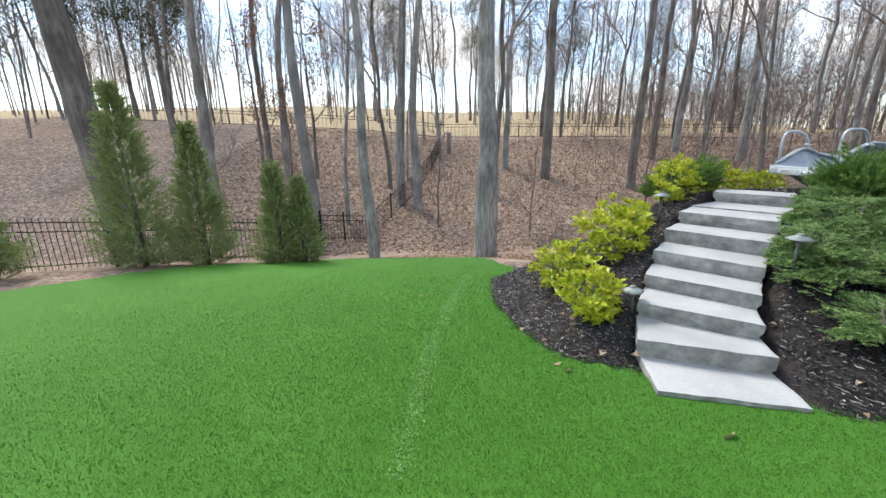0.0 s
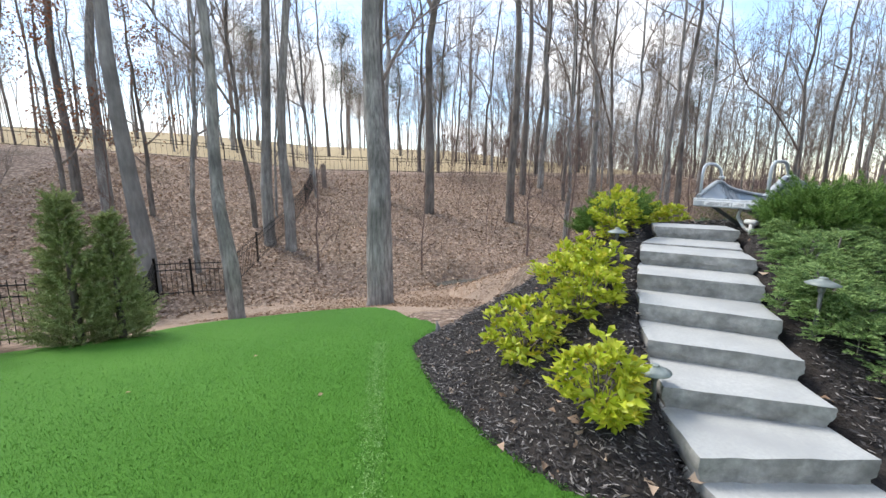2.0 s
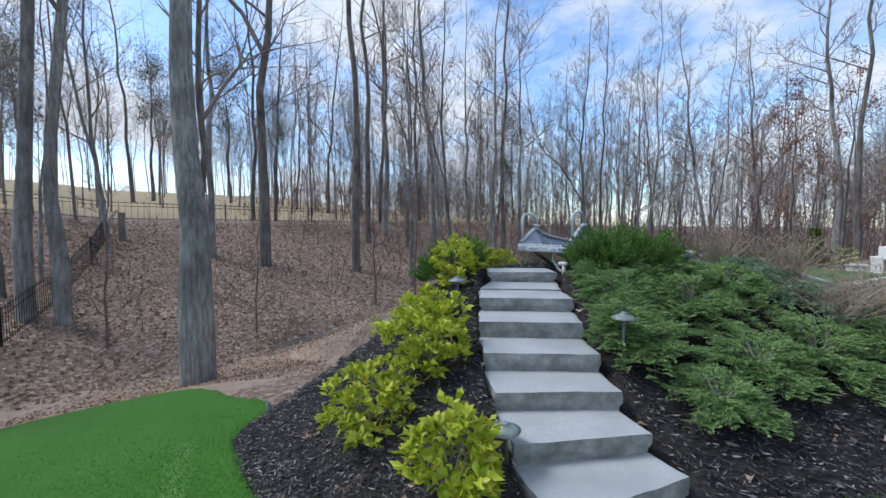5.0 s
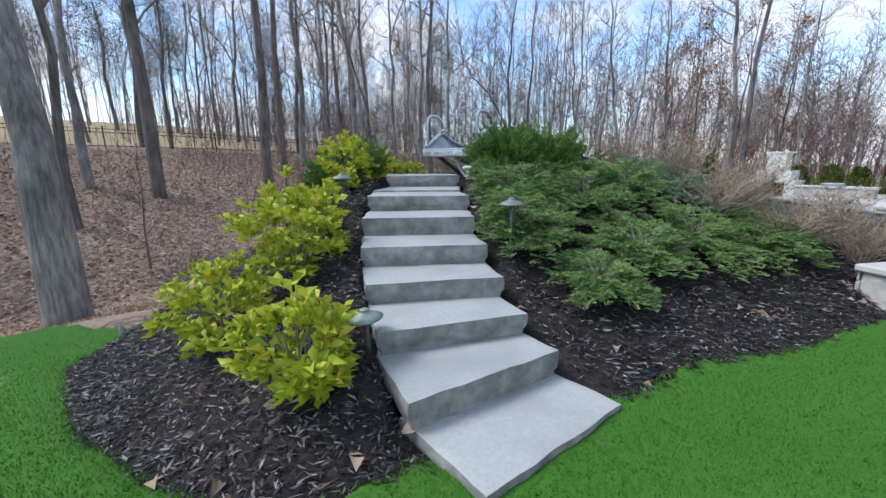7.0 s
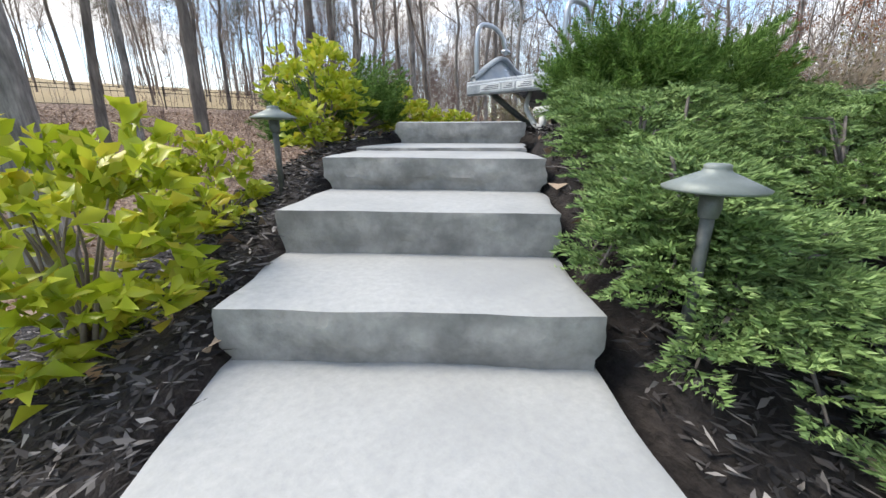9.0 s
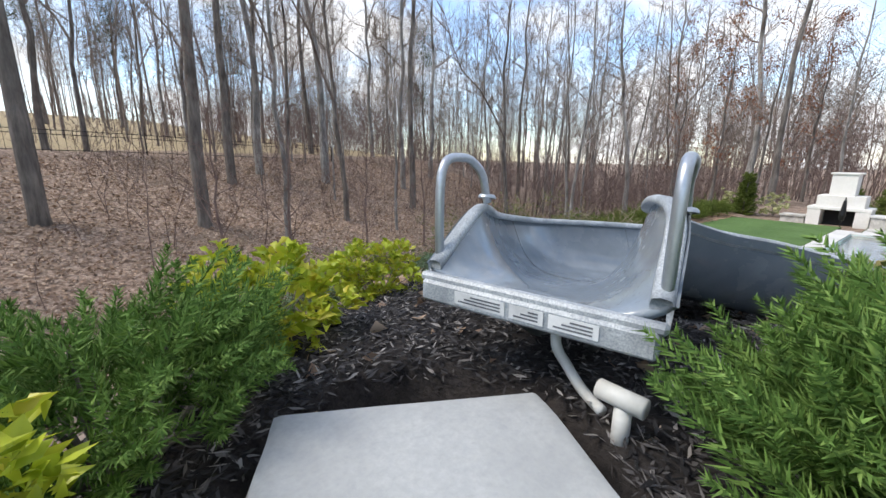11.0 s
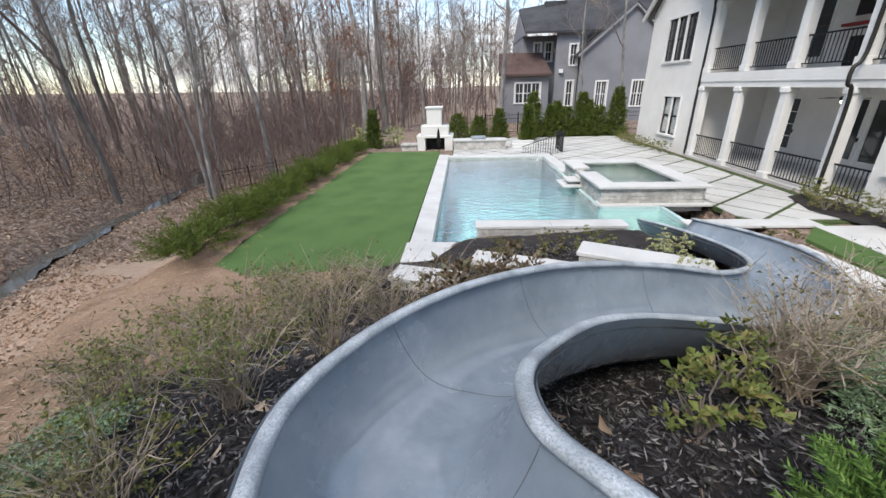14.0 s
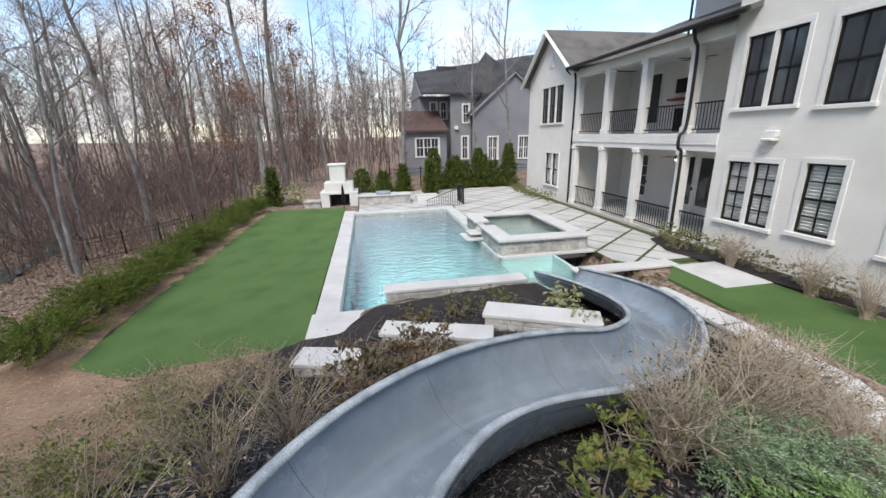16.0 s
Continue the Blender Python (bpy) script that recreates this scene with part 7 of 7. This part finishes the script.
DRY = "thin half-bare straw-coloured shrub with fine twigs"
for i, (x, y, rx, h, tw, lv, lm) in enumerate([(7.0, 7.35, 0.5, 0.55, 60, 900, L_OLIVE), (7.7, 7.0, 0.5, 0.7, 60, 1100, L_SHRUB), (8.3, 6.5, 0.5, 0.75, 70, 1000, L_OLIVE), (8.8, 6.0, 0.5, 0.7, 70, 600, L_OLIVE), (9.2, 5.3, 0.5, 0.7, 70, 400, L_OLIVE),
                                            (9.4, 4.6, 0.45, 0.6, 60, 300, L_BRONZE), (6.9, 3.9, 0.45, 0.7, 80, 500, L_OLIVE), (6.9, 3.1, 0.5, 0.75, 90, 500, L_OLIVE), (7.0, 2.3, 0.55, 0.75, 90, 500, L_OLIVE), (7.3, 1.5, 0.5, 0.7, 90, 500, L_OLIVE), (7.9, 0.6, 0.45, 0.6, 80, 500, L_OLIVE),
                                            (6.5, 1.9, 0.55, 0.6, 90, 200, L_OLIVE), (7.0, 1.2, 0.5, 0.6, 80, 200, L_OLIVE), (6.2, 8.1, 0.5, 0.5, 50, 800, L_SHRUB), (9.3, 7.2, 0.5, 0.5, 50, 300, L_OLIVE), (10.2, 6.2, 0.45, 0.5, 60, 500, L_BRONZE), (5.9, 8.7, 0.55, 0.4, 60, 1200, L_OLIVE), (8.2, 8.0, 0.5, 0.4, 50, 700, L_OLIVE), (6.4, 2.6, 0.5, 0.65, 90, 200, L_OLIVE),
                                            (9.0, 7.6, 0.5, 0.6, 50, 1500, L_SHRUB), (9.85, 7.05, 0.5, 0.65, 50, 1500, L_SHRUB), (8.3, 7.85, 0.5, 0.55, 50, 1300, L_SHRUB), (10.4, 6.5, 0.45, 0.55, 50, 900, L_OLIVE), (7.5, 8.45, 0.5, 0.45, 50, 1000, L_OLIVE), (9.6, 7.9, 0.5, 0.4, 60, 900, L_OLIVE), (10.7, 7.3, 0.5, 0.35, 50, 700, L_OLIVE)]):
    twig_shrub("thin_shrub", x, y, rx, h, int(tw * (1.7 if x < 7.6 and y < 4.5 else 0.8)), M_DRY, DRY, 300 + i, lv, lm, group="thin shrubs on the mound")
for i, (a, b) in enumerate([(-0.9, 9.6), (-1.9, 9.5), (-3.0, 9.4), (0.9, 9.65), (-4.2, 9.3)]):
    x, y = tp(a, b)
    twig_shrub("thin_shrub", x, y, 0.55, 0.9, 90, M_DRY, "bare tan twiggy shrub below the house wall", 330 + i, 120, L_OLIVE, group="thin shrubs by the house")
for i, (x, y, h) in enumerate([(6.75, 4.65, 0.55), (6.0, 4.2, 0.5), (7.0, 4.25, 0.45)]):
    broadleaf_shrub("camellia_shrub", x, y, 0.2, 0.2, h, 330, 0.07, L_SHRUB, "small glossy green shrub inside the slide's bend", 340 + i, 9, group="shrubs inside the bend")
for i, (x, y) in enumerate([(9.35, 4.85), (9.0, 5.3), (9.7, 4.3)]):
    broadleaf_shrub("bronze_shrub", x, y, 0.42, 0.42, 0.65, 520, 0.13, L_BRONZE, "bronze-leaved shrub with long drooping leaves", 350 + i, 10, width=0.3, group="bronze shrubs")
for i, (x, y, lm) in enumerate([(10.9, 3.2, L_OLIVE), (10.9, 2.5, L_SHRUB), (10.0, 1.75, L_CREAM), (9.5, 1.9, L_CREAM), (10.4, 1.4, L_CREAM), (10.9, 4.0, L_OLIVE), (10.2, -0.7, L_OLIVE)]):
    broadleaf_shrub("dwarf_shrub", x, y, 0.30, 0.30, 0.36, 420, 0.06, lm, "small mounded variegated shrub in mulch" if lm is L_CREAM else "small mounded green-gold shrub in mulch", 360 + i, 6, group="dwarf shrubs by the pool")
for i, (x, y, rx, h) in enumerate([(6.55, 3.0, 0.6, 0.34), (6.75, 3.55, 0.42, 0.28), (6.2, 8.6, 0.4, 0.22), (7.6, 8.1, 0.4, 0.22)]):
    spray_juniper("silver_juniper", x, y, rx, rx, h, 34, L_SILVER, "low silvery green juniper on the mound", 380 + i, "silver junipers", 14, 36)
# tall trees by the neighbour's house
for i, (a, b, s, ti) in enumerate([(19.0, 3.4, 1.0, 5), (19.0, 8.25, 0.75, 3), (19.0, 10.7, 1.05, 3), (21, -1.5, 0.9, 3), (22, 1.0, 0.8, 4), (20, -4.0, 1.0, 2), (23, -6.0, 1.0, 0)]):
    x, y = tp(a, b)
    copy_thing(templates[ti], place(None, x, y, s, i * 70, z=-0.4))
for i, (a, b) in enumerate([(14.3, -2.5), (14.5, -4.2)]):
    x, y = tp(a, b)
    broadleaf_shrub("hydrangea", x, y, 0.6, 0.6, 1.0, 500, 0.14, L_CREAM, "dry tan hydrangea with faded flower heads", 400 + i, 12, width=0.8)
picket_fence("garden_fence", [tp(18.6, 2.5), tp(18.7, 4.5), tp(18.8, 6.5), tp(18.9, 8.5), tp(19, 10.5), tp(19, 13)], 1.25, 0.13, "black metal fence before the neighbour's house")

broadleaf_shrub("anise_shrub", 6.2, 7.75, 0.42, 0.42, 0.5, 1300, 0.10, L_YELLOW, YL, 6, group="yellow-green shrubs")
for i, (x, y) in enumerate([(7.3, 7.5), (8.6, 7.3), (9.5, 7.1)]):
    broadleaf_shrub("green_shrub", x, y, 0.45, 0.45, 0.5, 1300, 0.035, L_SHRUB, "fine-leaved grey-green shrub on the mound", 420 + i, 14, group="fine shrubs on the mound")
